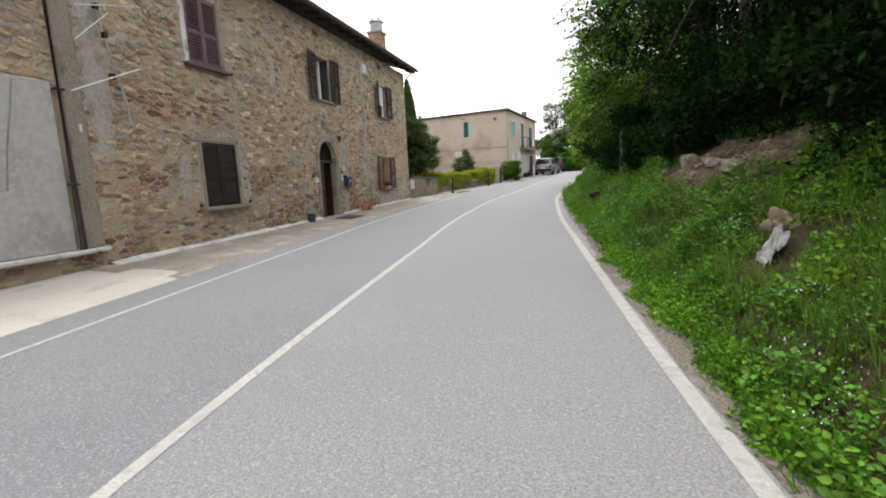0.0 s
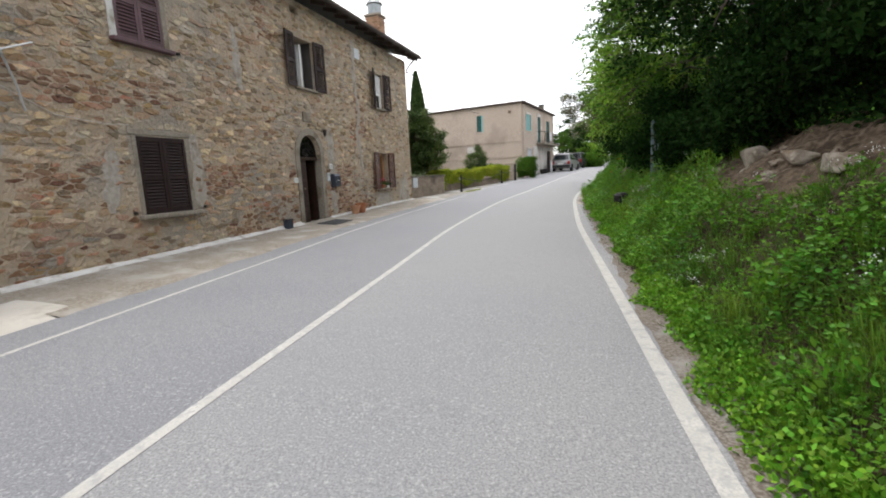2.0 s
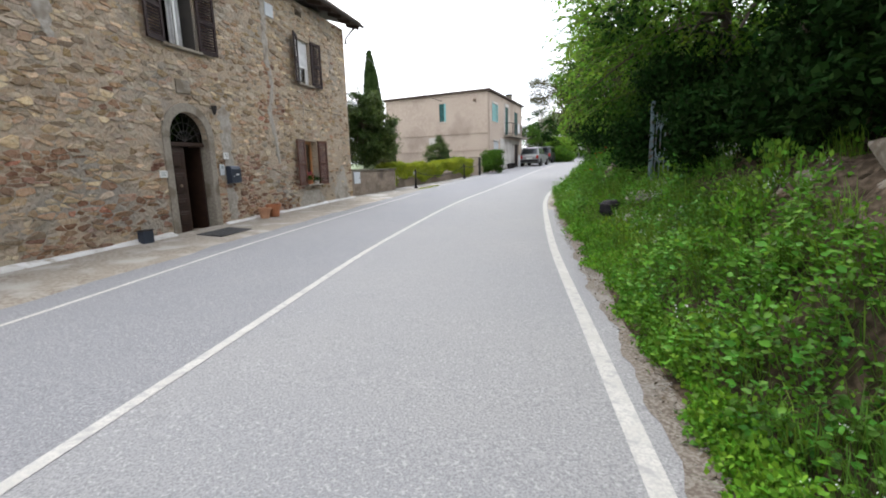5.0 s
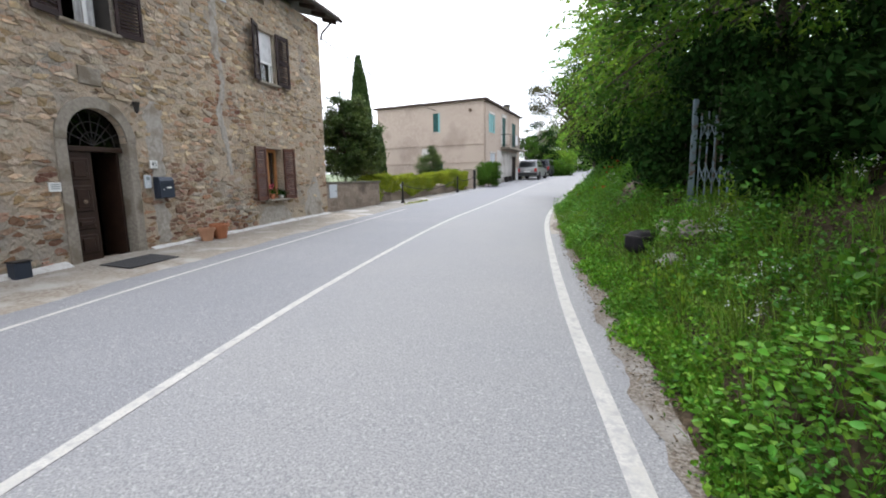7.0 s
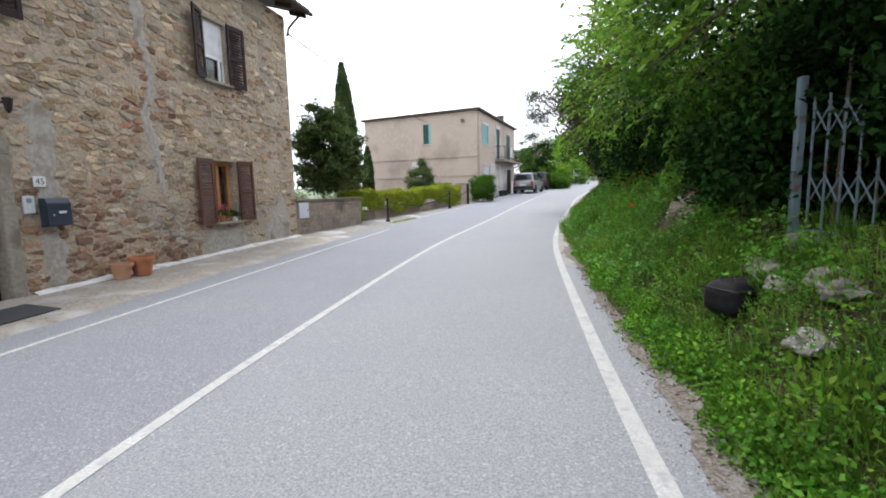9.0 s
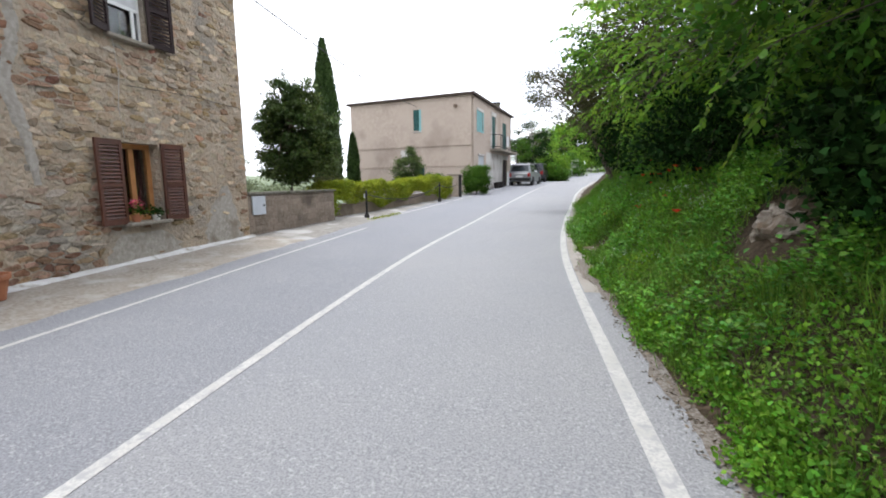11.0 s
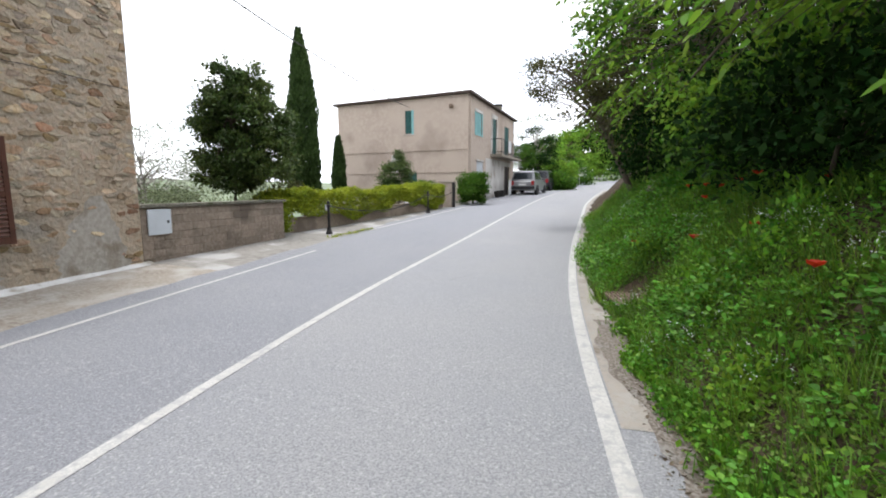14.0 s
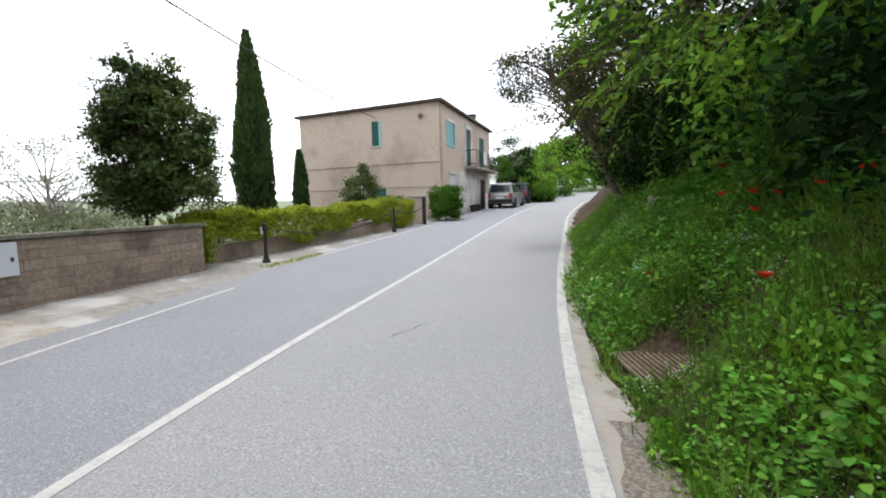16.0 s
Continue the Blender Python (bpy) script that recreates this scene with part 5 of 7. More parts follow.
part("crack_filler", tube([(0.046, 8.12, 2.66), (0.046, 8.03, 2.2), (0.046, 7.92, 1.7), (0.046, 7.84, 1.15)], 0.012, 5), M["cement"], annex)
part("bracket", box((0.03, 8.93, 2.02), (0.07, 8.97, 2.15), 0.006), M["white"], annex)


# white plaster fillet along the foot of the wall
def fillet(y0, y1, wide, high, parent):
    ys = np.arange(y0, y1 + 1e-6, 0.15)
    j = 0.008 * np.sin(ys * 2.1) + 0.006 * np.sin(ys * 7.3)
    z = level(ys)
    rows = [np.stack([np.full_like(ys, -0.02), ys, z + high + j], 1), np.stack([np.full_like(ys, 0.035) + j * 0.5, ys, z + high + j], 1), np.stack([np.full_like(ys, wide) + j, ys, z + 0.09], 1), np.stack([np.full_like(ys, wide + 0.02) + j, ys, z - 0.05], 1)]
    v = np.concatenate(rows)
    n = len(ys)
    i = np.arange(n - 1)
    f = np.concatenate([np.stack([k * n + i, k * n + i + 1, (k + 1) * n + i + 1, (k + 1) * n + i], 1) for k in range(3)])
    return raw("base_strip", v, f, M["white"], parent, "worn white plaster strip at the foot of the wall")


fillet(9.12, DOOR[0] - 0.2, 0.15, 0.13, house)
fillet(DOOR[1] + 0.22, HY1 + 0.1, 0.12, 0.12, house)
part("plaque", box((0.0, 16.27, 2.70), (0.03, 16.62, 2.96), 0.006), M["cement"], house, "blank pale stone plaque")
part("plate", box((0.0, 19.36, 4.97), (0.03, 19.70, 5.28), 0.006), M["steel"], house, "pale square plate")

# fittings by the door
sign = empty("house_number", label="white ceramic house number tile reading 45", category="house number")
part("tile", box((0.025, 17.335, 1.455), (0.045, 17.49, 1.595), 0.006), M["ceramic"], sign)
tc_ = bpy.data.curves.new("number", "FONT")
tc_.body, tc_.size, tc_.align_x, tc_.align_y = "45", 0.115, "CENTER", "CENTER"
tc_.materials.append(M["blackink"])
num = new("number", tc_)
num.matrix_world = Matrix(((0, 0, 1, 0.049), (1, 0, 0, 17.412), (0, 1, 0, 1.525), (0, 0, 0, 1)))
num.parent = sign
ic = empty("intercom", label="pale grey metal doorbell panel on the wall", category="intercom")
part("panel", box((0.022, 17.18, 1.11), (0.05, 17.315, 1.34), 0.006), M["steel"], ic)
part("button", box((0.05, 17.235, 1.18), (0.056, 17.26, 1.205), 0.002), M["ceramic"], ic)
part("speaker", box((0.05, 17.215, 1.25), (0.053, 17.28, 1.31), 0.002), M["zinc"], ic)
mb = empty("mailbox", label="anthracite grey metal letterbox fixed to the stone wall", category="mailbox")
part("body", prism([(0.02, 0.92), (0.16, 0.94), (0.16, 1.24), (0.13, 1.30), (0.02, 1.31)], 0.31, lambda u, v, w: (u, 17.38 + w, v)), M["mailbox"], mb)
part("flap", box((0.161, 17.41, 1.17), (0.168, 17.66, 1.23), 0.003), M["mailbox"], mb)
part("lock", lathe([(0.012, 0), (0.012, 0.01)], 8), M["alu"], mb).matrix_world = Matrix.Translation((0.16, 17.45, 1.08)) @ Matrix.Rotation(math.pi / 2, 4, "Y")
part("name_plate", box((0.161, 17.52, 1.10), (0.165, 17.62, 1.13)), M["ceramic"], mb)
mp = empty("meter_plate", label="small pale plate with grey bars on the wall", category="plate")
part("plate", box((0.022, 15.62, 1.10), (0.045, 15.79, 1.23), 0.005), M["ceramic"], mp)
for z in (1.135, 1.165, 1.195):
    part("bar", box((0.045, 15.645, z), (0.048, 15.765, z + 0.012)), M["zinc"], mp)
lb = empty("lamp_bracket", label="black wrought iron bracket beside the door arch", category="bracket")
part("cup", lathe([(0.012, 0), (0.035, 0.04), (0.055, 0.16), (0.058, 0.18)], 10, (0.11, 17.12, 2.36)), M["iron"], lb)
part("arm", tube([(0.0, 17.12, 2.50), (0.06, 17.12, 2.50), (0.11, 17.12, 2.46)], 0.012, 6), M["iron"], lb)
an = empty("tv_antenna", label="bent aluminium television antenna fixed on the stone wall", category="antenna")
part("mast", tube([(0.02, 9.85, 2.25), (0.16, 9.72, 2.55), (0.22, 9.5, 3.2), (0.25, 9.28, 4.05), (0.25, 9.2, 4.5)], 0.016, 6), M["alu"], an)
part("element", tube([(0.3, 8.72, 2.58), (0.28, 9.92, 3.12)], 0.013, 6), M["alu"], an)
part("element", tube([(0.3, 8.95, 3.85), (0.28, 10.0, 4.15)], 0.011, 6), M["alu"], an)
part("element", tube([(0.3, 8.9, 3.35), (0.28, 9.5, 3.9)], 0.009, 6), M["alu"], an)
for y, z in ((9.45, 2.92), (9.42, 3.55), (9.33, 3.95)):
    part("clamp", box((0.20, y - 0.035, z - 0.045), (0.29, y + 0.035, z + 0.045), 0.01), M["iron"], an)


def cable(name, pts, r, material, label, sag=0.0):
    p0, p1 = Vector(pts[0]), Vector(pts[-1])
    if len(pts) == 2:
        pts = [p0.lerp(p1, k) - Vector((0, 0, sag * 4 * k * (1 - k))) for k in np.linspace(0, 1, 17)]
    return tagged(part(name, tube(pts, r, 5), material), label=label, category="cable")


cable("wall_cable", [(0.04, 9.6, 2.55), (0.04, 10.2, 2.24), (0.04, 10.9, 2.17), (0.05, 11.3, 2.19)], 0.007, M["palecable"], "thin pale cable running across the stone wall")
cable("wall_cable", [(0.04, 20.72, 3.5), (0.05, 20.76, 3.0), (0.04, 20.70, 2.5), (0.05, 20.74, 2.05)], 0.006, M["palecable"], "thin pale cable hanging between the windows")
cable("wall_cable", [(0.03, 20.9, 2.86), (0.03, 22.2, 2.93), (0.03, 23.7, 2.90)], 0.005, M["cable"], "thin dark cable running across the stone wall")
cable("overhead_cable", [(0.06, 23.72, 5.35), (-1.62, 43.07, 5.9)], 0.017, M["cable"], "black overhead cable between the two houses", 0.25)

# things on the pavement


def pot(at, r, h, material, label, group=""):
    p = empty("flower_pot", Matrix.Translation(at), label=label, category="flower pot", group=group)
    part("body", lathe([(r * 0.68, 0), (r * 0.98, h * 0.82), (r * 0.94, h * 0.82), (r * 0.9, h * 0.80), (0.02, h * 0.79)], 16), material, p)
    part("rim", lathe([(r * 0.98, h * 0.80), (r * 1.1, h * 0.80), (r * 1.12, h), (r * 0.98, h), (r * 0.95, h * 0.80)], 16), material, p)
    return p


def kerb_z(x, y):
    u = min(1.0, x / (float(line_l(y)) - 0.36))
    return float(level(y)) + 0.006 + 0.08 * (1 - u) ** 1.3


pot((0.28, 18.24, kerb_z(0.28, 18.24)), 0.145, 0.25, M["terrapale"], "pale terracotta flower pot on the pavement")
pot((0.30, 18.58, kerb_z(0.3, 18.58)), 0.17, 0.30, M["terra"], "orange terracotta flower pot on the pavement")
bx = empty("utility_box", label="small black box at the foot of the wall", category="box")
zb = float(level(15.02)) + 0.06
part("body", box((0.10, 14.92, zb), (0.24, 15.13, zb + 0.22), 0.01), M["mailbox"], bx)
part("lid", box((0.09, 14.91, zb + 0.221), (0.25, 15.14, zb + 0.24), 0.005), M["iron"], bx)
matt = empty("doormat", label="worn dark grey rubber doormat before the door", category="doormat")
zm_ = float(level(16.4))
part("mat", prism([(0.42, 15.9), (0.98, 15.9), (0.98, 16.8), (0.42, 16.8)], 0.012, lambda u, v, w: (u, v, kerb_z(u, v) + 0.004 + w)), M["rubber"], matt)


def plant(at, r, n, lm, flowers=None, label="", name="potted_plant", leaf=(0.05, 0.035)):
    p = empty(name, label=label, category="plant")
    c = np.array(at) + rng.normal(0, 1, (n, 3)) * np.array([r, r, r * 0.6]) * 0.5
    v, f = leaves(c, (c - np.array(at)) / r * 0.6 + np.array([0, 0, 0.4]), *leaf)
    raw("foliage", v, f, lm, p)
    if flowers:
        fc = np.array(at) + np.array([0, 0, r * 0.7]) + rng.normal(0, 1, (90, 3)) * np.array([r * 0.4, r * 0.5, r * 0.3])
        v, f = leaves(fc, rng.normal(0, 1, (90, 3)), 0.03, 0.03)
        raw("blossom", v, f, flowers, p)
    return p


pot((0.07, 20.78, W3[2]), 0.075, 0.12, M["terra"], "small terracotta pot on the window sill")
plant((0.07, 20.78, W3[2] + 0.20), 0.13, 130, M["leaf"], M["pink"], "pink geranium in a pot on the window sill")
pot((0.07, 21.16, W3[2]), 0.07, 0.09, M["ceramic"], "small pale pot on the window sill")
plant((0.07, 21.14, W3[2] + 0.13), 0.13, 120, M["leafd"], None, "small green plant in a pot on the window sill")


# ---- second house: shutters, balcony, chimney ----
def panel2(place, u0, u1, z0, z1, d0, d1, material, name, parent, label=""):
    """A slab on the second house; d measured inward."""
    return part(name, prism([(u0, z0), (u1, z0), (u1, z1), (u0, z1)], d1 - d0, lambda u, v, w: place(u, v, d0 + w)), material, parent, label)


def leaf2(place, u0, u1, z0, z1, material, label, d=0.02):
    s = panel2(place, u0, u1, z0, z1, d + 0.02, d + 0.05, material, "shutter", house2, label)
    n = int((z1 - z0) / 0.11)
    for k in range(n):
        z = z0 + 0.05 + (z1 - z0 - 0.1) * (k + 0.5) / n
        panel2(place, u0 + 0.04, u1 - 0.04, z - 0.03, z + 0.02, d, d + 0.018, material, "slat", s)
    return s


h = GH[0]
um = (h[0] + h[1]) / 2
leaf2(at_gable, h[0], h[1], h[2], h[3], M["teal"], "closed teal green shutter")
panel2(at_gable, h[0] - 0.14, h[0], h[2] - 0.05, h[3], -0.02, -0.002, M["palet"], "surround", house2)
panel2(at_gable, h[0] - 0.16, h[1] + 0.1, h[2] - 0.09, h[2] - 0.05, -0.06, -0.002, M["b2white"], "sill", house2)
h = GH[1]
leaf2(at_gable, h[0], h[1], h[2], h[3], M["teal"], "closed teal green shutter")
panel2(at_gable, 4.2, 4.9, 2.3, 3.3, -0.012, -0.002, M["b2white"], "patch", house2, "pale render patch")
h = FH[0]
panel2(at_road, h[0] - 0.14, h[1] + 0.14, h[2] - 0.12, h[2], -0.03, -0.002, M["palet"], "surround", house2)
panel2(at_road, h[0] - 0.14, h[1] + 0.14, h[3], h[3] + 0.14, -0.03, -0.002, M["b2white"], "surround", house2)
panel2(at_road, h[0] - 0.14, h[0], h[2], h[3], -0.03, -0.002, M["palet"], "surround", house2)
panel2(at_road, h[1], h[1] + 0.14, h[2], h[3], -0.03, -0.002, M["palet"], "surround", house2)
for a, b in ((h[0], (h[0] + h[1]) / 2 - 0.01), ((h[0] + h[1]) / 2 + 0.01, h[1])):
    leaf2(at_road, a, b, h[2], h[3], M["palet"], "closed pale turquoise shutter")
for h in FH[1:3]:
    for a, b in ((h[0], (h[0] + h[1]) / 2 - 0.01), ((h[0] + h[1]) / 2 + 0.01, h[1])):
        leaf2(at_road, a, b, h[2], h[3], M["teal"], "closed dark green balcony shutter")
h = FH[1]
panel2(at_road, h[0] - 0.32, h[0], h[2], h[3] + 0.25, -0.015, -0.002, M["b2white"], "surround", house2)
panel2(at_road, h[1], h[1] + 0.2, h[2], h[3] + 0.25, -0.015, -0.002, M["b2white"], "surround", house2)
panel2(at_road, h[0], h[1], h[3], h[3] + 0.25, -0.015, -0.002, M["b2white"], "surround", house2)
h = FH[3]
leaf2(at_road, h[0], h[1], h[2], h[3], M["steel"], "closed grey shutter")
panel2(at_road, h[0] - 0.1, h[1] + 0.1, h[3], h[3] + 0.1, -0.04, -0.002, M["b2white"], "lintel", house2)
panel2(at_road, 3.4, 8.2, 0.4, 3.2, -0.014, -0.002, M["b2white"], "render_patch", house2, "pale whitish lower render")
h = FH[4]
panel2(at_road, h[0], h[1], h[2], h[3], 0.1, 0.15, M["brownwood"], "door", house2, "dark house door")
panel2(at_road, h[0] - 0.2, h[1] + 0.2, h[3], h[3] + 0.3, -0.02, -0.002, M["b2white"], "surround", house2)
balc = part("balcony", prism([(4.5, 3.36), (10.4, 3.36), (10.4, 3.5), (4.5, 3.5)], 0.75, lambda u, v, w: at_road(u, v, -0.75 + w - 0.002)), M["cement"], house2, "concrete balcony slab")
for u in np.arange(4.54, 10.4, 0.36):
    part("baluster", tube([at_road(u, 3.5, -0.72), at_road(u, 4.42, -0.72)], 0.016, 5), M["iron"], balc)
for z in (3.62, 4.42):
    part("rail", tube([at_road(4.54, z, -0.04), at_road(4.54, z, -0.72), at_road(10.36, z, -0.72), at_road(10.36, z, -0.04)], 0.022, 5), M["iron"], balc)
cloth = part("towel", prism([(6.3, 3.7), (7.1, 3.72), (7.1, 4.44), (6.3, 4.44)], 0.02, lambda u, v, w: at_road(u, v, -0.77 + w)), M["curtain"], house2, "pale towel hung on the rail")
for u in (10.2,):
    part("post", tube([at_road(u, 0.2, -0.66), at_road(u, 3.36, -0.66)], 0.03, 7), M["b2white"], house2)
c2 = at_road(8.4, 6.4, 0.5)
chim2 = part("chimney", box((c2[0] - 0.22, c2[1] - 0.22, 6.3), (c2[0] + 0.22, c2[1] + 0.22, 7.05), 0.02), M["stonecap"], house2, "small dark chimney")
part("cap", box((c2[0] - 0.27, c2[1] - 0.27, 7.053), (c2[0] + 0.27, c2[1] + 0.27, 7.16), 0.02), M["iron"], chim2)
part("downpipe", tube([at_road(0.15, 0.4, -0.06), at_road(0.15, 6.2, -0.06)], 0.045, 7), M["b2wall"], house2)
part("lamp", box(tuple(v - 0.1 for v in at_gable(1.0, 5.75, -0.12)), tuple(v + 0.1 for v in at_gable(1.0, 5.75, -0.12)), 0.03), M["rust"], house2)
dr = empty("laundry_rack", label="white cloth hung on a rack by the house door", category="laundry")
part("cloth", prism([(6.9, 0.95), (7.6, 0.93), (7.62, 1.9), (6.95, 1.92)], 0.02, lambda u, v, w: at_road(u, v, -0.7 + w)), M["curtain"], dr)
part("rack", tube([at_road(6.85, 0.7, -0.68), at_road(6.85, 1.94, -0.68), at_road(7.7, 1.94, -0.68), at_road(7.7, 0.7, -0.68)], 0.015, 5), M["alu"], dr)
for u, r in ((4.6, 0.2), (5.5, 0.26), (6.1, 0.18)):
    q = at_road(u, 0, -0.45)
    pot((q[0], q[1], float(level(q[1])) - 0.02), r, 0.4, M["iron"], "dark pot beside the house wall", "pots beside the house wall")

# ---- block wall, hedge, bollards ----
LW0, LW1 = Vector((-0.02, HY1 + 0.02, 0)), Vector((0.30, 27.25, 0))
ld = (LW1 - LW0).normalized()
ln = Vector((ld.y, -ld.x, 0))
LLEN = (LW1 - LW0).length


def on_wall(u, z, o):
    p = LW0 + ld * u + ln * o
    return (p.x, p.y, z)


lw = empty("block_wall", label="weathered grey brown concrete block garden wall", category="garden wall")
part("core", prism([(0, -0.6), (LLEN, -0.6), (LLEN, 1.09), (0, 1.09)], 0.2, lambda u, v, w: on_wall(u, v, -0.22 + w)), M["blockwall"], lw)
part("coping", prism([(0, 1.093), (LLEN + 0.05, 1.093), (LLEN + 0.05, 1.145), (0, 1.145)], 0.32, lambda u, v, w: on_wall(u, v, -0.27 + w)), M["stonecap"], lw, "dark mossy cement coping")
meter = empty("meter_cabinet", label="pale grey metal meter door on the block wall", category="meter cabinet")
part("door", prism([(0.10, 0.64), (0.52, 0.64), (0.52, 1.06), (0.10, 1.06)], 0.03, lambda u, v, w: on_wall(u, v, 0.022 + w)), M["steel"], meter)
part("lock", prism([(0.44, 0.82), (0.47, 0.82), (0.47, 0.87), (0.44, 0.87)], 0.012, lambda u, v, w: on_wall(u, v, 0.053 + w)), M["blackink"], meter)

HG0, HG1 = Vector((-0.30, 27.7, 0)), Vector((1.55, 38.0, 0))
hd = (HG1 - HG0).normalized()
hn = Vector((hd.y, -hd.x, 0))
HL = (HG1 - HG0).length
hw = empty("hedge_wall", label="low rendered wall below the hedge", category="garden wall")
segs = np.linspace(0, HL, 12)
bm = bmesh.new()
ring = []
for u in segs:
    p = HG0 + hd * u
    g0 = float(level(p.y))
    ring.append([bm.verts.new((q.x, q.y, z)) for q, z in ((p + hn * 0.0, g0 - 0.3), (p + hn * 0.0, g0 + 0.42), (p - hn * 0.2, g0 + 0.42), (p - hn * 0.2, g0 - 0.3))])
for a, b in zip(ring, ring[1:]):
    for k in range(4):
        bm.faces.new((a[k], b[k], b[(k + 1) % 4], a[(k + 1) % 4]))
bm.faces.new(ring[0]), bm.faces.new(ring[-1][::-1])
bmesh.ops.recalc_face_normals(bm, faces=bm.faces[:])
part("wall", bm, M["blockwall"], hw)
n = 40000
u = rng.uniform(-0.25, HL, n)
top = level(HG0.y + hd.y * u) + 1.04 + 0.10 * np.sin(u * 1.7) * np.sin(u * 0.8 + 1) + 0.05 * np.sin(u * 6) + rng.normal(0, 0.03, n)
low = level(HG0.y + hd.y * u) + 0.36 + 0.16 * np.sin(u * 1.1 + 0.6) + 0.08 * np.sin(u * 3.3) - 0.10 * (u > 7)
side = rng.uniform(0, 1, n)
o = np.where(side < 0.62, 0.10 + 0.07 * np.sin(u * 2.9) + 0.05 * rng.normal(0, 1, n), rng.uniform(-0.5, 0.12, n))
z = np.where(side < 0.62, rng.uniform(0, 1, n) * (top - low) + low, top - 0.04 + rng.normal(0, 0.03, n))
# foliage falling over the end of the block wall
k = n // 14
u[:k] = rng.normal(-0.12, 0.12, k)
o[:k] = 0.34 + rng.normal(0, 0.09, k)
z[:k] = 0.14 + rng.uniform(0.1, 1, k) ** 0.7 * 1.02
pts = np.stack([HG0.x + hd.x * u + hn.x * o, HG0.y + hd.y * u + hn.y * o, z], 1)
hedge = empty("hedge", label="clipped yellow green hedge over the low wall", category="hedge")
v, f = leaves(pts, np.tile(np.array([[hn.x * 0.7, hn.y * 0.7, 0.35]]), (n, 1)), 0.06, 0.042, 0.7)
raw("foliage", v, f, M["hedge"], hedge)
stems = bmesh.new()
for uu in np.arange(0.3, HL, 0.7):
    p = HG0 + hd * uu - hn * 0.3
    g0 = float(level(p.y))
    tube([(p.x, p.y, g0 - 0.1), (p.x + 0.03, p.y, g0 + 0.9)], 0.02, 5, stems)
part("stems", stems, M["bark"], hedge)


def bollard(x, y, tag=False):
    z = float(level(y)) + 0.03
    b = empty("bollard", Matrix.Translation((x, y, z)), label="slim black cast iron bollard with a chain" if not tag else "slim black cast iron bollard with a small pale tag", category="bollard", group="bollards along the forecourt")
    part("post", lathe([(0.035, 0.12), (0.033, 0.68), (0.05, 0.70), (0.05, 0.73), (0.03, 0.75), (0.045, 0.80), (0.02, 0.84)], 12), M["iron"], b)
    part("base", lathe([(0.085, -0.03), (0.085, 0.04), (0.06, 0.07), (0.05, 0.14), (0.03, 0.15)], 12), M["iron"], b)
    if tag:
        part("tag", box((-0.07, -0.05, 0.60), (-0.05, 0.03, 0.74), 0.004), M["ceramic"], b)
    return b


B1, B2_, B3 = (0.80, 28.5), (1.60, 35.25), (1.98, 38.3)
bollard(*B1, tag=True)
bollard(*B2_)


def chain(p0, p1, sag):
    links = bmesh.new()
    p0, p1 = Vector(p0), Vector(p1)
    pts = [p0.lerp(p1, k) - Vector((0, 0, sag * 4 * k * (1 - k))) for k in np.linspace(0, 1, int((p1 - p0).length / 0.055))]
    for i, (a, b) in enumerate(zip(pts, pts[1:])):
        s = (b - a).normalized().cross(Vector((0, 0, 1))) if i % 2 else Vector((0, 0, 1))
        m = a.lerp(b, 0.5)
        d = (b - a) * 0.62
        tube([m - d, m - d * 0.6 + s * 0.016, m + d * 0.6 + s * 0.016, m + d, m + d * 0.6 - s * 0.016, m - d * 0.6 - s * 0.016, m - d], 0.006, 4, links)
    return tagged(part("chain", links, M["iron"]), label="black iron chain slung between bollards", category="chain")


chain((B1[0], B1[1] + 0.06, float(level(B1[1])) + 0.74), (B2_[0], B2_[1] - 0.06, float(level(B2_[1])) + 0.74), 0.34)
chain((B2_[0], B2_[1] + 0.06, float(level(B2_[1])) + 0.74), (B3[0], B3[1] - 0.1, float(level(B3[1])) + 0.74), 0.16)
gp = empty("gate_pillar", label="rendered gate pillar with a dark steel post", category="pillar")
gz = float(level(38.5))
part("pillar", box((1.35, 38.45, gz - 0.2), (1.85, 38.9, gz + 1.12), 0.015), M["b2wall"], gp)
part("cap", box((1.25, 38.35, gz + 1.123), (2.0, 39.0, gz + 1.17), 0.01), M["cement"], gp)
part("post", box((1.90, 38.32, gz - 0.1), (2.03, 38.44, gz + 1.12), 0.008), M["iron"], gp)


# ---- trees and shrubs beyond the wall ----
LOBES = ((-0.32, 0.0, 3.85, 0.40, 0.66, 30), (0.30, 0.1, 3.65, 0.40, 0.58, 28), (-0.72, 0.0, 3.1, 0.46, 0.55, 32), (0.74, 0.0, 2.95, 0.48, 0.52, 32), (0.0, 0.0, 3.1, 0.62, 0.75, 46),
         (-0.62, 0.1, 2.35, 0.60, 0.55, 36), (0.66, -0.1, 2.2, 0.64, 0.50, 36), (0.05, 0.0, 2.25, 0.70, 0.65, 44), (-0.2, -0.3, 1.72, 0.58, 0.40, 26), (0.42, 0.2, 1.72, 0.55, 0.36, 22))
evergreen = tree("evergreen_tree", (-1.25, 27.7), [((-1.10 + dx, 27.7 + dy, z), (r, r, rz), n, 130, 0.12) for dx, dy, z, r, rz, n in LOBES], 0.10, (0.10, 0.042), "leafe",
     "dark evergreen tree behind the block wall", limbs=4)
for dx, dy, z, r, rz, n in LOBES:
    sprays((-1.10 + dx, 27.7 + dy, z), (r, r, rz), 7, evergreen, "leafe", (0.10, 0.042), (0.22, 0.45), 14, -0.4)


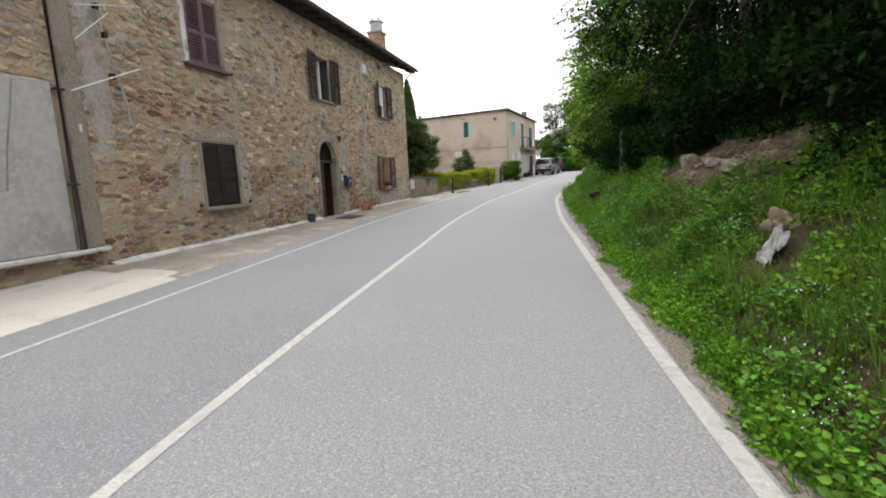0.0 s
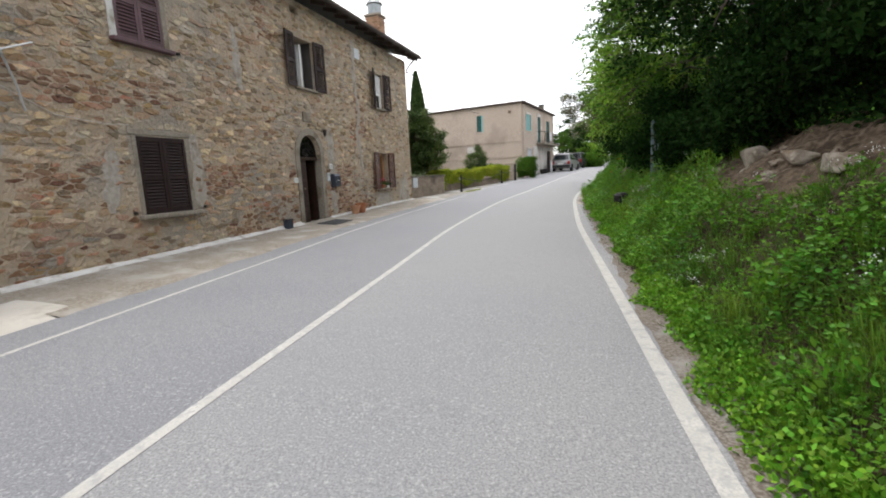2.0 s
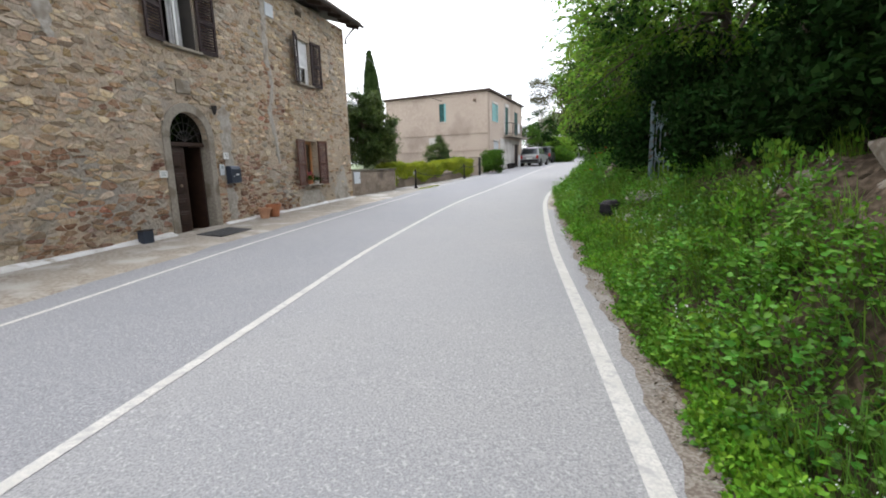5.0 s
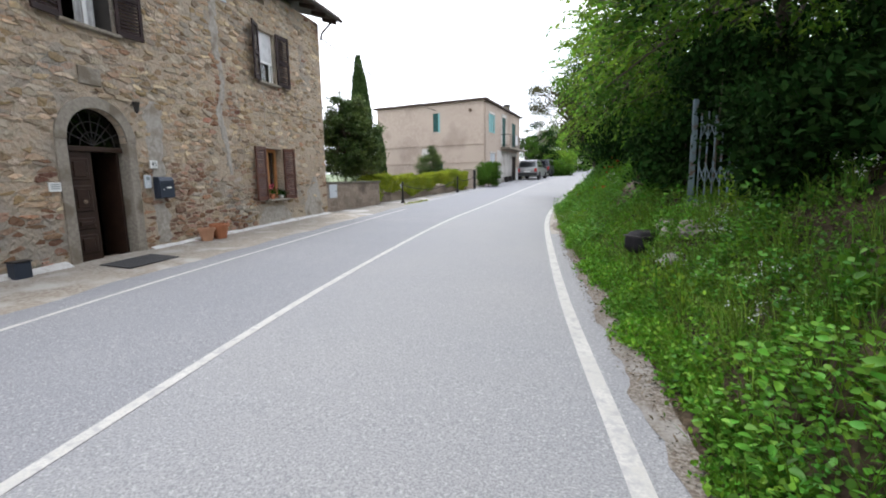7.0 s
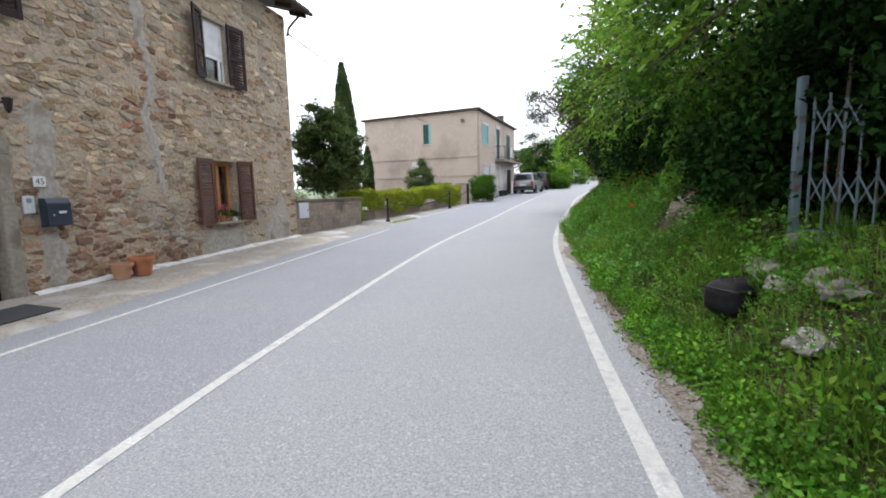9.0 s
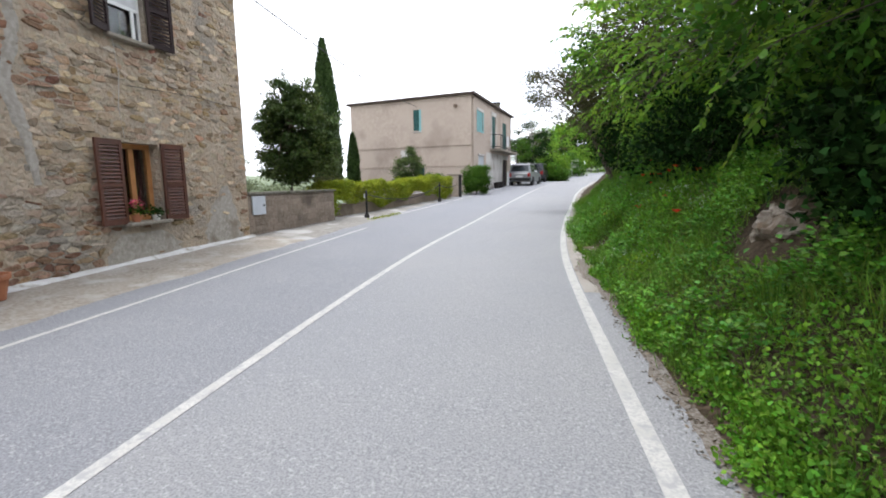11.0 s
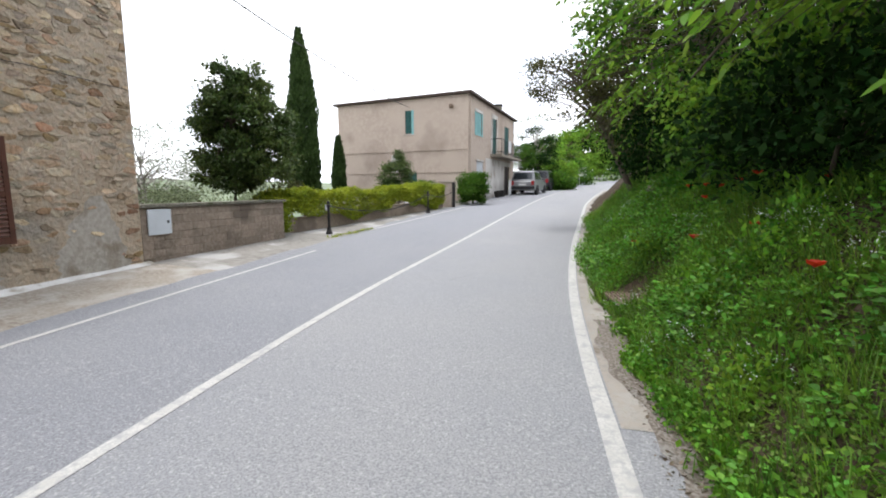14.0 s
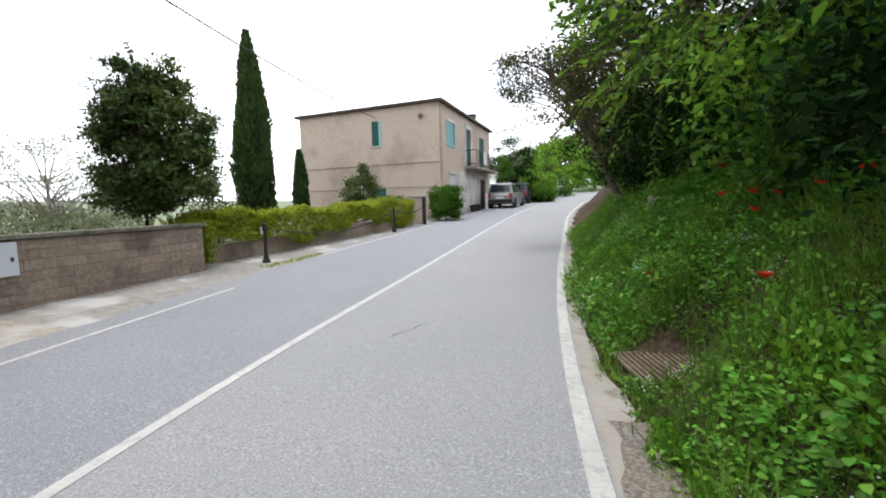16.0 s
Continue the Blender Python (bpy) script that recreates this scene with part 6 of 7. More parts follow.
def cypress(x, y, z0, z1, r, label):
    c = empty("cypress", label=label, category="cypress tree")
    g0 = float(terrain(x, y)) - 0.1
    part("trunk", tube([(x, y, g0), (x, y, z0 + 0.6), (x, y, z1 - 0.6)], 0.12, 8, None, 0.03), M["bark"], c)
    n = int(24000 * min(1.0, (z1 - z0) * r / 4.5)) + 2500
    k = rng.uniform(0, 1, n) ** 0.8
    a = rng.uniform(0, 2 * math.pi, n)
    rr = r * np.interp(k, [0, 0.06, 0.3, 0.6, 0.85, 1], [0.55, 0.85, 1, 0.78, 0.38, 0.02]) * (1 + 0.14 * np.sin(3 * a + 9 * k) + 0.1 * np.sin(7 * a - 17 * k)) * rng.uniform(0.55, 1.04, n)
    p = np.stack([x + rr * np.cos(a), y + rr * np.sin(a), z0 + (z1 - z0) * k], 1)
    out = np.stack([np.cos(a) * 0.35, np.sin(a) * 0.35, np.full(n, 1.0)], 1)
    v, f = leaves(p, out, 0.20, 0.07, 0.22)
    raw("foliage", v, f, M["cypress"], c)
    return c


cypress(-4.4, 36.3, 0.4, 8.05, 0.70, "tall slender dark green cypress behind the hedge")
cypress(-5.5, 42.0, 0.8, 4.2, 0.36, "small slender cypress beside the rendered house")


def shrub(name, at, radii, clumps, per, spread, leaf, material, label, category="shrub"):
    b = empty(name, label=label, category=category)
    p, o, c = crown_points(at, radii, clumps, per, spread, 0.55, -0.8)
    v, f = leaves(p, o * 0.7 + np.array([0, 0, 0.3]), *leaf)
    raw("foliage", v, f, M[material], b)
    g0 = float(terrain(at[0], at[1]))
    part("stem", tube([(at[0], at[1], g0 - 0.1), (at[0] + 0.05, at[1], at[2])], 0.018 if name == "hanging_shrub" else 0.05, 6, None, 0.012), M["bark"], b)
    return b


shrub("conifer", (-0.78, 38.6, 1.75), (0.74, 0.7, 1.0), 75, 110, 0.13, (0.11, 0.04), "leafe", "small bushy evergreen standing behind the hedge", "conifer tree")
shrub("conifer", (-0.78, 38.6, 2.6), (0.26, 0.26, 0.6), 26, 80, 0.09, (0.10, 0.035), "leafe", "pointed top of the small bushy evergreen", "conifer tree")
shrub("bush", (2.5, 40.4, 1.38), (0.66, 0.70, 0.82), 90, 150, 0.12, (0.08, 0.05), "leaf", "rounded clipped green bush beside the gate pillar", "bush")
shrub("bush", (0.15, 23.2 + 17, 1.3), (0.5, 0.5, 0.5), 20, 90, 0.12, (0.07, 0.045), "leaf", "green bush inside the garden", "bush")
# shrubs peeping over the block wall and pale tree in the valley
for x, y, z, r in ((-1.9, 25.6, 0.95, 0.5), (-2.6, 27.0, 1.0, 0.55), (-0.95, 29.3, 1.1, 0.5), (-2.2, 30.6, 1.0, 0.6), (-3.5, 28.6, 0.9, 0.8)):
    shrub("garden_shrub", (x, y, z), (r, r, 0.45), 26, 60, 0.14, (0.07, 0.035), "leafg" if x < -1.5 else "leafb", "loose grey green shrub behind the block wall", "shrub")
tree("blossom_tree", (-6.2, 29.7), [((-6.2, 29.7, 2.0), (1.8, 1.8, 1.4), 190, 44, 0.17)], 0.07, (0.06, 0.04), "leafp", "sparse pale blossoming tree beyond the wall", "greybark", limbs=36)
tree("blossom_tree", (-13.0, 36.0), [((-13.0, 36.0, 1.6), (2.6, 2.4, 1.5), 50, 18, 0.2)], 0.1, (0.11, 0.06), "leafp", "sparse pale blossoming tree beyond the wall", "greybark", limbs=20)
for x, y, z, r in ((-12, 26, -0.4, 1.6), (-15, 33, -0.6, 2.2), (-20, 44, -1.2, 2.5), (-11, 43, 0.2, 1.4), (-18, 27, -1.4, 2.4)):
    shrub("valley_shrub", (x, y, z), (r * 1.3, r, r * 0.7), 40, 60, 0.3, (0.18, 0.11), "leafg", "pale grey green shrubs on the slope beyond the wall", "shrub")
# far wooded hills across the valley
hx = rng.uniform(-700, -240, 5200)
hy = rng.uniform(-60, 310, 5200)
hz = terrain(hx, hy)
fw = np.stack([hx, hy, hz + rng.uniform(0, 3, 5200)], 1)
v, f = leaves(fw, np.tile(np.array([[0, 0, 0.4]]), (5200, 1)), 5.0, 4.5, 0.8)
tagged(raw("far_woods", v, f, M["leafb"]), label="far woods on the hill across the valley", category="woods", kind="stuff")

# greenery along the road past the second house
tree("tree", (4.9, 60.0), [((4.9, 60.0, 4.3), (1.5, 1.5, 2.4), 60, 110, 0.25)], 0.14, (0.16, 0.08), "leafd", "dark bushy tree beyond the parked cars")
tree("tree", (3.6, 57.5), [((3.6, 57.5, 3.2), (1.3, 1.3, 1.7), 40, 110, 0.25)], 0.1, (0.16, 0.08), "leaf", "leafy tree beside the rendered house")
tree("blossom_tree", (4.6, 66.0), [((4.6, 66.0, 6.6), (2.2, 2.0, 2.6), 50, 16, 0.25)], 0.12, (0.2, 0.12), "leafp", "thin pale tree beyond the parked cars", "greybark", limbs=24)
for x, y, z, r, m in ((6.6, 64, 2.6, 1.5, "leafl"), (8.2, 70, 2.8, 1.6, "leaf"), (7.0, 58.5, 1.75, 0.7, "leaf"), (7.6, 76, 4.0, 2.6, "leafl"), (12.5, 86, 4.4, 3.0, "leafl"), (17, 92, 5.0, 3.4, "leaf"), (6.2, 84, 5.2, 3.2, "leafb"), (20.5, 86, 5.0, 2.6, "leafl")):
    shrub("roadside_bush", (x, y, z), (r * 1.2, r, r), 46, 90, 0.26, (0.2, 0.12), m, "bright green bushes lining the far bend", "bush")
for x, y, z, r in ((14, 58, 4.2, 2.4), (17, 66, 5.0, 2.8), (21, 74, 5.4, 3.0), (15.0, 50, 4.6, 2.2), (13, 45, 4.4, 2.2)):
    tree("tree", (x, y), [((x, y, z), (r, r, r), 50, 110, 0.4)], 0.16, (0.2, 0.11), "leaf", "leafy tree on the bank at the far bend")
for x, y, z, r, m in ((10.5, 96, 6.4, 4.2, "leafl"), (15.5, 100, 7.4, 4.6, "leaf"), (21.5, 98, 7.6, 4.6, "leafl"), (6.0, 98, 6.0, 4.0, "leaf"), (27, 96, 7.5, 4.5, "leaf"), (13, 108, 8.5, 5.0, "leafb"), (22, 110, 9.0, 5.0, "leaf")):
    shrub("roadside_bush", (x, y, z), (r * 1.15, r, r), 70, 110, 0.5, (0.4, 0.26), m, "leafy thicket on the hillside beyond the bend", "bush")
sg = empty("road_sign", label="pale blank road sign seen at the far bend", category="road sign")
gz = float(terrain(9.3, 70.0))
part("panel", box((8.9, 69.98, 2.7), (9.75, 70.02, 3.6), 0.01), M["ceramic"], sg)
for x in (9.05, 9.6):
    part("post", tube([(x, 70.05, gz - 0.2), (x, 70.05, 3.6)], 0.03, 6), M["alu"], sg)


# ---- parked cars ----
def car(name, at, heading, paint, label, wagon=True):
    c = empty(name, label=label, category="car")
    m = Matrix.Translation(at) @ Matrix.Rotation(heading, 4, "Z")

    def put(u, v, w):
        return m @ Vector((w, u, v))

    W = 0.84
    low = [(0.0, 0.38), (0.0, 0.92), (0.08, 1.0), (2.9, 1.0), (4.05, 0.94), (4.3, 0.8), (4.34, 0.42), (4.0, 0.3), (0.3, 0.3)]
    bm = prism(low, 2 * W, lambda u, v, w: put(u, v, w - W))
    bmesh.ops.bevel(bm, geom=[e for e in bm.edges], offset=0.05, segments=2, affect="EDGES")
    part("body", bm, paint, c)
    cab = [(0.06, 0.98), (0.30, 1.56), (0.6, 1.64), (1.9, 1.64), (2.35, 1.52), (2.95, 0.98)]
    bm = bmesh.new()
    rows = [[bm.verts.new(put(u, v, s * (W - 0.03 - (v - 0.98) * 0.22))) for u, v in cab] for s in (-1, 1)]
    bm.faces.new(rows[0]), bm.faces.new(rows[1][::-1])
    for i in range(len(cab)):
        j = (i + 1) % len(cab)
        bm.faces.new((rows[0][i], rows[0][j], rows[1][j], rows[1][i]))
    bmesh.ops.recalc_face_normals(bm, faces=bm.faces[:])
    bmesh.ops.bevel(bm, geom=[e for e in bm.edges], offset=0.03, segments=2, affect="EDGES")
    part("cabin", bm, paint, c)

    def slab(nm, quad, material, lab=""):
        a = [Vector(put(*q)) for q in quad]
        nr = (a[1] - a[0]).cross(a[2] - a[0]).normalized() * 0.012
        b = bmesh.new()
        x = [b.verts.new(p - nr) for p in a]
        y = [b.verts.new(p + nr) for p in a]
        b.faces.new(x[::-1]), b.faces.new(y)
        for i in range(4):
            b.faces.new((x[i], x[(i + 1) % 4], y[(i + 1) % 4], y[i]))
        bmesh.ops.recalc_face_normals(b, faces=b.faces[:])
        return part(nm, b, material, c, lab)

    slab("rear_window", [(0.10, 1.06, -0.66), (0.10, 1.06, 0.66), (0.27, 1.5, 0.58), (0.27, 1.5, -0.58)], M["darkglass"])
    slab("windscreen", [(2.86, 1.05, -0.66), (2.86, 1.05, 0.66), (2.40, 1.5, 0.58), (2.40, 1.5, -0.58)], M["darkglass"])
    for s in (-1, 1):
        slab("side_window", [(0.42, 1.05, s * 0.80), (1.35, 1.05, s * 0.80), (1.35, 1.54, s * 0.69), (0.52, 1.52, s * 0.69)], M["darkglass"])
        slab("side_window", [(1.45, 1.05, s * 0.80), (2.65, 1.05, s * 0.80), (2.25, 1.5, s * 0.70), (1.45, 1.54, s * 0.69)], M["darkglass"])
        slab("tail_light", [(-0.012, 0.66, s * 0.60), (-0.012, 0.66, s * 0.80), (-0.004, 0.94, s * 0.80), (-0.004, 0.94, s * 0.60)], M["redlamp"])
        for u in (0.82, 3.5):
            wh = empty("wheel")
            wh.parent = c
            wh.matrix_world = m @ Matrix.Translation((s * 0.80, u, 0.34)) @ Matrix.Rotation(math.pi / 2, 4, "Y")
            part("tyre", lathe([(0.20, -0.09), (0.32, -0.1), (0.34, -0.05), (0.34, 0.05), (0.32, 0.1), (0.20, 0.09)], 20), M["tyre"], wh)
            part("rim", lathe([(0.19, -0.07), (0.21, 0.0), (0.19, 0.085), (0.04, 0.05)], 14), M["alu"], wh)
    bp = box((-0.82, -0.10, 0.40), (0.82, 0.02, 0.58), 0.03)
    bp.transform(m)
    part("bumper", bp, M["tyre"], c)
    slab("number_plate", [(-0.03, 0.64, -0.26), (-0.03, 0.64, 0.26), (-0.025, 0.75, 0.26), (-0.025, 0.75, -0.26)], M["ceramic"])
    return c


car("car", (4.32, 49.6, float(level(49.8)) + 0.0), math.radians(-9), M["carpaint"], "silver estate car parked with its rear to the road")
car("car", (5.15, 56.2, float(level(56.6)) + 0.0), math.radians(-11), M["cardark"], "dark car parked ahead of the silver car")


# ---- things on the bank ----
def rock(name, x, y, size, seed, material="rock", label="pale angular rock half buried in the earthy bank", lift=0.3, parts=2):
    z = float(terrain(x, y)) + size[2] * lift
    return tagged(part(name, lump((x, y, z), size, seed, 4, 0.36), M[material]), label=label, category="rock")


def broken_rock(x, y, size, seed, lift, label="pale broken rock lying on the brown earth of the bank"):
    """An angular block: the hull of scattered corners with chipped edges."""
    r = random.Random(seed)
    bm = bmesh.new()
    z = float(terrain(x, y)) + size[2] * lift
    for _ in range(16):
        d = Vector((r.uniform(-1, 1), r.uniform(-1, 1), r.uniform(-0.8, 1)))
        d = d / max(abs(d.x), abs(d.y), abs(d.z)) * r.uniform(0.75, 1.0)
        bm.verts.new((x + d.x * size[0], y + d.y * size[1], z + d.z * size[2]))
    res = bmesh.ops.convex_hull(bm, input=bm.verts[:])
    bmesh.ops.delete(bm, geom=[q for q in res["geom_interior"] if isinstance(q, bmesh.types.BMVert)], context="VERTS")
    bmesh.ops.bevel(bm, geom=bm.edges[:], offset=min(size) * 0.10, segments=1, affect="EDGES")
    return tagged(part("rock", bm, M["palerock"]), label=label, category="rock")


broken_rock(9.33, 12.15, (0.20, 0.36, 0.21), 1, 0.15, "large pale broken rock on the brown earth bank")
broken_rock(9.36, 11.05, (0.15, 0.20, 0.13), 2, 0.3)
broken_rock(9.14, 12.0, (0.09, 0.13, 0.07), 3, 0.2)
broken_rock(9.40, 10.3, (0.14, 0.22, 0.12), 4, 0.3)
broken_rock(9.15, 11.2, (0.08, 0.10, 0.05), 5, 0.2)
broken_rock(9.02, 12.75, (0.08, 0.1, 0.06), 6, 0.2)
for k in range(14):
    y = 9.7 + 0.23 * k + 0.08 * math.sin(k * 4.1)
    x = float(foot(y)) + 1.25 + 0.42 * math.sin(k * 2.7)
    rock("stone", x, y, (0.05 + 0.035 * math.sin(k * 1.9) ** 2, 0.07, 0.045), 60 + k, "rock", "brown stone lying in the loose earth of the landslip", 0.5)
# the bare landslip
ys, us = np.arange(9.3, 13.01, 0.05), np.linspace(0, 1, 31)
wide = 0.72 * np.sqrt(np.clip(1 - ((ys - 11.15) / 1.85) ** 2, 0, 1)) * (1 + 0.12 * np.sin(ys * 5.1) + 0.07 * np.sin(ys * 11))
ex = (foot(ys) + 1.42)[:, None] + wide[:, None] * (2 * us - 1)[None] * np.array([1.0])
ey = np.repeat(ys[:, None], 31, 1)
ez = terrain(ex, ey) + 0.03 + 0.030 * np.sin(ex * 13 + ey * 7) * np.sin(ey * 17 - ex * 5) + 0.022 * np.sin(ex * 29 - ey * 11) * np.sin(ey * 23 + ex * 17) - 0.04 * (np.abs(2 * us - 1) > 0.99)[None]
ei = (np.arange(len(ys) - 1)[:, None] * 31 + np.arange(30)[None]).ravel()
tagged(raw("bare_earth", np.stack([ex, ey, ez], -1).reshape(-1, 3), np.stack([ei, ei + 1, ei + 32, ei + 31], 1), M["earth"], smooth=True),
       label="bare brown earth of a small landslip on the bank", category="earth", kind="structure")
def outcrop(x, y, z, seed):
    """A knot of pale rubble set in earth: angular stones packed round a lump."""
    r = random.Random(seed)
    o = empty("boulder", label="pale lichen-spotted outcrop of rubble rock in the bank", category="boulder")
    part("core", lump((x, y, z), (0.24, 0.27, 0.21), seed, 4, 0.5), M["rock"], o)
    for _ in range(34):
        a, e = r.uniform(math.pi * 0.55, math.pi * 1.75), r.uniform(-0.5, 1.0)
        c = Vector((x + 0.24 * math.cos(a) * math.cos(e), y + 0.27 * math.sin(a) * math.cos(e), z + 0.22 * math.sin(e)))
        part("stone", lump(c, [r.uniform(0.03, 0.075) for _ in range(3)], r.randint(1, 99), 2, 0.5), M["palerock"], o)


outcrop(8.35, 18.98, 0.88, 7)
rock("rock", 8.27, 27.05, (0.15, 0.22, 0.24), 9, "rock", "pale stone showing through the grassy bank")
rock("rock", 9.24, 8.22, (0.15, 0.16, 0.15), 10, "rock", "earthy rock beside a plastic sheet on the bank")
for k in range(7):
    y = 15.7 + 0.2 * k + 0.05 * math.sin(k * 5)
    x = float(edge_r(y)) + 0.45 + 0.32 * abs(math.sin(k * 2.3))
    rock("stone", x, y, (0.10 + 0.05 * math.sin(k) ** 2, 0.13, 0.075), 20 + k, "graystone", "grey stone of the tumbled steps below the gate")
for k in range(9):
    y = 5.6 + 1.15 * k + 0.3 * math.sin(k * 3)
    x = float(edge_r(y)) - 0.12 + 0.06 * math.sin(k * 7)
    rock("verge_stone", x, y, (0.045, 0.05, 0.02), 40 + k, "graystone", "small pale stone lying on the gravel verge", 0.1)

ps = empty("plastic_sheet", label="crumpled translucent white plastic sheet caught on the bank", category="plastic sheet")
bm = bmesh.new()
bmesh.ops.create_grid(bm, x_segments=14, y_segments=14, size=0.5)
for q in bm.verts:
    u, w_ = q.co.x, q.co.y
    x, y = 9.05 + u * 0.17 + 0.04 * noise.noise(Vector((u * 5, w_ * 5, 1))), 7.9 + w_ * 0.22
    q.co = Vector((x, y, float(terrain(x, y)) + 0.12 + 0.09 * noise.noise(Vector((u * 6, w_ * 6, 4))) + 0.1 * u))
part("sheet", bm, M["plasticw"], ps)

bag = empty("black_bag", label="black padded travel bag dumped on the stones of the bank", category="bag")
BX, BY = 8.05, 16.52
bz = float(terrain(BX, BY)) + 0.03
bag.matrix_world = Matrix.Translation((BX, BY, 0)) @ Matrix.Rotation(radians(-58), 4, "Z") @ Matrix.Translation((-BX, -BY, 0))
bm = box((-0.15, -0.24, -0.06), (0.15, 0.24, 0.19), 0.06)
bmesh.ops.subdivide_edges(bm, edges=bm.edges[:], cuts=2, use_grid_fill=True)
for q in bm.verts:
    k = 1 + 0.10 * noise.noise(q.co * 6)
    q.co = Vector((BX + q.co.x * k, BY + q.co.y * k, bz + q.co.z * (1 + 0.10 * noise.noise(q.co * 5))))
bag_body = part("body", bm, M["bag"], bag)
bag_body.data.polygons.foreach_set("use_smooth", np.ones(len(bag_body.data.polygons), bool))
part("seam", tube([(BX + sx * 0.148, BY + sy * 0.225, bz + 0.14) for sx, sy in ((-1, -1), (1, -1), (1, 1), (-1, 1), (-1, -1))], 0.009, 5), M["iron"], bag)
part("handle", tube([(BX - 0.05, BY - 0.12, bz + 0.18), (BX - 0.11, BY - 0.09, bz + 0.188), (BX - 0.11, BY + 0.09, bz + 0.186), (BX - 0.05, BY + 0.12, bz + 0.18)], 0.012, 6), M["bag"], bag)
part("strap", tube([(BX - 0.17, BY + 0.1, bz + 0.16), (BX - 0.22, BY + 0.15, bz + 0.06), (BX - 0.24, BY + 0.24, bz - 0.02), (BX - 0.20, BY + 0.32, bz - 0.02)], 0.009, 5), M["bag"], bag)

# old folding lattice gate among the leaves
gate = empty("lattice_gate", label="old blue grey folding lattice gate overgrown by leaves", category="gate")
G0, G1 = Vector((8.66, 17.06, 0.87)), Vector((9.06, 15.94, 0.83))
ga = (G1 - G0).normalized()
part("post", box((8.60, 17.08, 0.6), (8.66, 17.16, 2.12), 0.008), M["bluegrey"], gate)
NB, GAP = 9, 0.132
HIGH = (1.08, 1.08, 1.02, 0.92, 0.62, 0.55, 0.55, 0.5, 0.5)
for k in range(NB):
    p = G0 + ga * (0.05 + GAP * k)
    part("bar", tube([p, p + Vector((0, 0, HIGH[k]))], 0.010, 6), M["bluegrey"], gate)
for k in range(NB - 1):
    for z in (0.26,) if k > 2 else (0.26, 0.80):
        a, b = G0 + ga * (0.05 + GAP * k), G0 + ga * (0.05 + GAP * (k + 1))
        for q in (0, 1):
            part("lattice", tube([a + Vector((0.012 - 0.024 * q, 0, z + (0.22 if q else 0))), b + Vector((0.012 - 0.024 * q, 0, z + (0 if q else 0.22)))], 0.008, 4), M["bluegrey"], gate)
part("rail", tube([G0 + Vector((0, 0, 0.01)), G1 + Vector((0, 0, 0.01))], 0.016, 5), M["bluegrey"], gate)
part("sill", prism([(0.0, -0.16), (1.16, -0.16), (1.16, -0.015), (0.0, -0.015)], 0.24, lambda u, v, w: G0 + ga * u + Vector((-0.11 + w, 0, v))), M["graystone"], gate, "stone step below the gate")

# shrubs round the gate; the dark leaf carries the shade they stand in
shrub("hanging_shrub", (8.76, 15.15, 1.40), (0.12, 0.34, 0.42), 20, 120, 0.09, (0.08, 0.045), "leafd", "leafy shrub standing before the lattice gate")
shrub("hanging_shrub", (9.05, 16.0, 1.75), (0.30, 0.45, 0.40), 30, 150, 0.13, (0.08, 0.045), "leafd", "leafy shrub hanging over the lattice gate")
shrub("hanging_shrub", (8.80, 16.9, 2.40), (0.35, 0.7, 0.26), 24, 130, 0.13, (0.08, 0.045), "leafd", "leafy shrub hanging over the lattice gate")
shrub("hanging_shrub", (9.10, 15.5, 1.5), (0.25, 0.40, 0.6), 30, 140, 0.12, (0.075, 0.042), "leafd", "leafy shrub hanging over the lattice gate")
# drain grate
gr = empty("drain_grate", label="rusty iron drain grate set in the roadside", category="drain grate")
GX, GY = 7.46, 23.28
slope_x = 0.04
gzz = max(float(terrain(GX + dx, GY)) - slope_x * dx for dx in (-0.3, -0.1, 0.1)) + 0.03
gm = Matrix.Translation((GX, GY, gzz)) @ Matrix.Rotation(-math.atan(slope_x), 4, "Y") @ Matrix.Rotation(math.radians(10), 4, "Z")
fr = bmesh.new()
for lo, hi in (((-0.34, -0.34, -0.02), (-0.315, 0.34, 0.012)), ((0.315, -0.34, -0.02), (0.34, 0.34, 0.012)), ((-0.315, -0.34, -0.02), (0.315, -0.315, 0.012)), ((-0.315, 0.315, -0.02), (0.315, 0.34, 0.012))):
    box(lo, hi, 0.004, fr)
fr.transform(gm)
part("frame", fr, M["rust"], gr)
for k in range(14):
    b = box((-0.286 + 0.044 * k - 0.010, -0.312, -0.012), (-0.286 + 0.044 * k + 0.010, 0.312, 0.010), 0.003)
    b.transform(gm)
    part("bar", b, M["rust"], gr)
# flat black slab under the bars, pit shade put into its colour
pit = box((-0.31, -0.31, -0.06), (0.31, 0.31, -0.03))
pit.transform(gm)
part("pit", pit, M["tyre"], gr, "black slab standing in for the shade below the bars")

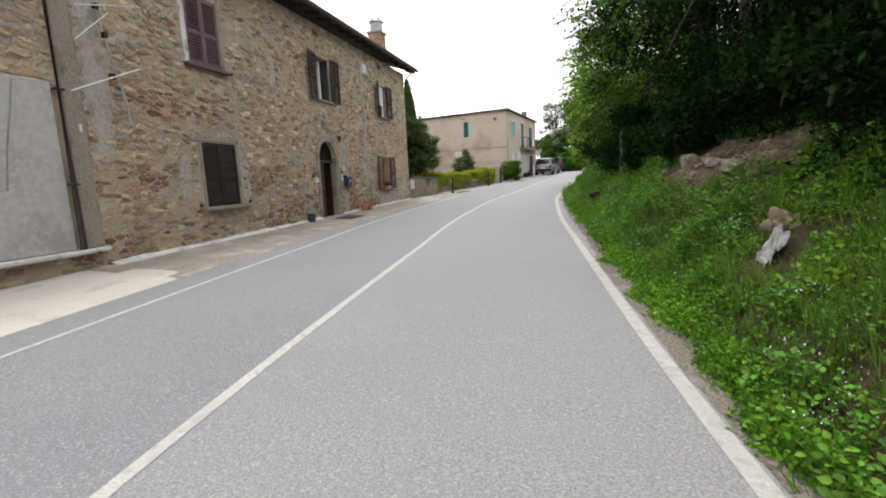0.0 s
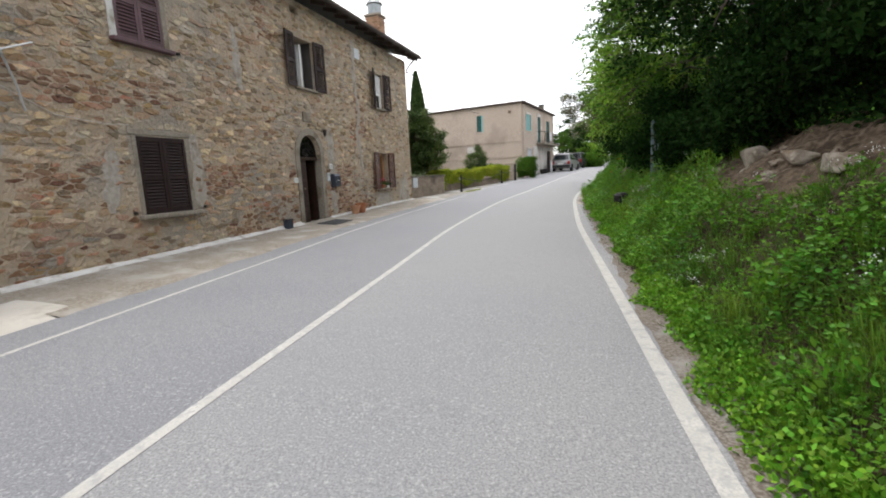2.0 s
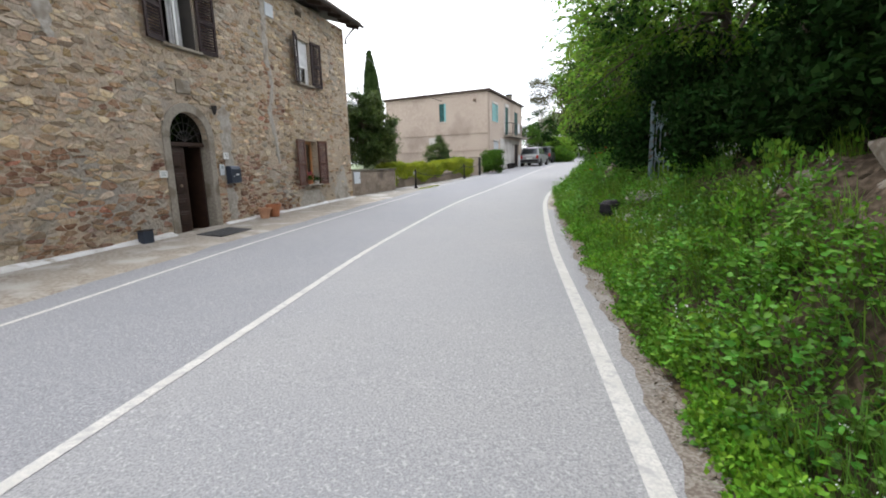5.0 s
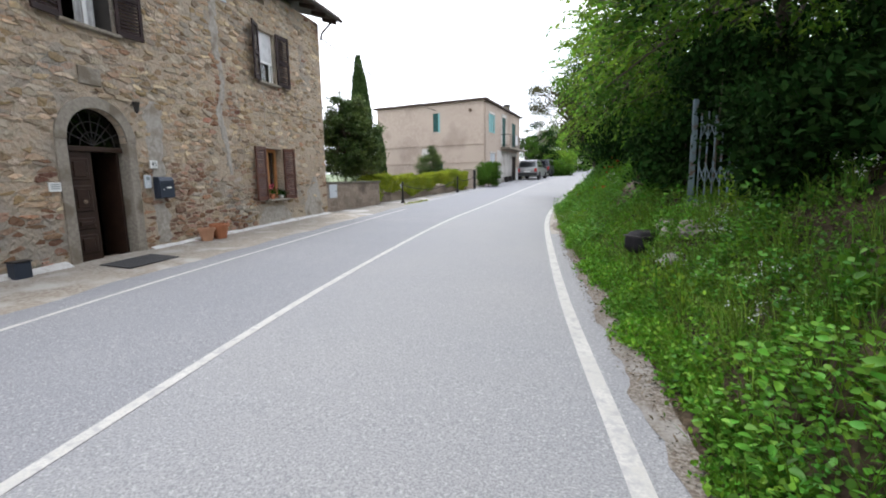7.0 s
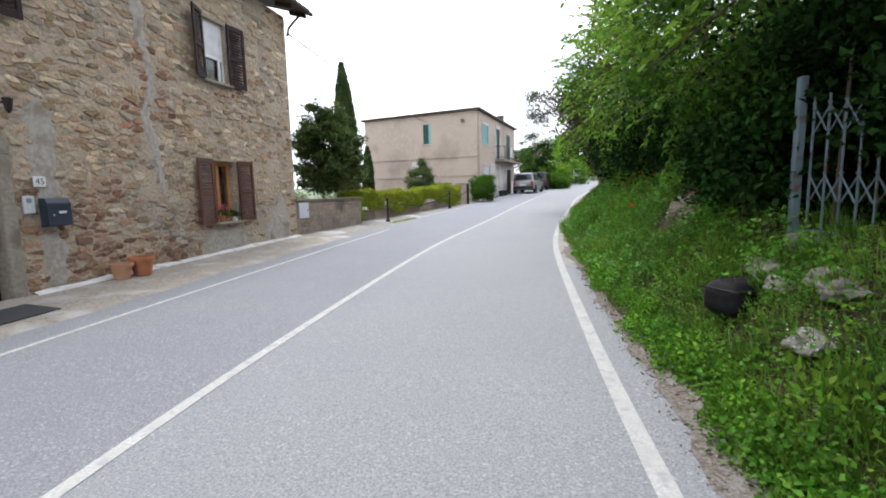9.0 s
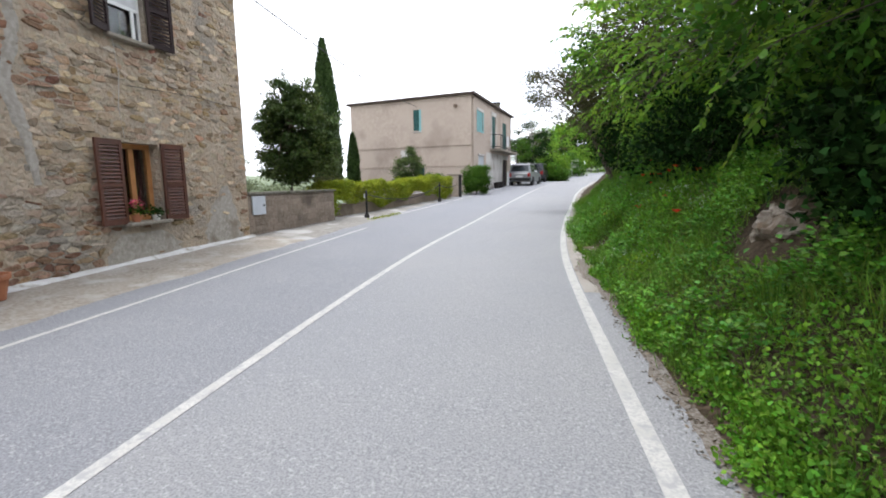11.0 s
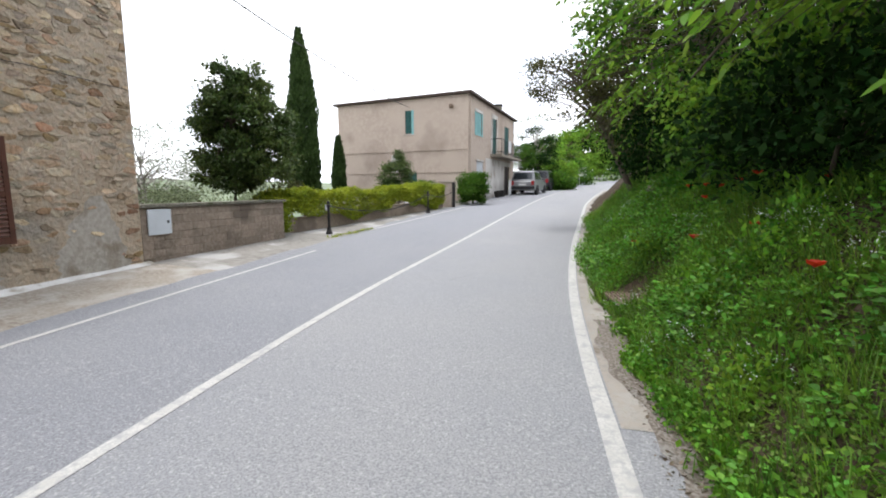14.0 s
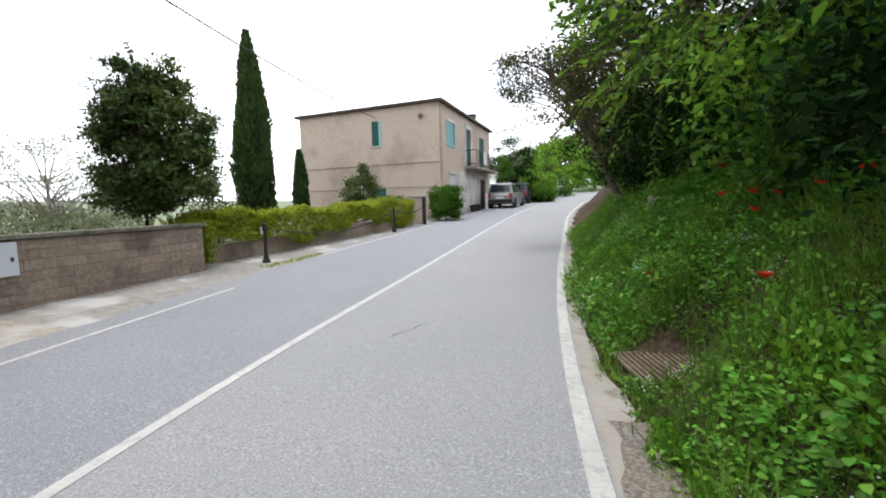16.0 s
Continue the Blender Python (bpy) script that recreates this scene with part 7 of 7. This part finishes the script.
# poppies
for i, (x, y, h) in enumerate(((8.39, 23.72, .3), (8.34, 24.04, .32), (8.28, 23.85, .25), (8.26, 24.5, .3), (7.56, 24.29, .2), (7.9, 22.8, .22), (8.7, 24.5, .35), (8.43, 22.82, .3), (8.45, 23.3, .3), (8.42, 21.65, .25), (7.93, 20.62, .25), (8.9, 22.9, .3), (8.55, 25.3, .3), (8.1, 21.9, .25))):
    z = float(terrain(x, y))
    pp = empty("poppy", label="red poppy flowering in the grassy bank", category="flower", group="poppies on the bank")
    part("stem", tube([(x, y, z - 0.02), (x - 0.02, y, z + h * 0.6), (x - 0.05, y - 0.01, z + h)], 0.004, 4), M["weed"], pp)
    bm = bmesh.new()
    for k in range(5):
        a = k * 2 * math.pi / 5 + i
        c0 = Vector((x - 0.05, y - 0.01, z + h))
        d = Vector((math.cos(a), math.sin(a), 0.9)) * 0.042
        s = Vector((-math.sin(a), math.cos(a), 0.0)) * 0.034
        bm.faces.new([bm.verts.new(q) for q in (c0, c0 + d * 0.6 + s, c0 + d * 1.05 + s * 0.6, c0 + d * 1.05 - s * 0.6, c0 + d * 0.6 - s)])
    part("petals", bm, M["poppy"], pp, "bright red petals")

# white and yellow flower heads, litter and gravel
p, d = on_bank(55, 0.05, 1.4, 3, 29)
p = np.repeat(p, 16, 0) + np.concatenate([rng.normal(0, 0.11, (55 * 16, 2)), rng.uniform(-0.04, 0.1, (55 * 16, 1))], 1)
p[:, 2] = np.maximum(p[:, 2], terrain(p[:, 0], p[:, 1]))
p = p[~bare(p)]
q = np.repeat(p, 5, 0) + rng.normal(0, 0.018, (len(p) * 5, 3)) + np.array([0, 0, 0.17])
v, f = leaves(q, np.tile(np.array([[0, 0, 0.3]]), (len(q), 1)), 0.011, 0.010, 1.0)
tagged(raw("wildflowers", v, f, M["daisy"]), label="tiny white wildflowers scattered through the weeds", category="wildflowers", kind="stuff")
y = rng.uniform(2, 21, 9000)
off = rng.beta(2, 2, 9000)
x = line_r(y) + 0.20 + off * (edge_r(y) - line_r(y) + 0.05)
pts = np.stack([x, y, level(y) + 0.004], 1)
v, f = leaves(pts, rng.normal(0, 1, (9000, 3)) * np.array([1, 1, 0.12]) + np.array([0, 0, 0.12]), 0.035, 0.012, 0.1)
tagged(raw("dry_litter", v, f, M["dry"]), label="dry leaves and twigs scattered on the verge", category="litter", kind="stuff")
y = rng.uniform(2, 20, 3000)
x = line_r(y) + 0.18 + rng.uniform(0, 1, 3000) * (edge_r(y) - line_r(y))
s = rng.uniform(0.003, 0.011, (3000, 1))
c = np.stack([x, y, level(y) + 0.006], 1)
oct_ = np.array([[1, 0, 0], [0, 1, 0], [-1, 0, 0], [0, -1, 0], [0, 0, 0.7], [0, 0, -0.5]])
v = (c[:, None] + oct_[None] * s[:, None] * rng.uniform(0.7, 1.3, (3000, 6, 1))).reshape(-1, 3)
i = np.arange(3000)[:, None, None] * 6
f = (i + np.array([[0, 1, 4], [1, 2, 4], [2, 3, 4], [3, 0, 4], [1, 0, 5], [2, 1, 5], [3, 2, 5], [0, 3, 5]])[None]).reshape(-1, 3)
tagged(raw("gravel", v, f, M["graystone"]), label="loose pale gravel along the road edge", category="gravel", kind="stuff")
# weeds at the foot of the bollards
y = rng.uniform(27.7, 29.7, 260)
pts = np.stack([np.interp(y, [27.7, 29.7], [1.22, 1.46]) + rng.normal(0, 0.06, 260), y, level(y) + 0.02], 1)
v, f = leaves(pts, np.tile(np.array([[0, 0, 0.6]]), (260, 1)), 0.06, 0.02, 0.5)
tagged(raw("weeds", v, f, M["hedge"]), label="small yellow green weeds at the pavement edge", category="weeds", kind="stuff")


# ---- rubble stones of the facade ----
def voronoi_cells(sites, reach, bounds):
    """Cells of the sites clipped to a box, each a list of corners."""
    s = np.array(sites)
    out = []
    for i, a in enumerate(s):
        d = np.hypot(s[:, 0] - a[0], s[:, 1] - a[1])
        near = np.argpartition(d, reach)[:reach]
        near = near[np.argsort(d[near])][1:]
        poly = [(bounds[0], bounds[2]), (bounds[1], bounds[2]), (bounds[1], bounds[3]), (bounds[0], bounds[3])]
        poly = [(a[0] + max(-1.2, min(1.2, x - a[0])), a[1] + max(-1.2, min(1.2, y - a[1]))) for x, y in poly]
        for j in near:
            m, nrm = (a + s[j]) / 2, s[j] - a
            poly = clip(poly, m, nrm)
            if len(poly) < 3:
                break
        out.append(poly)
    return out


def clip(poly, m, nrm):
    """What of a polygon lies on the near side of the line through m square to nrm."""
    res = []
    k = len(poly)
    side = [(p[0] - m[0]) * nrm[0] + (p[1] - m[1]) * nrm[1] for p in poly]
    for i in range(k):
        p, q, a, b = poly[i], poly[(i + 1) % k], side[i], side[(i + 1) % k]
        if a <= 0:
            res.append(p)
        if a * b < 0:
            t = a / (a - b)
            res.append((p[0] + (q[0] - p[0]) * t, p[1] + (q[1] - p[1]) * t))
    return res


def stone_wall(y0, y1, z0, z1, keepouts, skip, seed):
    r = random.Random(seed)
    sites = []
    z = z0
    row = 0
    while z < z1:
        hgt = r.uniform(0.045, 0.095)
        y = y0 + r.uniform(0, 0.3)
        while y < y1:
            if r.random() > 0.12:
                sites.append((y + r.uniform(-0.07, 0.07), (z + r.uniform(-0.04, 0.04)) * 2.4))
            y += r.uniform(0.07, 0.30)
        z += hgt
    big = [(r.uniform(y0, y1), r.uniform(z0, z1), r.uniform(0.09, 0.19), r.uniform(0.05, 0.10)) for _ in range(int((y1 - y0) * (z1 - z0) * 2.6))]
    sites = [q for q in sites if not any(abs(q[0] - b_[0]) < b_[2] and abs(q[1] / 2.4 - b_[1]) < b_[3] for b_ in big)] + [(b_[0], b_[1] * 2.4) for b_ in big]
    stones = []
    for (sy, sz), poly in zip(sites, voronoi_cells(sites, 16, (y0, y1, z0 * 2.4, z1 * 2.4))):
        sz /= 2.4
        if len(poly) < 3 or skip(sy, sz, r):
            continue
        poly = [(a, b / 2.4) for a, b in poly]
        bad = False
        for h in keepouts:
            if h[0] < sy < h[1] and h[2] < sz < h[3]:
                bad = True
                break
            if len(poly) > 2 and max(p[0] for p in poly) > h[0] and min(p[0] for p in poly) < h[1] and max(p[1] for p in poly) > h[2] and min(p[1] for p in poly) < h[3]:
                gaps = [(h[0] - sy, (h[0], 0), (1, 0)), (sy - h[1], (h[1], 0), (-1, 0)), (h[2] - sz, (0, h[2]), (0, 1)), (sz - h[3], (0, h[3]), (0, -1))]
                g_, m_, n_ = max(gaps)
                poly = clip(poly, m_, n_)
        for m_, n_ in (((y0, 0), (-1, 0)), ((y1, 0), (1, 0)), ((0, z0), (0, -1)), ((0, z1), (0, 1))):
            poly = clip(poly, m_, n_) if len(poly) > 2 else poly
        if bad or len(poly) < 3:
            continue
        cy_, cz_ = sum(p[0] for p in poly) / len(poly), sum(p[1] for p in poly) / len(poly)
        # round the corners, then leave a joint
        rnd = []
        for i, p in enumerate(poly):
            q = poly[(i + 1) % len(poly)]
            for t in (0.15 + 0.1 * r.random(), 0.75 + 0.1 * r.random()):
                rnd.append((p[0] + (q[0] - p[0]) * t, p[1] + (q[1] - p[1]) * t))
        rad_ = [math.hypot(p[0] - cy_, p[1] - cz_) for p in rnd]
        if min(rad_) < 0.012:
            continue
        joint = r.uniform(0.001, 0.010)
        ring = [(cy_ + (p[0] - cy_) * (1 - joint / d) + r.uniform(-0.013, 0.013), cz_ + (p[1] - cz_) * (1 - joint / d) + r.uniform(-0.009, 0.009)) for p, d in zip(rnd, rad_)]
        stones.append((cy_, cz_, ring, r.uniform(0.001, 0.009) if r.random() < 0.68 else r.uniform(0.009, 0.026), r.uniform(-0.010, 0.010), r.uniform(-0.010, 0.010)))
    return stones


def stone_mesh(s, origin, x=0.0):
    cy_, cz_, ring, dep, ty, tz = s
    k = len(ring)
    v, f = [], []
    for sc, dx in ((1.0, -0.006), (0.84, dep)):
        for a, b in ring:
            u, w_ = (a - cy_) * sc, (b - cz_) * sc
            tilt = (ty * u / 0.15 + tz * w_ / 0.08) * (0 if dx < 0 else 1)
            v.append((x + dx + max(-0.008, min(tilt, 0.014)) - origin[0], cy_ + u - origin[1], cz_ + w_ - origin[2]))
    v.append((x + dep * 1.08 - origin[0], cy_ - origin[1], cz_ - origin[2]))
    for i in range(k):
        f.append((i, (i + 1) % k, k + (i + 1) % k, k + i))
        f.append((k + i, k + (i + 1) % k, 2 * k))
    return v, f


def patches(sy, sz, r):
    """Places where mortar and cement cover the stones."""
    w = 0.05 * math.sin(sz * 5)
    if abs(sy - 17.52 - w) < 0.16 and 0.0 < sz < 2.55:
        return r.random() < 0.85
    if abs(sy - 19.35 - 0.12 * math.sin(sz * 2.4)) < 0.12 and sz > 1.4:
        return r.random() < 0.75
    if sy > 22.0 and sz < 1.9:
        return r.random() < (0.9 if sz < 1.0 and sy < 23.45 else 0.4)
    if 9.06 < sy < 9.55:
        return r.random() < 0.6
    if 10.6 < sy < 11.2 and sz < 2.4:
        return r.random() < 0.5
    if 20.2 < sy < 22 and sz < 0.62:
        return r.random() < 0.9
    if noise.noise(Vector((sy * 0.55, sz * 0.8, 2.0))) > 0.30:
        return r.random() < 0.45
    return r.random() < 0.12


keep = [(W1[0] - 0.14, W1[1] + 0.14, W1[2] - 0.10, W1[3] + 0.12), (W3[0] - 0.03, W3[1] + 0.03, W3[2] - 0.07, W3[3] + 0.05), (U1[0] - 0.13, U1[1] + 0.12, U1[2] - 0.08, U1[3] + 0.11),
        (U2[0] - 0.03, U2[1] + 0.03, U2[2] - 0.07, U2[3] + 0.05), (U3[0] - 0.03, U3[1] + 0.03, U3[2] - 0.07, U3[3] + 0.05), (DOOR[0] - SW - 0.01, DOOR[1] + SW + 0.01, -0.3, SPRING + 0.2),
        (DOOR[0] - 0.06, DOOR[1] + 0.06, SPRING + 0.1, DOOR[3] + SW + 0.01), V0, V1, V2, (16.26, 16.63, 2.69, 2.97), (19.35, 19.71, 4.96, 5.29)]
stones = stone_wall(HY0 + 0.02, HY1 - 0.01, -0.3, HTOP, keep, patches, 5)


def reddish(s):
    """Whether a stone is one of the red brown ones, which lie thickest in the lower courses."""
    k = noise.noise(Vector((s[0] * 0.7, s[1] * 1.3, 5.0))) + 0.5 * noise.noise(Vector((s[0] * 31.0, s[1] * 37.0, 1.0)))
    return k > (0.0 if s[1] < 1.55 and 12.6 < s[0] < 21.0 else 0.12 if s[1] < 1.6 else 0.42)


def build_stones(stones, parent, near):
    """The near ones singly, the rest as one mesh."""
    vs, fs, ms, n, single = [], [], [], 0, 0
    for s in stones:
        if single < 300 and near(s):
            o = (0.0, s[0], s[1])
            v, f = stone_mesh(s, o)
            me = bpy.data.meshes.new("stone")
            me.from_pydata(v, [], f)
            me.materials.append(M["redstone" if reddish(s) else "stone"])
            ob = new("stone", me)
            ob.location = o
            ob.parent = parent
            single += 1
        else:
            v, f = stone_mesh(s, (0, 0, 0))
            vs.extend(v)
            fs.extend([tuple(i + n for i in q) for q in f])
            ms.extend([1 if reddish(s) else 0] * len(f))
            n += len(v)
    me = bpy.data.meshes.new("rubble_stonework")
    me.from_pydata(vs, [], fs)
    me.materials.append(M["stone"])
    me.materials.append(M["redstone"])
    me.polygons.foreach_set("material_index", np.array(ms, np.int32))
    ob = new("rubble_stonework", me)
    ob.parent = parent
    tagged(ob, kind="stuff", label="ochre, brown and grey rubble stones")


build_stones(stones, house, lambda s: 13.0 < s[0] < 19.6 and s[1] < 1.75)
upper = stone_wall(5.0, 8.74, 2.74, 5.85, [], lambda a, b, r: r.random() < 0.1, 9)
build_stones(upper, annex, lambda s: False)
lower = stone_wall(4.0, 9.04, -0.5, 0.12, [], lambda a, b, r: r.random() < 0.1, 11)
build_stones(lower, annex, lambda s: False)

# blocks of the garden wall
cache = {}
for row in range(8):
    z0 = -0.03 + row * 0.1395
    u = -0.2 if row % 2 else 0.0
    while u < LLEN:
        a, b = max(u, 0.0) + 0.0015, min(u + 0.40, LLEN) - 0.0015
        u += 0.40
        if b - a < 0.05:
            continue
        L = round(b - a, 2)
        if L not in cache:
            bm = box((-0.02, -L / 2, -0.067), (0.004, L / 2, 0.068), 0.004)
            bm.transform(Matrix.Rotation(math.atan2(-ld.x, ld.y), 4, "Z"))
            me = bpy.data.meshes.new("block")
            bm.to_mesh(me)
            bm.free()
            me.materials.append(M["blockwall"])
            cache[L] = me
        s = new("block", cache[L])
        s.location = on_wall((a + b) / 2, z0 + 0.0697, random.uniform(-0.004, 0.003))
        s.parent = lw
